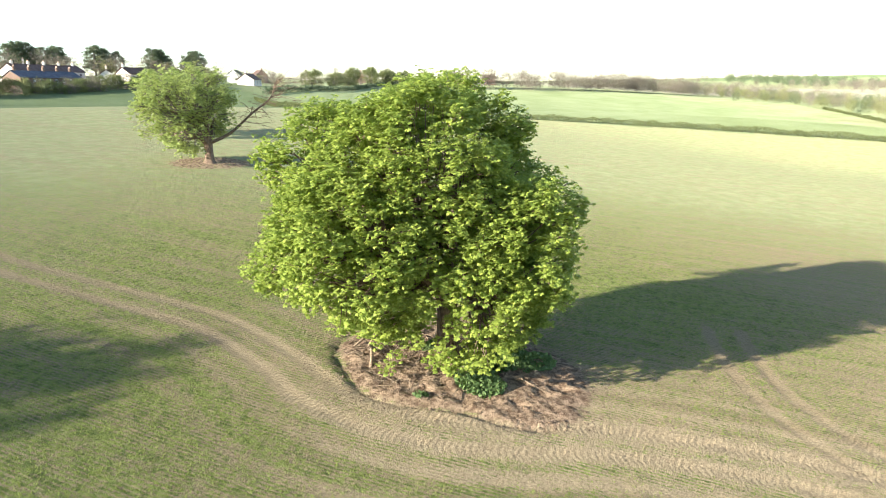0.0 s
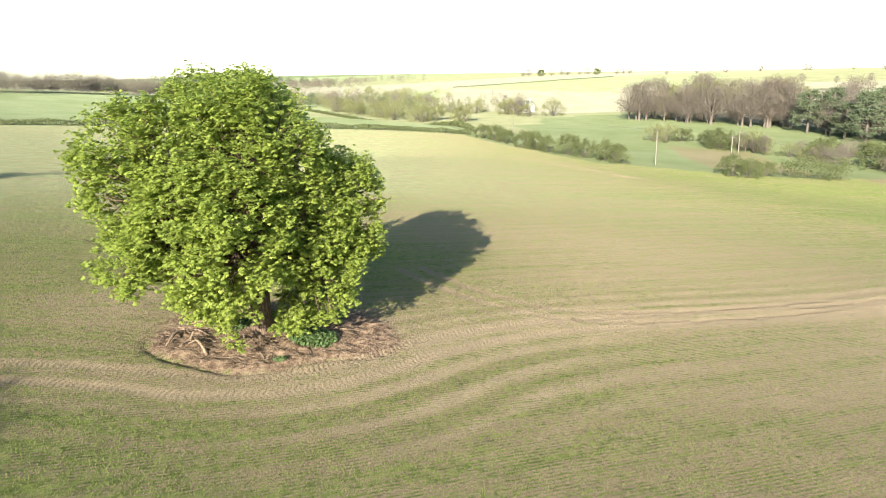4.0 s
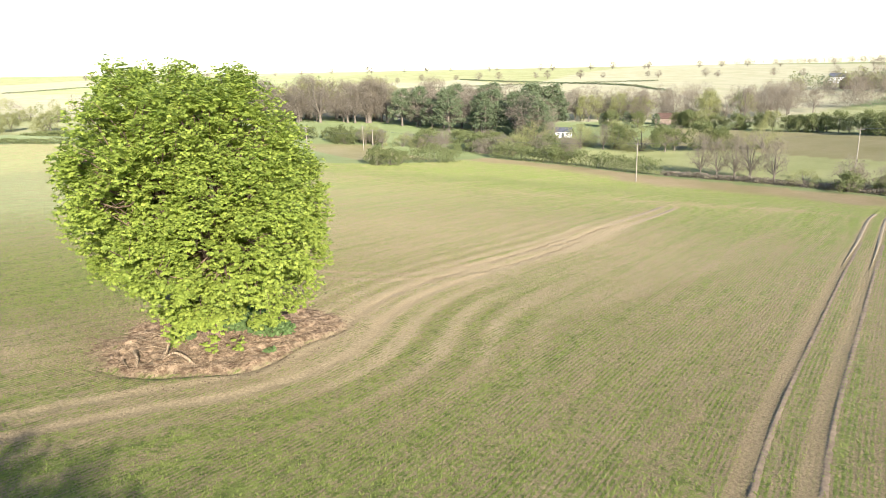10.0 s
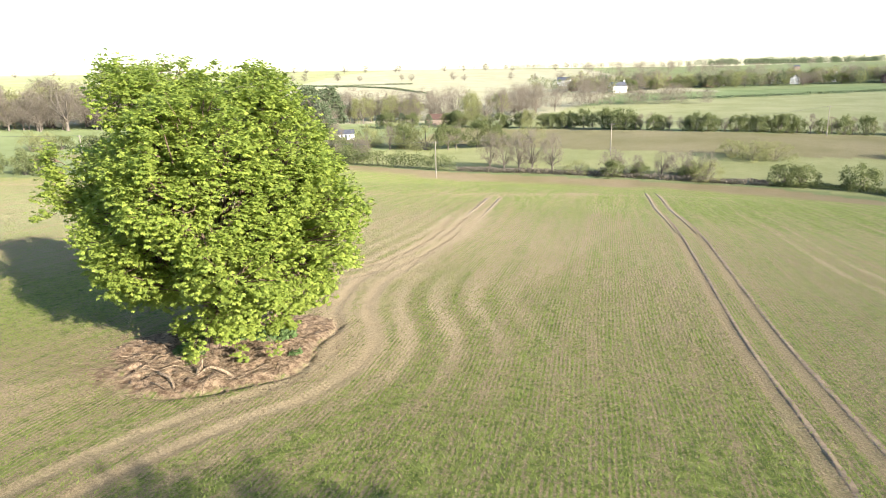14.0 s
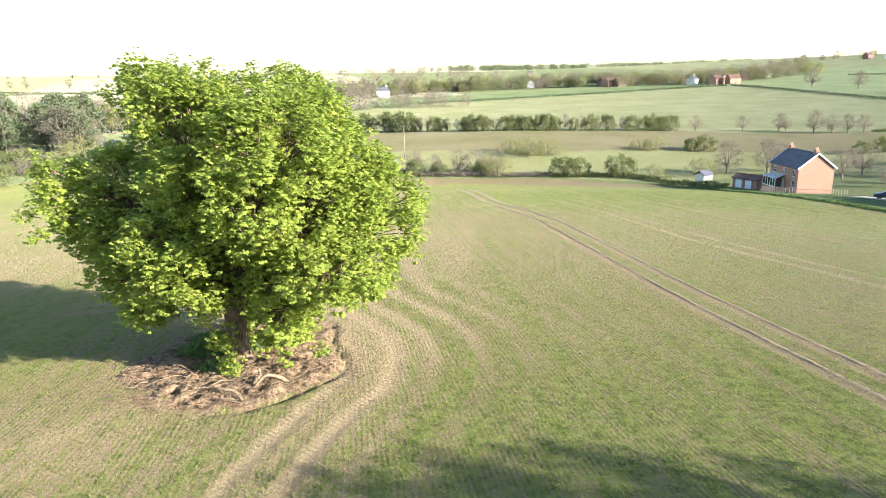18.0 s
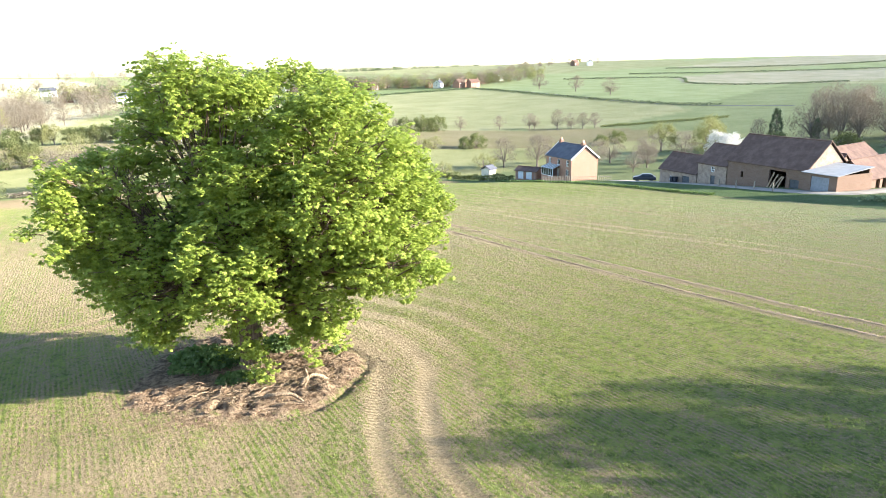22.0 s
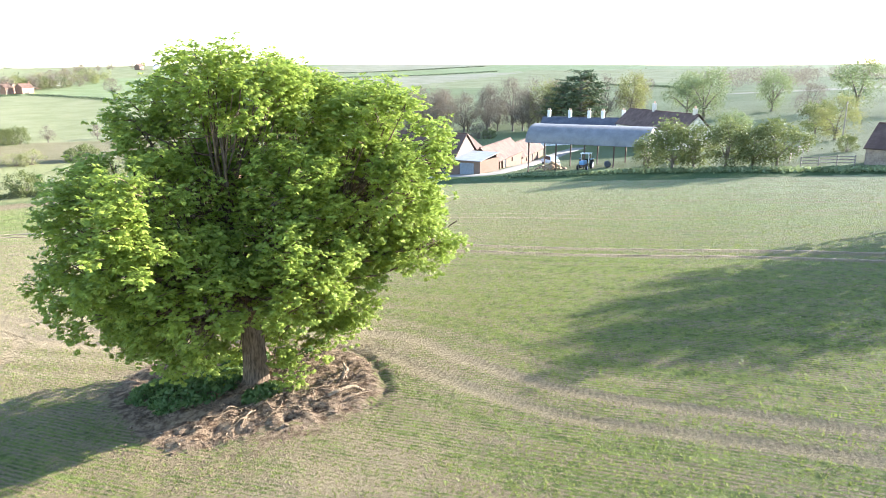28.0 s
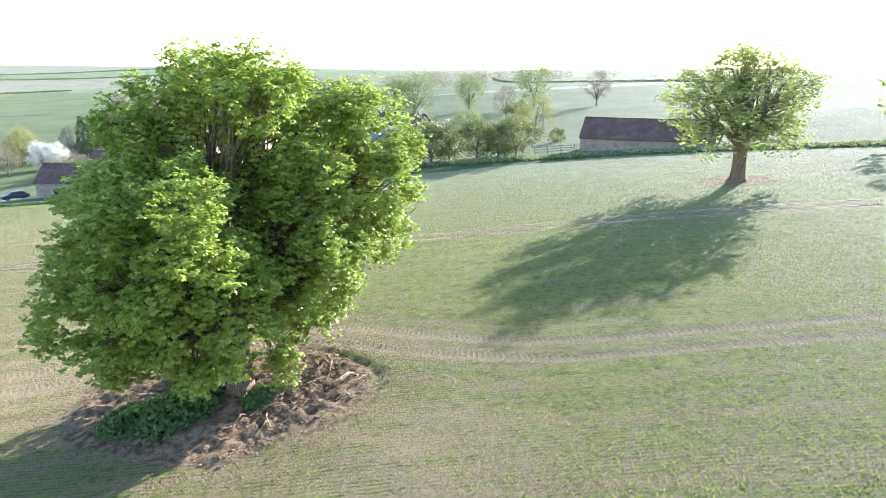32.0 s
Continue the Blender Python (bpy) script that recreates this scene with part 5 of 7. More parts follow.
row_of(["bare_tree", "willow_bush", "leafy_tree"], [(-128, 168), (-100, 176), (-74, 178), (-50, 184)], 5.5, (6.0, 9.0), 1.1, 5.0, "scrub in the valley")
row_of(["willow_bush"], [(-188, 108), (-182, 112)], 4.0, (6.0, 7.0), 1.0, 1.0, "scrub in the valley")
row_of(["bare_tree", "budding_tree", "bare_tree"], [(-175, 258), (-140, 272), (-105, 300), (-92, 335)], 5.0, (10.0, 14.0), 1.0, 8.0, "wood along the beck")
row_of(["bare_tree"], [(-190, 240), (-165, 262), (-130, 292)], 7.0, (11.0, 15.0), 1.0, 8.0, "wood along the beck")
row_of(["pine_tree", "leafy_tree"], [(-140, 236), (-118, 244), (-100, 250)], 5.5, (5.5, 7.5), 1.0, 3.0, "evergreens by the lodge")
row_of(["willow_bush", "budding_tree"], [(-460, -5), (-400, 22), (-350, 48), (-330, 70)], 9.0, (7.0, 10.0), 1.2, 9.0, "valley willows")
row_of(["bare_tree", "willow_bush"], [(-440, 72), (-400, 95), (-360, 108), (-325, 118)], 11.0, (8.0, 12.0), 1.1, 8.0, "trees by the white farmhouse")


# ---- buildings ----
def wall_mesh(length, h, t, holes, gable=0.0):
    """A wall with openings through it, along x from 0, its outer face at y = 0, and a footing below ground."""
    bm = bmesh.new()
    xs = sorted({0.0, length, *[v for q in holes for v in q[:2]]})
    zs = sorted({-1.2, 0.0, h, *[v for q in holes for v in q[2:4]]})
    net = {(i, j, k): bm.verts.new((x, y, z)) for i, x in enumerate(xs) for j, z in enumerate(zs) for k, y in enumerate((0.0, t))}

    def solid(i, j):
        if not (0 <= i < len(xs) - 1 and 0 <= j < len(zs) - 1):
            return False
        cx, cz = (xs[i] + xs[i + 1]) / 2, (zs[j] + zs[j + 1]) / 2
        return not any(q[0] < cx < q[1] and q[2] < cz < q[3] for q in holes)

    for i in range(len(xs) - 1):
        for j in range(len(zs) - 1):
            if solid(i, j):
                for k in (0, 1):
                    bm.faces.new([net[i, j, k], net[i + 1, j, k], net[i + 1, j + 1, k], net[i, j + 1, k]])
                for (di, dj), (p, q) in (((-1, 0), ((0, 0), (0, 1))), ((1, 0), ((1, 0), (1, 1))), ((0, -1), ((0, 0), (1, 0))), ((0, 1), ((0, 1), (1, 1)))):
                    if not solid(i + di, j + dj):
                        bm.faces.new([net[i + p[0], j + p[1], 0], net[i + q[0], j + q[1], 0], net[i + q[0], j + q[1], 1], net[i + p[0], j + p[1], 1]])
    bmesh.ops.delete(bm, geom=[v for v in bm.verts if not v.link_faces], context="VERTS")
    bmesh.ops.recalc_face_normals(bm, faces=bm.faces)
    if gable:
        v = [bm.verts.new(p) for p in ((0, 0, h), (length, 0, h), (length / 2, 0, h + gable), (0, t, h), (length, t, h), (length / 2, t, h + gable))]
        for q in ((0, 1, 2), (5, 4, 3), (0, 2, 5, 3), (1, 4, 5, 2), (0, 3, 4, 1)):
            bm.faces.new([v[i] for i in q])
    return bm


def window_parts(ob, m, w, h, bars=1, sash=True):
    """White frame with glazing bars and a dark pane, set in an opening; m is the opening's lower corner."""
    bm = bmesh.new()
    e = 0.09
    for lo, hi in (((0, 0.06, 0), (w, 0.16, e)), ((0, 0.06, h - e), (w, 0.16, h)), ((0, 0.06, e), (e, 0.16, h - e)), ((w - e, 0.06, e), (w, 0.16, h - e))):
        box(bm, lo, hi)
    for k in range(bars):
        x = w * (k + 1) / (bars + 1)
        box(bm, (x - 0.035, 0.08, e), (x + 0.035, 0.14, h - e))
    if sash:
        box(bm, (e, 0.085, h * 0.5 - 0.03), (w - e, 0.135, h * 0.5 + 0.03))
    f = part("window_frame", bm, M_WHITE, ob)
    f.matrix_basis = m
    part("pane", boxes(((e, 0.1, e), (w - e, 0.12, h - e))), M_GLASS, f)
    s = part("window_sill", boxes(((-0.08, -0.07, -0.1), (w + 0.08, 0.1, 0.0)), bevel=0.01), M_STONE, f)
    return f


def door_parts(ob, m, w, h, material):
    bm = bmesh.new()
    n = max(2, int(w / 0.35))
    line = []
    for k in range(n):
        x0, x1 = w * k / n, w * (k + 1) / n
        line += [(x0 + 0.004, 0.13), (x0 + 0.012, 0.1), (x1 - 0.012, 0.1), (x1 - 0.004, 0.13)]
    line += [(w, 0.16), (0.0, 0.16)]
    ends = [[bm.verts.new((x, y, z)) for x, y in line] for z in (0.02, h - 0.02)]
    for k in range(len(line)):
        q = (k + 1) % len(line)
        bm.faces.new((ends[0][k], ends[0][q], ends[1][q], ends[1][k]))
    bm.faces.new(ends[0][::-1]), bm.faces.new(ends[1])
    d = part("door", bm, material, ob)
    d.matrix_basis = m
    return d


def roof_slab(length, run, rise, over, t=0.14, steps=1):
    """One slope from the eaves (y = 0) up to the ridge (y = run), slightly sagging."""
    bm = bmesh.new()
    k = rise / run
    n = 8
    rows_ = []
    for i in range(n + 1):
        x = -length / 2 + length * i / n
        sag = -0.05 * math.sin(math.pi * i / n)
        rows_.append([bm.verts.new(p) for p in ((x, -over, -over * k), (x, run, rise + sag), (x, run, rise + sag + t), (x, -over, -over * k + t))])
    for a, b in zip(rows_[:-1], rows_[1:]):
        for q in range(4):
            bm.faces.new((a[q], a[(q + 1) % 4], b[(q + 1) % 4], b[q]))
    bm.faces.new(rows_[0][::-1]), bm.faces.new(rows_[-1])
    bmesh.ops.recalc_face_normals(bm, faces=bm.faces)
    return bm


def building(name, label, category, x, y, yaw, length, width, eave, ridge, wall, roof, holes=None, chimneys=(), z=None, t=0.35, group="", gable_wall=None, barge=False):
    """A gabled building, its long axis along local x. holes: side -> (middle, sill, width, height, kind)."""
    holes = holes or {}
    if z is None:
        z = min(land_z(x + dx, y + dy) for dx in (-width / 2, width / 2) for dy in (-width / 2, width / 2)) + 0.1
    ob = thing(name, pose(x, y, z, 0, 0, yaw), label, category, group)
    rise = ridge - eave
    sides = {"front": (pose(-length / 2, -width / 2, 0), length), "back": (pose(length / 2, width / 2, 0, 0, 0, 180), length),
             "left": (pose(-length / 2, width / 2 - t, 0, 0, 0, -90), width - 2 * t), "right": (pose(length / 2, -width / 2 + t, 0, 0, 0, 90), width - 2 * t)}
    for side, (m, ln) in sides.items():
        cuts = [(q[0] - q[2] / 2, q[0] + q[2] / 2, q[1], q[1] + q[3]) for q in holes.get(side, ())]
        end = side in ("left", "right")
        w = part("wall", wall_mesh(ln, eave, t, cuts, rise * (width - 2 * t) / width if end else 0.0), (gable_wall or wall) if end else wall, ob)
        w.matrix_basis = m
        for q in holes.get(side, ()):
            c = m @ Matrix.Translation((q[0] - q[2] / 2, 0, q[1]))
            if q[4] == "window":
                window_parts(ob, c, q[2], q[3])
            elif q[4] == "door":
                door_parts(ob, c, q[2], q[3], M_DARKWOOD)
            elif q[4] == "white_door":
                door_parts(ob, c, q[2], q[3], M_WHITE)
    for s in (1, -1):
        r = part("roof_slope", roof_slab(length + 0.4, width / 2, rise, 0.3), roof, ob)
        r.matrix_basis = pose(0, -width / 2, eave, 0, 0, 0) if s > 0 else pose(0, width / 2, eave, 0, 0, 180)
    rt = bmesh.new()
    n = max(4, int(length / 0.9))
    for k in range(n):
        x0 = -length / 2 - 0.15 + (length + 0.3) * k / n
        box(rt, (x0 + 0.01, -0.14, ridge + 0.02 - 0.05 * math.sin(math.pi * (k + 0.5) / n)), (x0 + (length + 0.3) / n - 0.01, 0.14, ridge + 0.2 - 0.05 * math.sin(math.pi * (k + 0.5) / n)), 0.03)
    part("ridge_tiles", rt, roof, ob)
    if barge:
        for sx in (-1, 1):
            for sy in (-1, 1):
                b = part("barge_board", boxes(((-0.05, -0.3, -0.05), (0.05, math.hypot(width / 2, rise), 0.2))), M_WHITE, ob)
                b.matrix_basis = pose(sx * (length / 2 + 0.26), sy * -width / 2, eave - 0.05, math.degrees(math.atan2(rise, width / 2)), 0, 0 if sy > 0 else 180)
    for cx, cy, ch in chimneys:
        base = eave + rise * (1 - abs(cy) / (width / 2)) - 0.4
        c = part("chimney", boxes(((cx - 0.4, cy - 0.3, base), (cx + 0.4, cy + 0.3, base + ch)), ((cx - 0.47, cy - 0.37, base + ch - 0.25), (cx + 0.47, cy + 0.37, base + ch - 0.1))), wall, ob)
        for k in (-0.2, 0.2):
            v, f = tube(np.array([(cx + k, cy, base + ch), (cx + k, cy, base + ch + 0.3), (cx + k, cy, base + ch + 0.5)]), (0.13, 0.11, 0.13), 8)
            part("chimney_pot", mesh_np("chimney_pot", v, f), M_POT, c)
    return ob


def ribbon(name, line, w, material, label, lift=0.05):
    """A lane laid over the land."""
    p = spline(line, 14)
    d = np.gradient(p, axis=0)
    d /= np.linalg.norm(d, axis=1)[:, None]
    nrm = np.stack([d[:, 1], -d[:, 0]], 1)
    cols = []
    for k, e in ((-0.5, 0.0), (-0.44, 1.0), (0.0, 1.15), (0.44, 1.0), (0.5, 0.0)):
        q = p + nrm * w * k
        cols.append(np.concatenate([q, (height(q[:, 0], q[:, 1]) + lift * e + (0.0 if e else -0.15))[:, None]], 1))
    v = np.stack(cols, 1).reshape(-1, 3)
    i = np.arange(len(p) - 1)[:, None] * 5 + np.arange(4)[None]
    f = np.stack([i, i + 1, i + 6, i + 5], -1).reshape(-1, 4)
    return tagged(part(name, smooth(mesh_np(name, v, f)), material), label, "lane", kind="structure")


ribbon("farm_track", [(70.5, 92), (71.2, 78), (71.8, 62), (72.5, 50), (76.5, 41.5), (90, 45.0), (104, 50.8), (122, 55.6), (134, 56)], 4.6, M_LANE, "pale gravel farm track")
ribbon("country_lane", [(187, 552), (197, 470), (204, 383), (216, 288), (240, 230)], 4.5, M_TARMAC, "narrow country lane between hedges")

# the brick cottage with its conservatory and outhouse
building("brick_cottage", "red brick cottage with slate roof beside the field", "house", 65.66, 102.55, 98, 9.5, 6.5, 4.5, 7.0, M_BRICK, M_SLATE,
         {"back": [(1.4, 2.75, 0.9, 1.25, "window"), (4.7, 2.75, 0.9, 1.25, "window"), (8.0, 2.75, 0.9, 1.25, "window"), (1.5, 0.75, 1.1, 1.3, "window"), (8.0, 0.75, 1.1, 1.3, "window"), (4.6, 0.02, 1.0, 2.05, "white_door")],
          "front": [(2.0, 2.75, 0.9, 1.2, "window"), (7.4, 2.75, 0.9, 1.2, "window")]}, ((-4.1, 0, 1.0), (4.1, 0, 1.0)), z=-9.6, t=0.3, barge=True)


def conservatory():
    ob = thing("conservatory", pose(61.6, 103.6, -9.65, 0, 0, 98), "white framed lean-to conservatory against the cottage", "conservatory")
    w, d, h, hb = 4.4, 2.4, 2.1, 2.8
    part("base_wall", boxes(((-w / 2, -0.35, -0.8), (w / 2, d / 2 + 0.05, 0.5)), bevel=0.02), M_BRICK, ob)
    for k in range(6):
        x = -w / 2 + 0.04 + (w - 0.08) * k / 5
        part("post", boxes(((x - 0.05, d / 2 - 0.06, 0.5), (x + 0.05, d / 2 + 0.04, h))), M_WHITE, ob)
        b = part("rafter", boxes(((-0.04, 0, 0), (0.04, math.hypot(d * 0.75, hb - h), 0.09))), M_WHITE, ob)
        b.matrix_basis = pose(x, d / 2, h, -math.degrees(math.atan2(hb - h, d * 0.75)), 0, 0) @ Matrix.Rotation(math.pi, 4, "Z") @ pose(0, 0, 0, math.degrees(2 * math.atan2(hb - h, d * 0.75)) * 0)
    for z in (0.52, h - 0.04):
        part("rail", boxes(((-w / 2, d / 2 - 0.05, z), (w / 2, d / 2 + 0.05, z + 0.1))), M_WHITE, ob)
    for k in range(5):
        x0 = -w / 2 + 0.1 + (w - 0.08) * k / 5
        part("pane", boxes(((x0, d / 2 - 0.02, 0.62), (x0 + 0.76, d / 2, h - 0.04))), M_GLASS, ob)
    r = part("roof_sheet", roof_slab(w + 0.1, d * 0.75, hb - h, 0.1, 0.04), M_LIGHTSHEET, ob)
    r.matrix_basis = pose(0, d / 2, h, 0, 0, 180)


conservatory()
building("garden_outhouse", "low dark roofed outhouse with white doors beside the cottage", "shed", 59.6, 111.2, 128, 5.4, 3.2, 1.9, 2.6, M_BRICK, M_DARKTILE,
         {"back": [(1.3, 0.02, 1.5, 1.75, "white_door"), (3.4, 0.02, 1.5, 1.75, "white_door")]}, z=-10.9)



def picket_fence(line, step, tall, label):
    """Upright pales on two rails."""
    p = np.asarray(line, float)
    s = np.concatenate([[0], np.cumsum(np.linalg.norm(np.diff(p, axis=0), axis=1))])
    ob = thing("picket_fence", Matrix.Identity(4), label, "fence", "garden fences")
    pts = []
    for d in np.arange(0, s[-1] + 0.01, step):
        x, y = float(np.interp(d, s, p[:, 0])), float(np.interp(d, s, p[:, 1]))
        z = land_z(x, y)
        pts.append((x, y, z))
        part("pale", boxes(((x - 0.045, y - 0.02, z - 0.2), (x + 0.045, y + 0.02, z + tall)), bevel=0.01), M_TIMBER, ob)
    for h in (0.3, tall - 0.25):
        part("rail", mesh_np("rail", *tube(np.array(pts) + np.array([0.03, 0.03, h]), np.full(len(pts), 0.03), 4)), M_TIMBER, ob)


picket_fence([(57.6, 99.6), (60.2, 93.6), (69.2, 91.4)], 0.42, 1.1, "weathered picket fence round the cottage garden")
hedge([(45, 122), (50, 113), (54, 107)], 1.5, 1.2, 36, M_HEDGE, "dark clipped hedge beside the cottage outhouse", 12)
building("garden_shed", "small pale garden shed beside the cottage", "shed", 53.5, 121.5, 40, 3.0, 2.2, 1.9, 2.6, M_CREAM, M_SLATE, {"front": [(1.5, 0.02, 0.9, 1.75, "white_door")]})

# the farm range
FACE = -82.0
ax, ay = math.cos(radians(FACE)), math.sin(radians(FACE))


def along_range(x, y, length, depth):
    """Middle of a building whose front runs along the range from (x, y)."""
    return x + ax * length / 2 - ay * depth / 2, y + ay * length / 2 + ax * depth / 2


building("low_barn", "low stone barn with dark tiled roof beside the track", "barn", *along_range(72.4, 79.8, 9.2, 6.0), FACE, 9.2, 6.0, 2.9, 5.6, M_STONE, M_DARKTILE,
         {"front": [(6.6, 0.02, 1.7, 2.1, "door"), (3.0, 0.9, 0.8, 0.8, "window")]}, z=-8.0, group="farm range")
building("granary", "narrow stone granary with a loft window", "barn", *along_range(73.72, 70.55, 6.3, 7.0), FACE, 6.3, 7.0, 4.0, 6.9, M_STONE, M_DARKTILE,
         {"front": [(3.4, 0.02, 1.0, 2.0, "door"), (3.3, 2.6, 0.8, 0.9, "window")]}, z=-7.0, group="farm range")
building("great_barn", "great brick barn with dark tiled roof and open cart door", "barn", *along_range(74.62, 64.15, 14.6, 8.4), FACE, 14.6, 8.4, 4.3, 8.1, M_OLDBRICK, M_DARKTILE,
         {"front": [(9.6, 0.02, 3.0, 3.6, "open"), (12.6, 0.02, 1.6, 2.6, "door"), (3.0, 1.8, 0.5, 0.9, "open")]}, z=-6.2, group="farm range", gable_wall=M_STONE)


def lean_to():
    """The shed with the pale sheet roof at the end of the range."""
    ob = thing("lean_to_shed", pose(79.2, 46.9, -4.7, 0, 0, FACE), "brick lean-to shed with pale sheet roof and double doors", "shed", "farm range")
    length, d, h0, h1 = 5.2, 7.0, 2.7, 3.5
    f = part("wall", wall_mesh(length, h0, 0.3, [(1.2, 4.0, 0.0, 2.3)]), M_OLDBRICK, ob)
    f.matrix_basis = pose(-length / 2, -d / 2, 0)
    for x in (1.2, 2.6):
        door_parts(ob, pose(-length / 2 + x, -d / 2, 0), 1.4, 2.3, M_GREYDOOR)
    for x in (-length / 2, length / 2 - 0.3):
        w = part("wall", boxes(((x, -d / 2 + 0.3, -1.0), (x + 0.3, d / 2, h0))), M_OLDBRICK, ob)
    part("wall", boxes(((-length / 2 + 0.3, d / 2 - 0.3, -1.0), (length / 2 - 0.3, d / 2, h1 - 0.1))), M_OLDBRICK, ob)
    r = part("roof_sheet", roof_slab(length + 0.5, d, h1 - h0, 0.3, 0.08), M_LIGHTSHEET, ob)
    r.matrix_basis = pose(0, -d / 2, h0 + 0.02)


lean_to()
RANGE = 18.0
rx, ry = math.cos(radians(RANGE)), math.sin(radians(RANGE))
for step, (start, base, openings) in enumerate(((0.0, -5.5, [(3.4, 0.02, 1.2, 1.9, "open"), (5.4, 0.02, 1.2, 1.9, "open"), (7.6, 0.02, 1.2, 1.9, "door"), (12.5, 0.9, 0.9, 0.8, "open")]),
                                                (20.2, -6.9, [(4.0, 0.9, 0.9, 0.8, "open"), (9.0, 0.02, 1.2, 1.9, "door"), (14.0, 0.9, 0.9, 0.8, "open")]))):
    building("cart_shed_range", "long low brick range with sagging clay pantile roof", "barn", 84.4 + rx * (start + 10) - ry * 2.6, 46.8 + ry * (start + 10) + rx * 2.6, RANGE, 20.0, 5.2, 2.3, 4.7, M_OLDBRICK, M_PANTILE,
             {"front": openings}, z=base, group="farm range")
yard_wall = thing("yard_wall", pose(81.8, 47.1, -5.0, 0, 0, RANGE), "brick yard wall joining the sheds", "wall")
part("wall", boxes(((-5.2, -0.17, -1.0), (5.3, 0.17, 2.3))), M_OLDBRICK, yard_wall)
part("coping", boxes(((-5.2, -0.22, 2.3), (5.3, 0.22, 2.42)), bevel=0.03), M_STONE, yard_wall)
building("red_roofed_barn", "brick barn with red pantile roof behind the range", "barn", 104, 70, 20, 15.0, 6.5, 2.8, 5.4, M_OLDBRICK, M_PANTILE, {}, z=-7.0, group="farm range")
building("red_roofed_barn", "low brick barn with red pantile roof behind the yard", "barn", 95, 66, -70, 8.0, 5.0, 2.6, 4.6, M_OLDBRICK, M_PANTILE, {}, z=-6.6, group="farm range")


def open_barn():
    """The steel barn with the curved sheet roof, open on all sides."""
    yaw = -79.6
    ox, oy = 77.7, 35.6
    length, d, eave, rise = 18.6, 7.6, 4.6, 2.4
    dx, dy = math.cos(radians(yaw)), math.sin(radians(yaw))
    ob = thing("open_hay_barn", pose(ox + dx * length / 2 - dy * d / 2, oy + dy * length / 2 + dx * d / 2, -2.9, 0, 0, yaw), "open steel hay barn with grey curved sheet roof", "barn")
    for k in range(5):
        x = -length / 2 + 0.15 + (length - 0.3) * k / 4
        for y in (-d / 2 + 0.1, d / 2 - 0.1):
            bm = boxes(((x - 0.09, y - 0.09, -1.6), (x - 0.06, y + 0.09, eave)), ((x + 0.06, y - 0.09, -1.6), (x + 0.09, y + 0.09, eave)), ((x - 0.06, y - 0.02, -1.6), (x + 0.06, y + 0.02, eave)))
            part("post", bm, M_STEEL, ob, "rusty steel post")
        th = np.linspace(0, np.pi, 13)
        arc = np.stack([np.full(13, x), -np.cos(th) * d / 2, eave + np.sin(th) * rise], 1)
        part("roof_truss", mesh_np("roof_truss", *tube(arc, np.full(13, 0.06), 5)), M_STEEL, ob)
    th = np.linspace(-0.06, np.pi + 0.06, 25)
    n = 150
    xs = np.linspace(-length / 2 - 0.3, length / 2 + 0.3, n)
    rows_ = []
    for off in (0.1, 0.16):
        corr = 0.018 * np.cos(np.arange(n) * np.pi)
        Y = -np.cos(th)[None] * (d / 2 + 0.2 + off) + 0 * xs[:, None]
        Z = eave + np.sin(th)[None] * (rise + off) + corr[:, None]
        rows_.append(np.stack([np.broadcast_to(xs[:, None], Y.shape), Y, Z], -1))
    v = np.concatenate([q.reshape(-1, 3) for q in rows_])
    i = np.arange(n - 1)[:, None] * 25 + np.arange(24)[None]
    f = np.stack([i, i + 1, i + 26, i + 25], -1).reshape(-1, 4)
    k = n * 25
    rim = np.array([(a, a + 25, a + 25 + k, a + k) for a in range(0, (n - 1) * 25, 25)] + [(a, a + 25, a + 25 + k, a + k) for a in range(24, (n - 1) * 25, 25)]
                   + [(a, a + 1, a + 1 + k, a + k) for a in range(24)] + [(a + (n - 1) * 25, a + 1 + (n - 1) * 25, a + 1 + k + (n - 1) * 25, a + k + (n - 1) * 25) for a in range(24)])
    part("roof_sheet", mesh_np("roof_sheet", v, np.concatenate([f[:, ::-1], f + k, rim])), M_SHEET, ob)
    for y in (-d / 2, d / 2):
        part("eaves_beam", boxes(((-length / 2, y - 0.06, eave - 0.22), (length / 2, y + 0.06, eave - 0.02))), M_STEEL, ob)
    # gable sheet at the far end
    e = np.linspace(0, np.pi, 13)
    gv = np.concatenate([np.stack([np.full(13, length / 2 - 0.02 + o), -np.cos(e) * (d / 2 - 0.1), eave + np.sin(e) * (rise - 0.05)], 1) for o in (0, 0.04)])
    bm = bmesh.new()
    bv = [bm.verts.new(p) for p in gv]
    bm.faces.new(bv[:13][::-1]), bm.faces.new(bv[13:])
    for a in range(12):
        bm.faces.new((bv[a], bv[a + 1], bv[a + 14], bv[a + 13]))
    part("gable_sheet", bm, M_SHEET, ob)


open_barn()


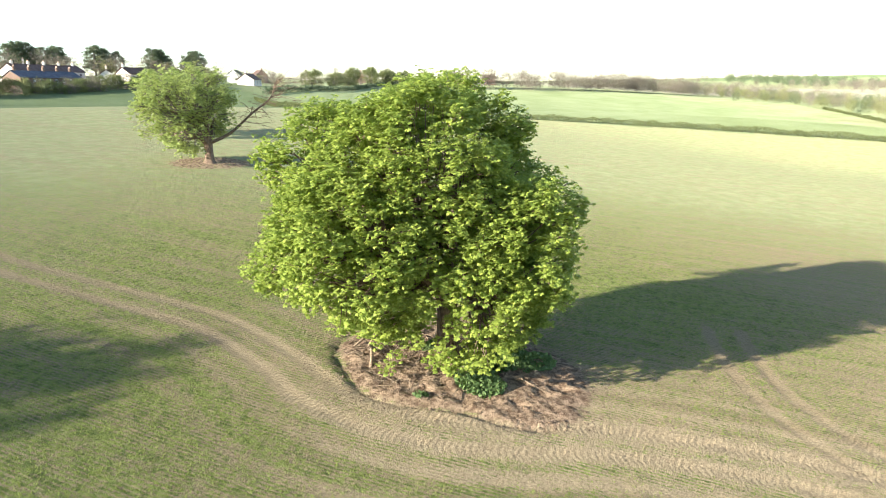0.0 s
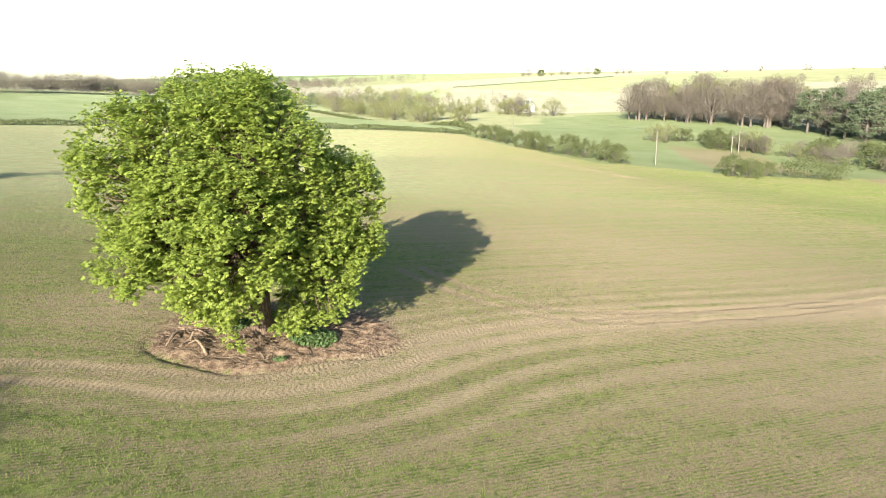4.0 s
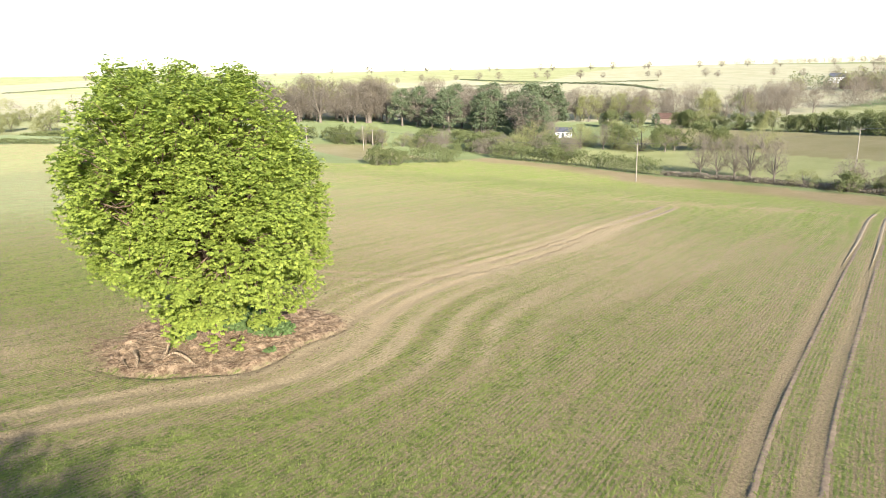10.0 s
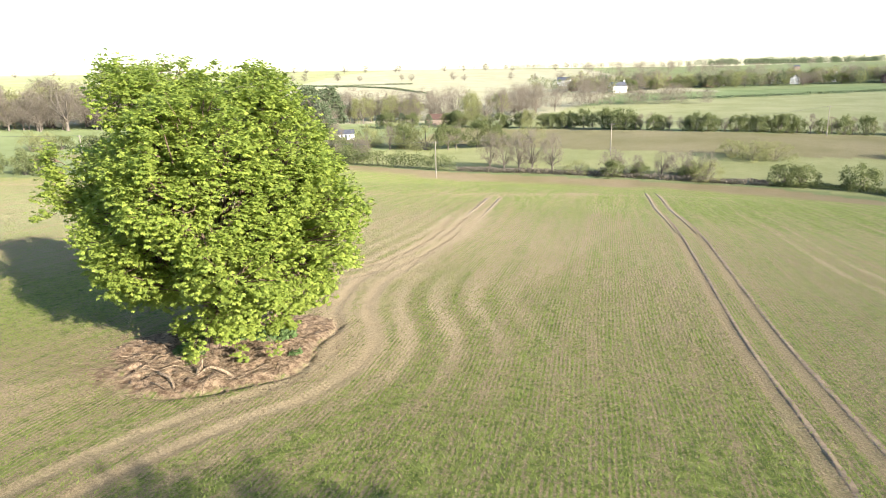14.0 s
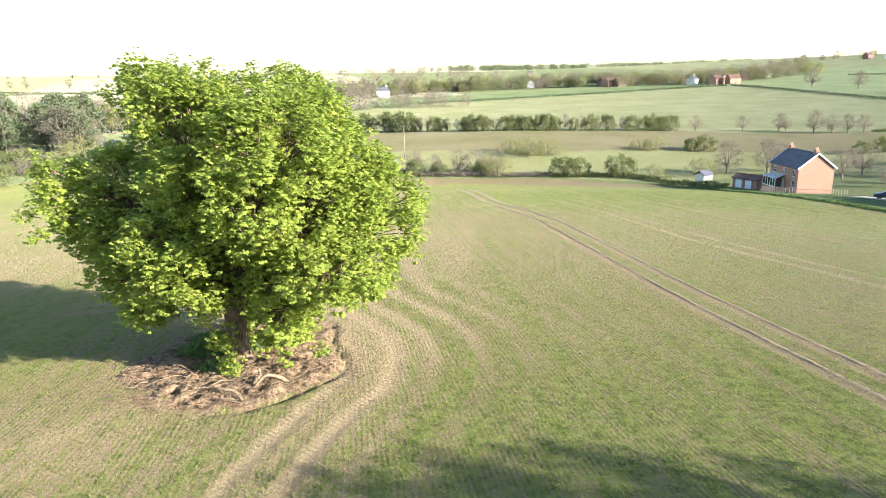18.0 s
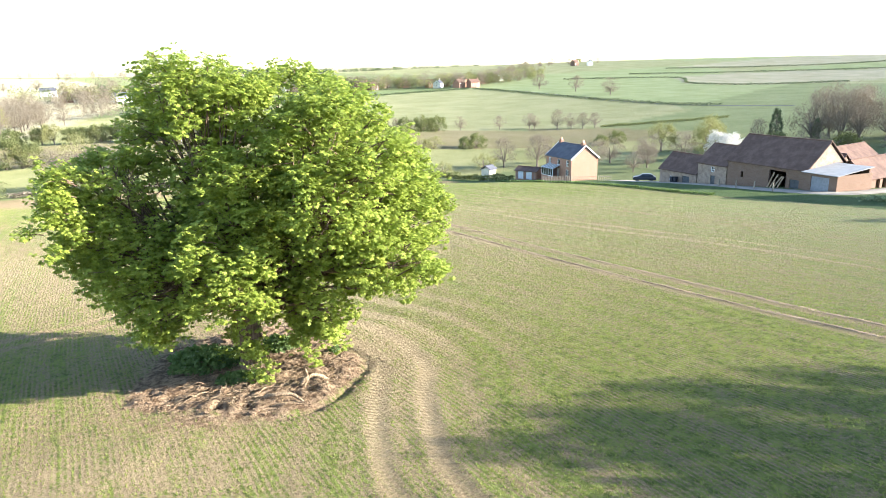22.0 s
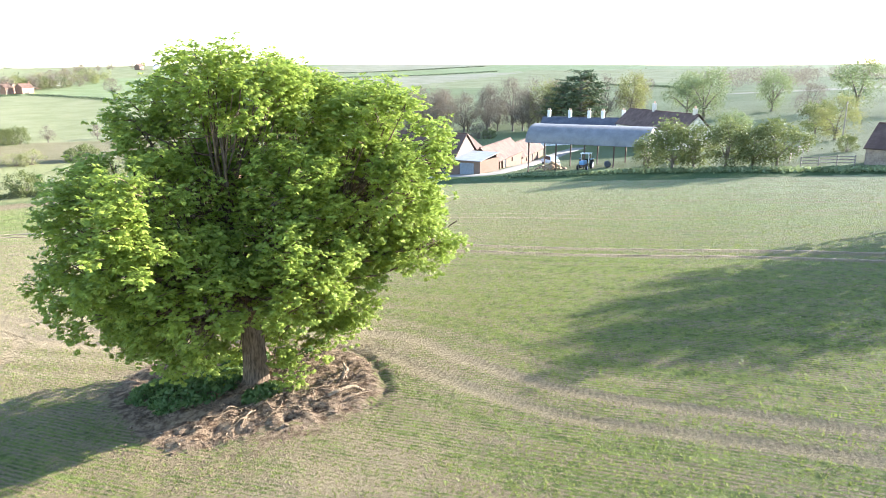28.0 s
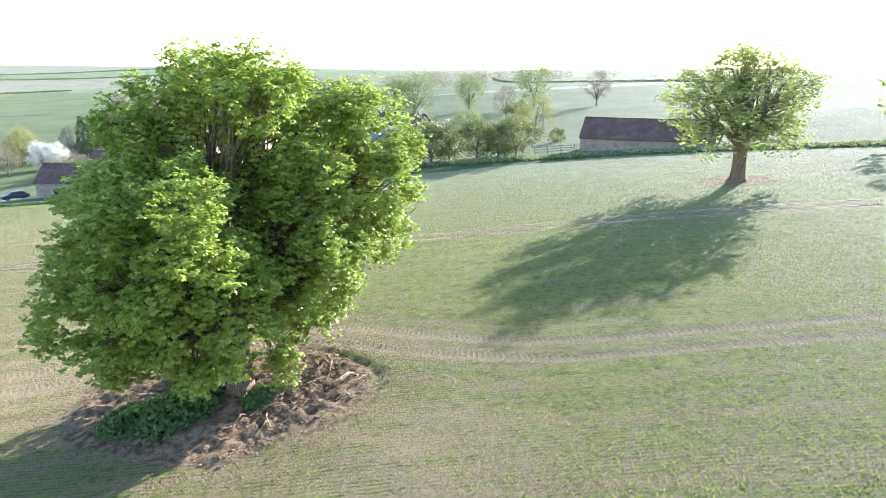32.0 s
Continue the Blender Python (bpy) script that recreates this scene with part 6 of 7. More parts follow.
def log_pile():
    rng = np.random.default_rng(14)
    ob = thing("log_pile", pose(80.2, 32.2, land_z(80.2, 32.2), 0, 0, -79.6), "heap of sawn logs under the open barn", "logs")
    n = 0
    for layer in range(5):
        for k in range(14 - layer * 3):
            x, y, z = (k - (13 - layer * 3) / 2) * 0.42 + rng.uniform(-0.15, 0.15), rng.uniform(-0.9, 0.9) * (1 - layer * 0.15), 0.12 + layer * 0.26
            a, b, ln, r = rng.uniform(-0.6, 0.6), rng.uniform(-0.25, 0.25), rng.uniform(0.4, 0.8), rng.uniform(0.1, 0.19)
            d = np.array([math.sin(a), math.cos(a), b]) * ln
            c = np.array([x, y, z])
            v, f = tube(np.stack([c - d, c - d * 0.98, c + d * 0.98, c + d]), (r * 0.1, r, r * 0.95, r * 0.1), 8)
            part("log", mesh_np("log", v, f), M_LOG, ob)
            n += 1


log_pile()


def wheel_parts(ob, x, y, r, w, hub):
    """A tyre with its rim, standing on z = 0."""
    th = np.linspace(0, 2 * np.pi, 19)[:-1]
    prof = ((0.6, -0.5), (0.92, -0.5), (1.0, -0.3), (1.0, 0.3), (0.92, 0.5), (0.6, 0.5))
    v = np.array([(x + a * r * math.cos(t), y + b * w, r + a * r * math.sin(t)) for t in th for a, b in prof])
    i = np.arange(18)[:, None] * 6 + np.arange(6)[None]
    j = ((np.arange(18)[:, None] + 1) % 18) * 6 + np.arange(6)[None]
    i2, j2 = np.arange(18)[:, None] * 6 + (np.arange(6)[None] + 1) % 6, ((np.arange(18)[:, None] + 1) % 18) * 6 + (np.arange(6)[None] + 1) % 6
    whl = part("wheel", smooth(mesh_np("wheel", v, np.stack([i, i2, j2, j], -1).reshape(-1, 4))), M_RUBBER, ob)
    bm = bmesh.new()
    bmesh.ops.create_cone(bm, cap_ends=True, segments=14, radius1=r * 0.6, radius2=r * 0.5, depth=w * 0.8, matrix=pose(x, y, r, 90))
    part("rim", bm, hub, whl)


def car(name, x, y, yaw, paint, label, tall=1.45):
    ob = thing(name, pose(x, y, land_z(x, y) + 0.06, 0, 0, yaw), label, "car")
    prof = [(-2.1, 0.35), (-2.15, 0.7), (-2.0, 0.92), (-1.75, 0.98), (-1.45, tall - 0.12), (-1.0, tall), (0.35, tall - 0.02), (1.05, 1.0), (1.95, 0.82), (2.12, 0.62), (2.1, 0.35)]
    bm = bmesh.new()
    cols = []
    for k, (yy, narrow) in enumerate(((-0.86, 0.93), (-0.8, 1.0), (0.8, 1.0), (0.86, 0.93))):
        cols.append([bm.verts.new((px * (0.985 if k in (0, 3) else 1), yy * (1.0 if pz < 1.0 else 0.82), pz if k in (1, 2) else 0.35 + (pz - 0.35) * 0.96)) for px, pz in prof])
    for a, b in zip(cols[:-1], cols[1:]):
        for q in range(len(prof)):
            r = (q + 1) % len(prof)
            bm.faces.new((a[q], a[r], b[r], b[q]))
    bm.faces.new(cols[0][::-1]), bm.faces.new(cols[-1])
    bmesh.ops.recalc_face_normals(bm, faces=bm.faces)
    part("body", bm, paint, ob)
    for s in (-1, 1):
        bm = bmesh.new()
        q = [bm.verts.new((px, s * yy, pz)) for px, yy, pz in ((-1.5, 0.865, 1.0), (0.9, 0.865, 1.0), (0.35, 0.72, tall - 0.1), (-1.2, 0.72, tall - 0.1))]
        q2 = [bm.verts.new(v.co + Vector((0, s * -0.02, 0))) for v in q]
        for k in range(4):
            bm.faces.new((q[k], q[(k + 1) % 4], q2[(k + 1) % 4], q2[k]))
        bm.faces.new(q), bm.faces.new(q2[::-1])
        part("side_window", bm, M_GLASS, ob)
        part("headlight", boxes(((2.0, s * 0.55 - 0.15, 0.58), (2.13, s * 0.55 + 0.15, 0.72)), bevel=0.02), M_GLASS, ob)
    for px in (-1.3, 1.3):
        for s in (-1, 1):
            wheel_parts(ob, px, s * 0.76, 0.32, 0.2, M_SHEET)
    for ob2 in ob.children:
        if ob2.name.startswith("wheel"):
            ob2.location.z -= 0.06
    return ob


car("parked_car", 71.6, 83.6, 150, M_CAR, "dark blue hatchback parked at the end of the track")
car("pickup", 93.5, 40.5, 60, M_CARWHITE, "white pickup parked on the farm track", 1.7)


def tractor(x, y, yaw):
    ob = thing("tractor", pose(x, y, land_z(x, y), 0, 0, yaw), "old blue tractor with white cab under the barn", "tractor")
    part("bonnet", boxes(((0.2, -0.38, 0.85), (1.9, 0.38, 1.45)), bevel=0.08), M_BLUE, ob)
    part("chassis", boxes(((-0.9, -0.28, 0.5), (1.8, 0.28, 0.85)), bevel=0.04), M_STEEL, ob)
    for px, py in ((-1.0, -0.6), (-1.0, 0.6), (0.2, -0.6), (0.2, 0.6)):
        part("cab_post", boxes(((px - 0.04, py - 0.04, 0.95), (px + 0.04, py + 0.04, 2.35))), M_WHITE, ob)
    part("cab_roof", boxes(((-1.15, -0.75, 2.35), (0.35, 0.75, 2.5)), bevel=0.05), M_WHITE, ob)
    for s in (-1, 1):
        part("cab_glass", boxes(((-0.95, s * 0.6 - 0.01, 1.35), (0.15, s * 0.6 + 0.01, 2.3))), M_GLASS, ob)
        part("mudguard", boxes(((-1.4, s * 0.8 - 0.2, 1.5), (-0.1, s * 0.8 + 0.2, 1.58)), bevel=0.03), M_BLUE, ob)
        wheel_parts(ob, -0.75, s * 0.85, 0.75, 0.4, M_WHITE)
        wheel_parts(ob, 1.35, s * 0.7, 0.42, 0.26, M_WHITE)
    part("seat", boxes(((-0.7, -0.25, 1.0), (-0.25, 0.25, 1.1)), ((-0.78, -0.25, 1.1), (-0.68, 0.25, 1.5)), bevel=0.03), M_RUBBER, ob)
    part("exhaust", mesh_np("exhaust", *tube(np.array([(0.9, 0.2, 1.4), (0.9, 0.2, 2.0), (0.9, 0.2, 2.3)]), (0.04, 0.04, 0.04), 6)), M_STEEL, ob)


tractor(79.4, 26.2, 190)
for q in ((80.9, 23.2, 0.9),):
    bale = thing("silage_bale", pose(q[0], q[1], land_z(q[0], q[1]), 0, 0, 30), "dark wrapped bale under the barn", "bale")
    v, f = tube(np.array([(-0.6, 0, 0.55), (-0.6, 0, 0.55), (-0.52, 0, 0.55), (0.52, 0, 0.55), (0.6, 0, 0.55), (0.6, 0, 0.55)]), (0.01, 0.46, 0.55, 0.55, 0.46, 0.01), 16)
    part("bale", smooth(mesh_np("bale", v * q[2], f)), M_DARKWOOD, bale)

def wheelie_bin(x, y, yaw):
    ob = thing("wheelie_bin", pose(x, y, land_z(x, y) + 0.02, 0, 0, yaw), "dark blue wheelie bin in front of the low barn", "bin", "bins by the barn")
    bm = bmesh.new()
    v = [[bm.verts.new((sx * w, sy * d, z)) for sx, sy in ((-1, -1), (1, -1), (1, 1), (-1, 1))] for w, d, z in ((0.22, 0.25, 0.06), (0.28, 0.34, 0.95), (0.3, 0.36, 0.98))]
    for a, b in zip(v[:-1], v[1:]):
        for k in range(4):
            bm.faces.new((a[k], a[(k + 1) % 4], b[(k + 1) % 4], b[k]))
    bm.faces.new(v[0][::-1]), bm.faces.new(v[-1])
    part("body", bm, M_CAR, ob)
    part("lid", boxes(((-0.31, -0.38, 0.985), (0.31, 0.36, 1.05)), bevel=0.02), M_CAR, ob)
    for s in (-1, 1):
        wheel_parts(ob, s * 0.24, 0.26, 0.1, 0.05, M_SHEET)


for q in ((72.2, 75.5), (72.3, 74.75)):
    wheelie_bin(*q, FACE)
out_x, out_y = math.sin(radians(FACE)), -math.cos(radians(FACE))
for k, (along, lean) in enumerate(((8.4, 24), (8.9, 31), (9.5, 36), (10.2, 28))):
    bx, by = 74.62 + ax * along + out_x * 0.5, 64.15 + ay * along + out_y * 0.5
    plank = thing("leaning_plank", pose(bx, by, land_z(bx, by), 0, 0, FACE) @ pose(0, 0, 0, 0, lean, 0), "weathered plank leaning in the barn doorway", "plank", "planks in the barn doorway")
    part("board", boxes(((-0.11, -0.03, 0.0), (0.11, 0.03, 2.7 - 0.2 * k)), bevel=0.01), M_LOG, plank)

# the farmhouse beyond the yard
building("farmhouse", "long farmhouse with slate roof and many white chimneys", "house", 143.5, 59.5, -76, 22.0, 7.0, 5.0, 7.6, M_RENDER, M_SLATE,
         {"front": [(2.5 + 4.2 * k, 3.2, 1.0, 1.2, "window") for k in range(5)] + [(2.5 + 4.2 * k, 0.9, 1.0, 1.4, "window") for k in range(5)]},
         ((-9.5, 0, 2.2), (-4.0, 0, 2.2), (1.0, 0, 2.2), (4.5, 0, 2.2), (9.6, 0, 2.4)), z=-6.6, t=0.4)
building("farmhouse_wing", "farmhouse wing with dark tiled roof and pale gable", "house", 134.2, 36.0, -126, 27.0, 7.0, 5.0, 8.3, M_CREAM, M_DARKTILE,
         {"right": [(2.2, 3.4, 0.9, 1.2, "window"), (4.2, 0.9, 1.0, 1.4, "window")], "front": [(4 + 4.5 * k, 3.3, 1.0, 1.2, "window") for k in range(5)] + [(4 + 4.5 * k, 0.9, 1.0, 1.3, "window") for k in range(5)]},
         ((12.2, 0, 1.6), (-3, 0, 2.0)), z=-4.6, t=0.4)
building("long_shed", "long low grey shed on the field edge", "shed", 78.6, -20.3, -102, 18.0, 6.5, 2.5, 5.0, M_STONE, M_DARKTILE, {}, z=1.2)


def fence(line, step, rails, label):
    """Posts with rails between them."""
    p = spline(line, 8)
    s = np.concatenate([[0], np.cumsum(np.linalg.norm(np.diff(p, axis=0), axis=1))])
    ob = thing("wooden_fence", Matrix.Identity(4), label, "fence", "farm fences")
    last = None
    for d in np.arange(0, s[-1], step):
        x, y = float(np.interp(d, s, p[:, 0])), float(np.interp(d, s, p[:, 1]))
        z = land_z(x, y)
        part("post", boxes(((x - 0.07, y - 0.07, z - 0.3), (x + 0.07, y + 0.07, z + 1.25))), M_TIMBER, ob)
        if last:
            for h in rails:
                v, f = tube(np.array([(*last[:2], last[2] + h), ((last[0] + x) / 2, (last[1] + y) / 2, (last[2] + z) / 2 + h - 0.02), (x, y, z + h)]), (0.05, 0.05, 0.05), 4)
                part("rail", mesh_np("rail", v, f), M_TIMBER, ob)
        last = (x, y, z)


fence([(75.5, -4.5), (76.5, -8), (76, -11)], 1.9, (0.4, 0.75, 1.1), "weathered post and rail fence by the paddock")
fence([(79, -2.5), (88, -1.0), (97, -1.5)], 2.4, (0.6, 1.1), "weathered post and rail fence by the paddock")
fence([(70, 60), (70.5, 52), (70.6, 47)], 3.6, (), "row of short timber posts along the track")
fence([(-135, 240), (-122, 246), (-100, 255), (-85, 258)], 3.0, (0.5, 1.0), "white-grey rail fence by the lodge")


def pole(x, y, h, label="weathered timber electricity pole at the field edge"):
    z = land_z(x, y)
    ob = thing("electricity_pole", pose(x, y, z), label, "pole", "electricity poles")
    part("shaft", smooth(mesh_np("shaft", *tube(np.array([(0, 0, -0.5), (0, 0, h * 0.5), (0, 0, h)]), (0.15, 0.13, 0.1), 8))), M_TIMBER, ob)
    part("cross_arm", boxes(((-0.8, -0.06, h - 0.5), (0.8, 0.06, h - 0.38))), M_TIMBER, ob)
    for k in (-0.7, 0.0, 0.7):
        part("insulator", mesh_np("insulator", *tube(np.array([(k, 0, h - 0.38), (k, 0, h - 0.3), (k, 0, h - 0.18)]), (0.03, 0.06, 0.03), 6)), M_DARKWOOD, ob)
    return np.array([x, y, z + h - 0.2])


POLES = [pole(-190, 60, 8.5), pole(-116.3, 76.4, 8.5), pole(-106.3, 89.4, 8.6), pole(-52.4, 124.5, 9.0), pole(-18.3, 162.5, 9.0), pole(35, 209, 9.0)]
pole(120.4, -1.9, 7.0, "timber electricity pole in the paddock")
pole(-150, 118, 8.0)
for a, b in zip(POLES[:-1], POLES[1:]):
    u = np.linspace(0, 1, 12)[:, None]
    for side in (-0.6, 0.6):
        line = a + (b - a) * u - np.array([0, 0, 1.2]) * 4 * u * (1 - u) + np.array([side, 0, 0])
        tagged(part("overhead_wire", mesh_np("overhead_wire", *tube(line, np.full(12, 0.012), 3)), M_DARKWOOD), "thin sagging overhead wire between poles", "wire", "overhead wires")

# ---- houses further off ----
HOUSE = {}


def cottage(kind, x, y, yaw, label):
    """A village house; later ones of the same kind share its meshes."""
    wall, roof, length, width, eave, ridge = {"red": (M_BRICK, M_PANTILE, 10.0, 7.0, 4.8, 7.6), "white": (M_RENDER, M_SLATE, 11.0, 7.0, 4.6, 7.2), "bungalow": (M_CREAM, M_PANTILE, 12.0, 7.5, 2.6, 5.2),
                                              "brown": (M_OLDBRICK, M_DARKTILE, 9.5, 7.0, 4.8, 7.6)}[kind]
    m = pose(x, y, land_z(x, y) - 0.2, 0, 0, yaw)
    if kind not in HOUSE:
        up = [(2.0, 2.9, 1.1, 1.2, "window"), (length - 2.0, 2.9, 1.1, 1.2, "window")] if eave > 4 else []
        holes = {s: [(2.0, 0.8, 1.3, 1.3, "window"), (length - 2.0, 0.8, 1.3, 1.3, "window"), (length / 2, 0.05, 1.0, 2.05, "door")] + up for s in ("front", "back")}
        HOUSE[kind] = building("village_house", label, "house", x, y, yaw, length, width, eave, ridge, wall, roof, holes, ((length / 2 - 0.6, 0, 1.6),), z=m.translation.z, group="village houses")
        return HOUSE[kind]
    return tagged(copy_thing(HOUSE[kind], m), label)


TXT = {"red": "red brick village house with pantile roof", "white": "white rendered village house with slate roof", "bungalow": "low cream bungalow with red roof", "brown": "brown brick village house with dark roof"}
VILLAGE = [("red", 12, 600, 20), ("brown", 40, 612, 70), ("red", 66, 628, 10), ("red", 96, 580, 35), ("brown", 104, 577, 35), ("red", 140, 600, 80), ("red", 160, 583, 15), ("red", 178, 556, 40), ("red", 184, 566, 120),
           ("red", 190, 552, 20), ("brown", 232, 625, 60), ("red", -20, 590, 30), ("brown", -48, 545, 75), ("white", 250, 640, 20), ("brown", 425, 830, 30), ("white", 440, 815, 70), ("red", 120, 608, 50), ("red", -70, 530, 110)]
VILLAGE += [("white", -395, 118, 30), ("bungalow", -388, 112, 110), ("bungalow", -176, -236, 35), ("bungalow", -112, -238, 60), ("bungalow", -128, -248, 20), ("bungalow", -150, -254, 70), ("bungalow", -170, -258, 30), ("bungalow", -68, -262, 65), ("bungalow", -96, -268, 65),
            ("bungalow", -300, -330, 40), ("red", -345, -325, 50), ("bungalow", -372, -318, 30), ("red", -250, -320, 70), ("white", -225, -310, 40), ("brown", -420, -290, 80), ("red", -440, -275, 120), ("white", -84, 470, 40), ("white", -150, 560, 10)]
place = np.random.default_rng(303)
street = spline([(-112, 480), (-60, 545), (0, 590), (60, 622), (110, 606), (180, 592), (240, 628)], 10)
for k in place.integers(0, len(street), 24):
    x, y = street[k] + place.uniform(-24, 24, 2)
    VILLAGE.append((("red", "brown", "red", "white", "bungalow")[int(place.integers(0, 5))], float(x), float(y), float(place.uniform(0, 180))))
for kind, x, y, yaw in VILLAGE:
    cottage(kind, x, y, yaw, TXT[kind])
building("brick_terrace", "terrace of brick houses with dark roof and chimneys", "house", -84, -226, 24, 27.0, 7.0, 4.2, 6.3, M_OLDBRICK, M_SLATE,
         {"back": [(2.2 + 3.2 * k, 2.7, 1.1, 1.1, "window") for k in range(8)] + [(2.2 + 3.2 * k, 0.8, 1.2, 1.2, "window") for k in range(8)]},
         tuple((-12 + 6 * k, 0, 1.7) for k in range(5)))
building("brick_terrace", "further terrace of houses with brown tiled roof", "house", -92, -243, 24, 32.0, 7.0, 4.4, 6.6, M_CREAM, M_DARKTILE,
         {"back": [(2.4 + 3.4 * k, 2.8, 1.1, 1.1, "window") for k in range(9)]}, tuple((-14 + 7 * k, 0, 1.4) for k in range(5)))
building("lodge", "white painted lodge among the pines", "house", -128, 196, 30, 6.0, 4.0, 2.3, 3.6, M_RENDER, M_SLATE, {"front": [(1.4, 0.9, 0.9, 1.0, "window"), (4.4, 0.9, 0.9, 1.0, "window"), (2.9, 0.02, 0.9, 1.9, "door")]})
building("stone_barn", "low pale stone barn beyond the lodge", "barn", -118, 262, 12, 16.0, 6.0, 2.8, 4.8, M_STONE, M_PANTILE, {})
building("church_tower", "small pale stone church tower above the village trees", "church", 30, 690, 10, 4.6, 4.6, 10.5, 11.6, M_STONE, M_SLATE, {})
# hedges and trees that draw the far fields
row_of(["bare_tree", "leafy_tree"], [(-1460, 380), (-1420, 470), (-1330, 600)], 22, (10, 17), 1.3, 12, "trees on the skyline")
row_of(["bare_tree"], [(-1000, 500), (-800, 720), (-500, 900), (-250, 960)], 40, (6, 12), 1.3, 20, "trees on the skyline")
row_of(["bare_tree"], [(-700, 330), (-520, 560), (-330, 640), (-120, 690)], 30, (6, 10), 1.3, 10, "trees on the skyline")
row_of(["leafy_tree", "bare_tree"], [(-380, -300), (-300, -285), (-240, -262)], 9, (8, 12), 1.2, 8, "village trees")
for cx, cy, count in ((-102, -287, 4), (-112, -283, 3), (-130, -274, 4), (-148, -264, 3), (-160, -256, 3)):
    for k in range(count):
        plant("pine_tree", cx + 3.6 * (k - count / 2) * 0.9 + plant_rng.uniform(-1, 1), cy + 3.6 * (k - count / 2) * 0.4 + plant_rng.uniform(-2, 2), plant_rng.uniform(10.5, 13.5), 1.25, "tall pines behind the terrace", "tall dark pine above the village roofs")
row_of(["bare_tree", "bare_bush", "leafy_tree", "hawthorn_bush", "budding_tree"], [(-44, -206), (-62, -214), (-84, -216), (-108, -220), (-140, -228)], 3.4, (3.0, 5.6), 1.2, 2.5, "village gardens")
row_of(["bare_tree", "leafy_tree"], [(-30, -190), (-60, -215), (-110, -222), (-150, -222)], 13, (4.5, 7), 1.2, 4, "village trees")
row_of(["leafy_tree", "bare_tree", "budding_tree"], [(-110, 470), (-60, 545), (0, 585), (60, 620), (110, 600), (180, 590), (240, 625)], 7.5, (7, 12), 1.3, 14, "village trees in the valley")
row_of(["leafy_tree", "bare_tree"], [(-100, 455), (-45, 528), (15, 560), (70, 590)], 8.5, (6, 9), 1.4, 8, "village trees in the valley")
row_of(["bare_tree", "bare_tree", "budding_tree"], [(240, 640), (320, 790), (400, 860), (480, 850)], 15, (6, 10), 1.4, 10, "trees on the skyline")
row_of(["bare_tree"], [(219, 494), (227, 414), (228, 353)], 45, (9, 12), 1.3, 3, "single field trees")
for j, line in enumerate(([(181, 527), (195, 404), (214, 285), (225, 262)], [(-47, 403), (58, 462), (178, 527)], [(300, 600), (385, 540), (350, 466), (366, 412), (440, 395)],
                          [(385, 620), (470, 560), (590, 495), (700, 470)], [(460, 668), (590, 585), (800, 560)], [(-210, 420), (-330, 500), (-560, 560)], [(-120, 690), (-60, 560), (-90, 450)],
                          [(-560, 290), (-480, 420), (-300, 560)], [(-900, 150), (-1000, 420)], [(260, -70), (420, -40), (560, 60), (700, 100)], [(300, 90), (450, 160), (600, 330)])):
    hedge(line, 1.5, 1.6, 8, M_PINE, "low hedge dividing far fields", 40 + j, 0.8)


def far_wood(line, h, wide, n, leaf, label, seed):
    """A distant wood: many separate crowns of small leaf sprays, none of which could be counted."""
    rng = np.random.default_rng(seed)
    p = spline(line, 10)
    k = rng.integers(0, len(p), n)
    c = p[k] + rng.normal(0, wide, (n, 2))
    z = height(c[:, 0], c[:, 1])
    hh = h * rng.uniform(0.7, 1.15, n)
    pts = []
    for (x, y), z0, q in zip(c, z, hh):
        o = rng.standard_normal((200, 3))
        o /= np.linalg.norm(o, axis=1)[:, None]
        pts.append(np.array([x, y, z0 + q * 0.55]) + o * np.array([q * 0.42, q * 0.42, q * 0.5]) * rng.uniform(0.5, 1.05, (200, 1)))
    v, f = sprays(np.vstack(pts), h * (0.2 if leaf is M_BUD else 0.1), rng, 0.07 if leaf is M_BUD else 0.5, 0.5)
    tagged(part("far_wood", mesh_np("far_wood", v, f), leaf), label, "wood", "far woods", "stuff")


for leaf, count, tall, seed in ((M_BUD, 130, 14, 95), (M_HEDGE, 60, 11, 96), (M_WILLOW, 70, 12, 97), (M_PINE, 40, 12, 98)):
    far_wood([(-125, 462), (-62, 528), (-5, 566), (60, 600), (110, 590), (180, 578), (240, 612), (300, 690)], tall, 13, count, leaf, "garden trees between the village houses", seed)
far_wood([(-150, 2050), (250, 2150), (700, 2000)], 20, 40, 420, M_PINE, "dark wood along the far skyline", 81)
far_wood([(-600, 1500), (-300, 1250), (-120, 900), (-60, 720)], 12, 60, 200, M_BUD, "leafless woods in the far valley", 82)
for leaf, count, tall, seed in ((M_WILLOW, 22, 4.5, 101), (M_HEDGE, 12, 3.6, 102), (M_BUD, 12, 5.0, 103)):
    far_wood([(-60, -206), (-74, -217), (-86, -217), (-100, -219), (-125, -224), (-150, -232)], tall, 3.0, count, leaf, "garden shrubs in front of the terrace", seed)
for leaf, count, tall, seed in ((M_BUD, 60, 9, 104), (M_WILLOW, 20, 7, 105)):
    far_wood([(-80, -278), (-110, -268), (-140, -262), (-175, -246), (-230, -268), (-300, -300)], tall, 6.0, count, leaf, "garden trees behind the terrace", seed)
for leaf, count, tall, seed in ((M_BUD, 150, 12, 106), (M_WILLOW, 110, 9, 107), (M_HEDGE, 70, 8, 108), (M_PINE, 50, 10, 109)):
    far_wood([(-640, -215), (-640, -150), (-600, -95), (-560, -45), (-520, 0), (-480, 40)], tall, 32.0, count, leaf, "mixed trees in the western valley", seed)
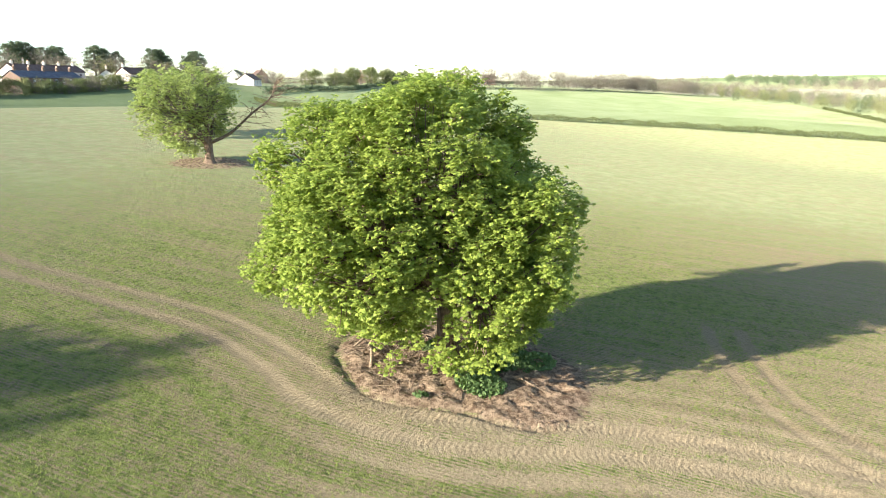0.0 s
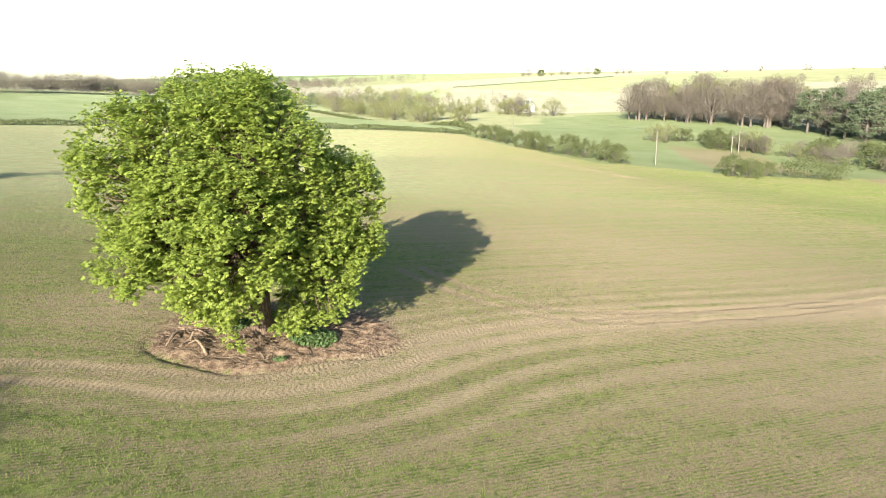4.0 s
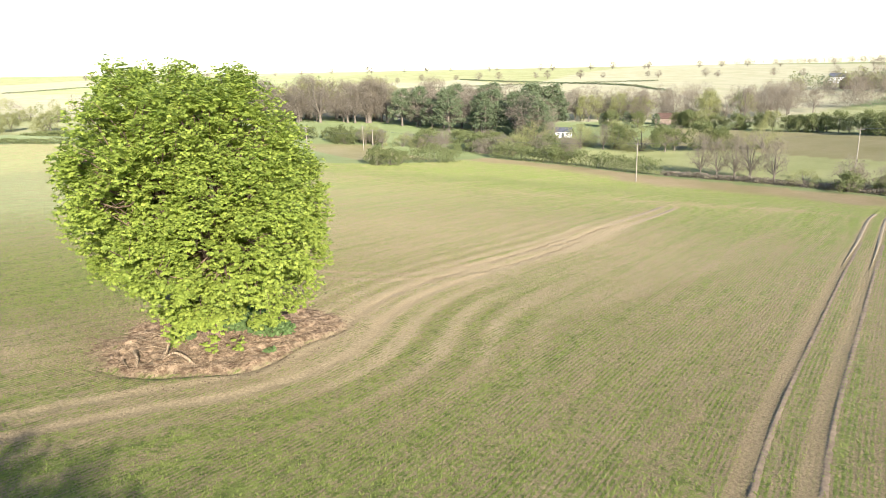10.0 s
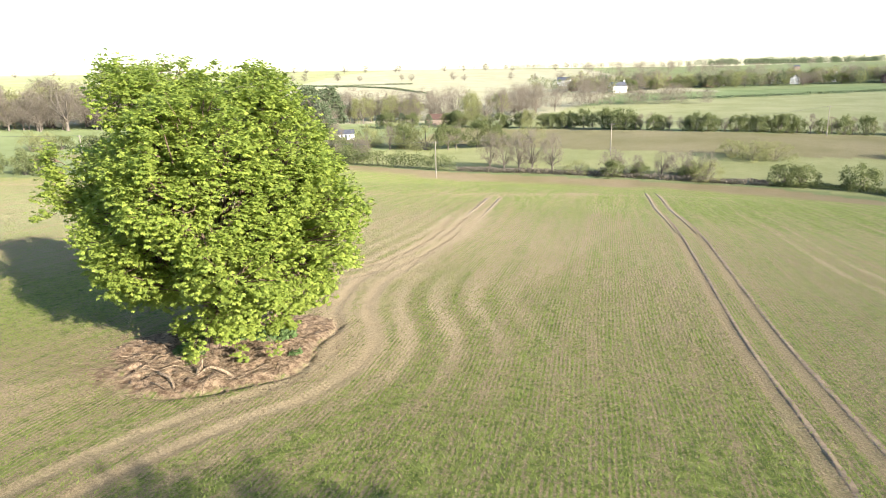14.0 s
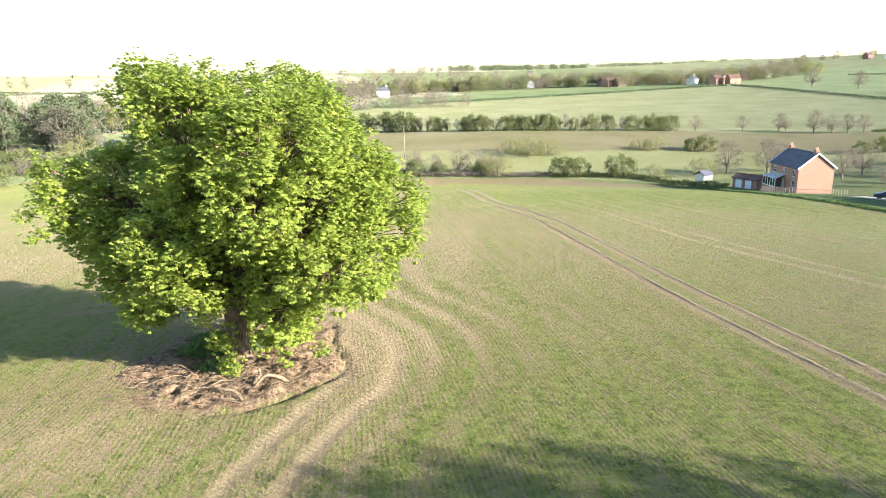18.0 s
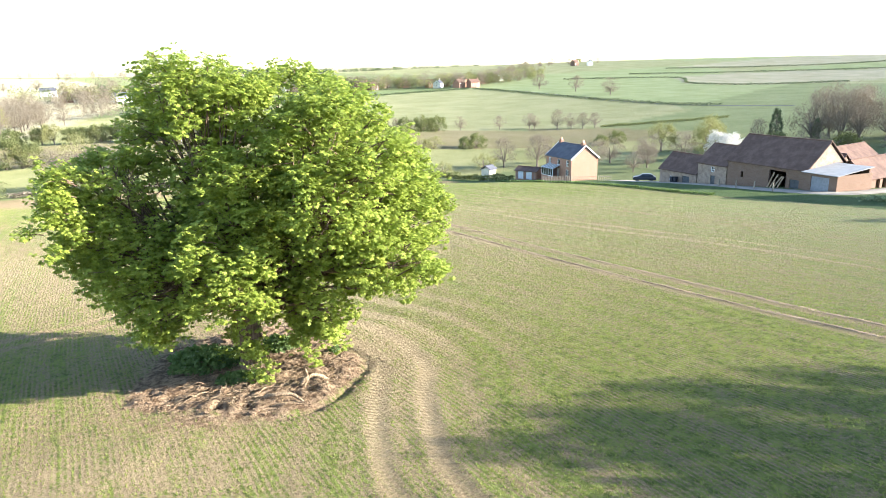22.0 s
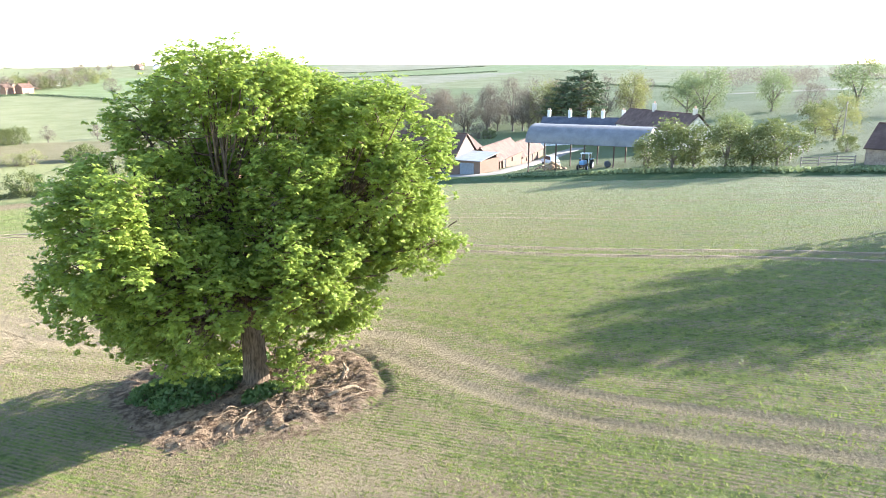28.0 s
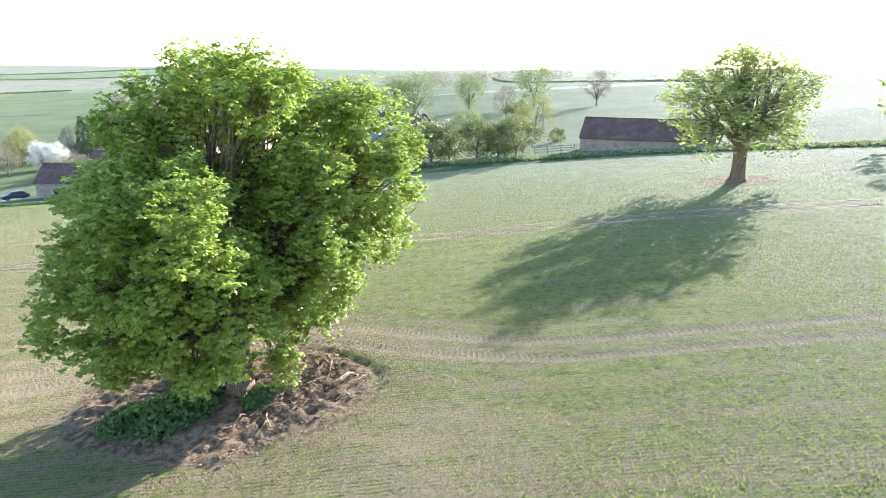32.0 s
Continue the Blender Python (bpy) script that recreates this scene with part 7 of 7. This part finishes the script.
far_wood([(-345, -266), (-440, -214), (-500, -180), (-560, -152)], 14, 8, 170, M_BUD, "leafless wood on the western rise", 88)
far_wood([(-160, 300), (-110, 345), (-60, 372), (-20, 385)], 11, 9, 70, M_BUD, "leafless wood along the beck", 89)
far_wood([(-250, 300), (-190, 350), (-130, 400), (-90, 440)], 10, 11, 80, M_BUD, "leafless wood beyond the beck", 90)
far_wood([(-1500, 100), (-1200, -60), (-900, -80)], 13, 50, 170, M_BUD, "leafless woods in the western valley", 83)
far_wood([(-1700, -350), (-1400, -250), (-1150, -120)], 15, 60, 150, M_PINE, "dark woods in the western valley", 84)
far_wood([(-800, 30), (-650, 50), (-520, 40), (-430, 20)], 9, 26, 120, M_WILLOW, "pale trees along the valley stream", 85)
far_wood([(300, 60), (420, 90), (520, 60), (640, 0)], 11, 34, 64, M_BUD, "leafless trees beyond the farm park", 87)


# ---- seedlings of the crop nearest to the tree, in their drilled rows ----
def seedlings():
    rng = np.random.default_rng(91)
    n = 620000
    r, a = 5 + 65 * rng.uniform(0, 1, n) ** 0.8, rng.uniform(0, 2 * np.pi, n)
    x, y = r * np.cos(a), r * np.sin(a)
    d, _ = to_line(x, y, TRAM[:: 12])
    step = 0.17
    e = (np.round(d / step) - d / step) * step + rng.normal(0, 0.02, n)
    x, y = x + e * 0.97, y + e * 0.24
    wheel = np.full(n, 9.0)
    for line in WHEELS:
        q, _ = to_line(x, y, line[:: 3])
        wheel = np.minimum(wheel, np.abs(q))
    m = mound(x, y)
    patch = value_noise(x, y, 5.0, 12) * 0.4 + value_noise(x, y, 1.4, 13) * 0.4 + value_noise(x, y, 0.4, 14) * 0.35
    fade = np.clip((r - 24) / 44, 0, 1)
    near_loop, _ = to_line(x, y, LOOP[:: 4])
    sparse = crop_thin(x, y, near_loop, np.full(n, 9.0))
    keep = (rng.uniform(0, 1, n) > fade) & (rng.uniform(0, 1, n) > 1.05 * sparse) & (m < -0.12) & (wheel > 0.3) & (rng.uniform(-1, 1, n) < 0.55 + 0.7 * patch - 0.9 * np.exp(-((np.clip(np.hypot(x, y) - 7, 0, None) / 4) ** 2)))
    x, y = x[keep], y[keep]
    z = height(x, y) + relief(x, y, wheel[keep]) - 0.005
    n = len(x)
    pieces = []
    for k in range(2):
        th = rng.uniform(0, 2 * np.pi, n)
        ln, lean = rng.uniform(0.045, 0.095, n), rng.uniform(0.4, 1.3, n)
        c = np.stack([x, y, z], 1)
        side = np.stack([-np.sin(th), np.cos(th), np.zeros(n)], 1) * rng.uniform(0.013, 0.023, n)[:, None]
        tip = np.stack([np.cos(th) * lean * ln, np.sin(th) * lean * ln, ln], 1)
        v = np.stack([c - side, c + side, c + tip], 1).reshape(-1, 3)
        pieces.append((v, np.arange(n * 3).reshape(-1, 3)))
    tagged(part("wheat_seedlings", mesh_np("wheat_seedlings", *join(pieces)), M_CROP), "short green wheat seedlings in drilled rows", "crop", kind="stuff")


seedlings()


# ---- tyre marks: pressed wheel lines, and the earth thrown up beside the tramline ----
def thrown_earth(line, first, last, off, tall):
    """A crumbled ridge along one side of a rut."""
    s = np.concatenate([[0], np.cumsum(np.linalg.norm(np.diff(line, axis=0), axis=1))])
    d = np.gradient(line, axis=0)
    d /= np.linalg.norm(d, axis=1)[:, None]
    q = np.arange(first, min(last, s[-1]), 0.065)
    n = len(q)
    c = np.stack([np.interp(q, s, line[:, 0]), np.interp(q, s, line[:, 1])], 1)
    w = np.stack([np.interp(q, s, d[:, 0]), np.interp(q, s, d[:, 1])], 1)
    nrm = np.stack([-w[:, 1], w[:, 0]], 1)
    tooth = 0.5 + 0.5 * np.sin(q * 2 * np.pi / 0.26)
    tall = tall * np.clip((q - first) / 24, 0.05, 1)
    uneven = 0.7 + 0.6 * value_noise(q, q * 0, 1.7, 61) + 0.5 * value_noise(q, q * 0, 0.22, 62)
    cols = []
    for e, k in ((0.0, -0.25), (0.035, 0.8), (0.08, 1.0), (0.16, 0.4), (0.26, -0.3)):
        xy = c + nrm * (off + e + (0.05 * tooth - 0.025) * (e < 0.1))[:, None]
        z = height(xy[:, 0], xy[:, 1]) + relief(xy[:, 0], xy[:, 1], np.full(n, abs(off) + e)) + tall * k * np.clip(uneven, 0.1, 1.5) * (0.72 + 0.28 * tooth)
        cols.append(np.concatenate([xy, z[:, None]], 1))
    v = np.stack(cols, 1).reshape(-1, 3)
    i = np.arange(n - 1)[:, None] * 5 + np.arange(4)[None]
    return v, np.stack([i, i + 5, i + 6, i + 1], -1).reshape(-1, 4)


def pressed_strip(line, first, last, wide):
    """A flat strip of pressed earth with ragged edges."""
    s = np.concatenate([[0], np.cumsum(np.linalg.norm(np.diff(line, axis=0), axis=1))])
    d = np.gradient(line, axis=0)
    d /= np.linalg.norm(d, axis=1)[:, None]
    q = np.arange(max(first, 0.0), min(last, s[-1]), 0.4)
    n = len(q)
    c = np.stack([np.interp(q, s, line[:, 0]), np.interp(q, s, line[:, 1])], 1)
    nrm = np.stack([-np.interp(q, s, d[:, 1]), np.interp(q, s, d[:, 0])], 1)
    cols = []
    for k, (e, up) in enumerate(((-1.0, -0.02), (-0.75, 0.016), (0.0, 0.014), (0.75, 0.016), (1.0, -0.02))):
        xy = c + nrm * (e * wide * np.clip((last - q) / 24, 0.08, 1) * (0.8 + 0.35 * value_noise(q, q * 0 + k, 0.9, 66)))[:, None]
        cols.append(np.concatenate([xy, (height(xy[:, 0], xy[:, 1]) + relief(xy[:, 0], xy[:, 1], np.full(n, 9.0)) + up)[:, None]], 1))
    v = np.stack(cols, 1).reshape(-1, 3)
    i = np.arange(n - 1)[:, None] * 5 + np.arange(4)[None]
    return v, np.stack([i, i + 5, i + 6, i + 1], -1).reshape(-1, 4)


marks = [pressed_strip(WHEELS[2], 2, 34, 0.27), pressed_strip(WHEELS[3], 2, 34, 0.27), pressed_strip(WHEELS[0], 0, 62, 0.26), pressed_strip(WHEELS[1], 0, 62, 0.26)]
tagged(part("tyre_tracks", mesh_np("tyre_tracks", *join(marks)), M_TRACK), "pressed pale earth along the tractor's wheel lines", "track", kind="stuff")
marks = [thrown_earth(TRAM, 42, 165, 0.26, 0.032), thrown_earth(WHEELS[1], 42, 165, 0.26, 0.022)]
tagged(part("tyre_marks", mesh_np("tyre_marks", *join(marks)), M_RUT), "brown earth thrown up along the tractor tracks", "track", kind="stuff")
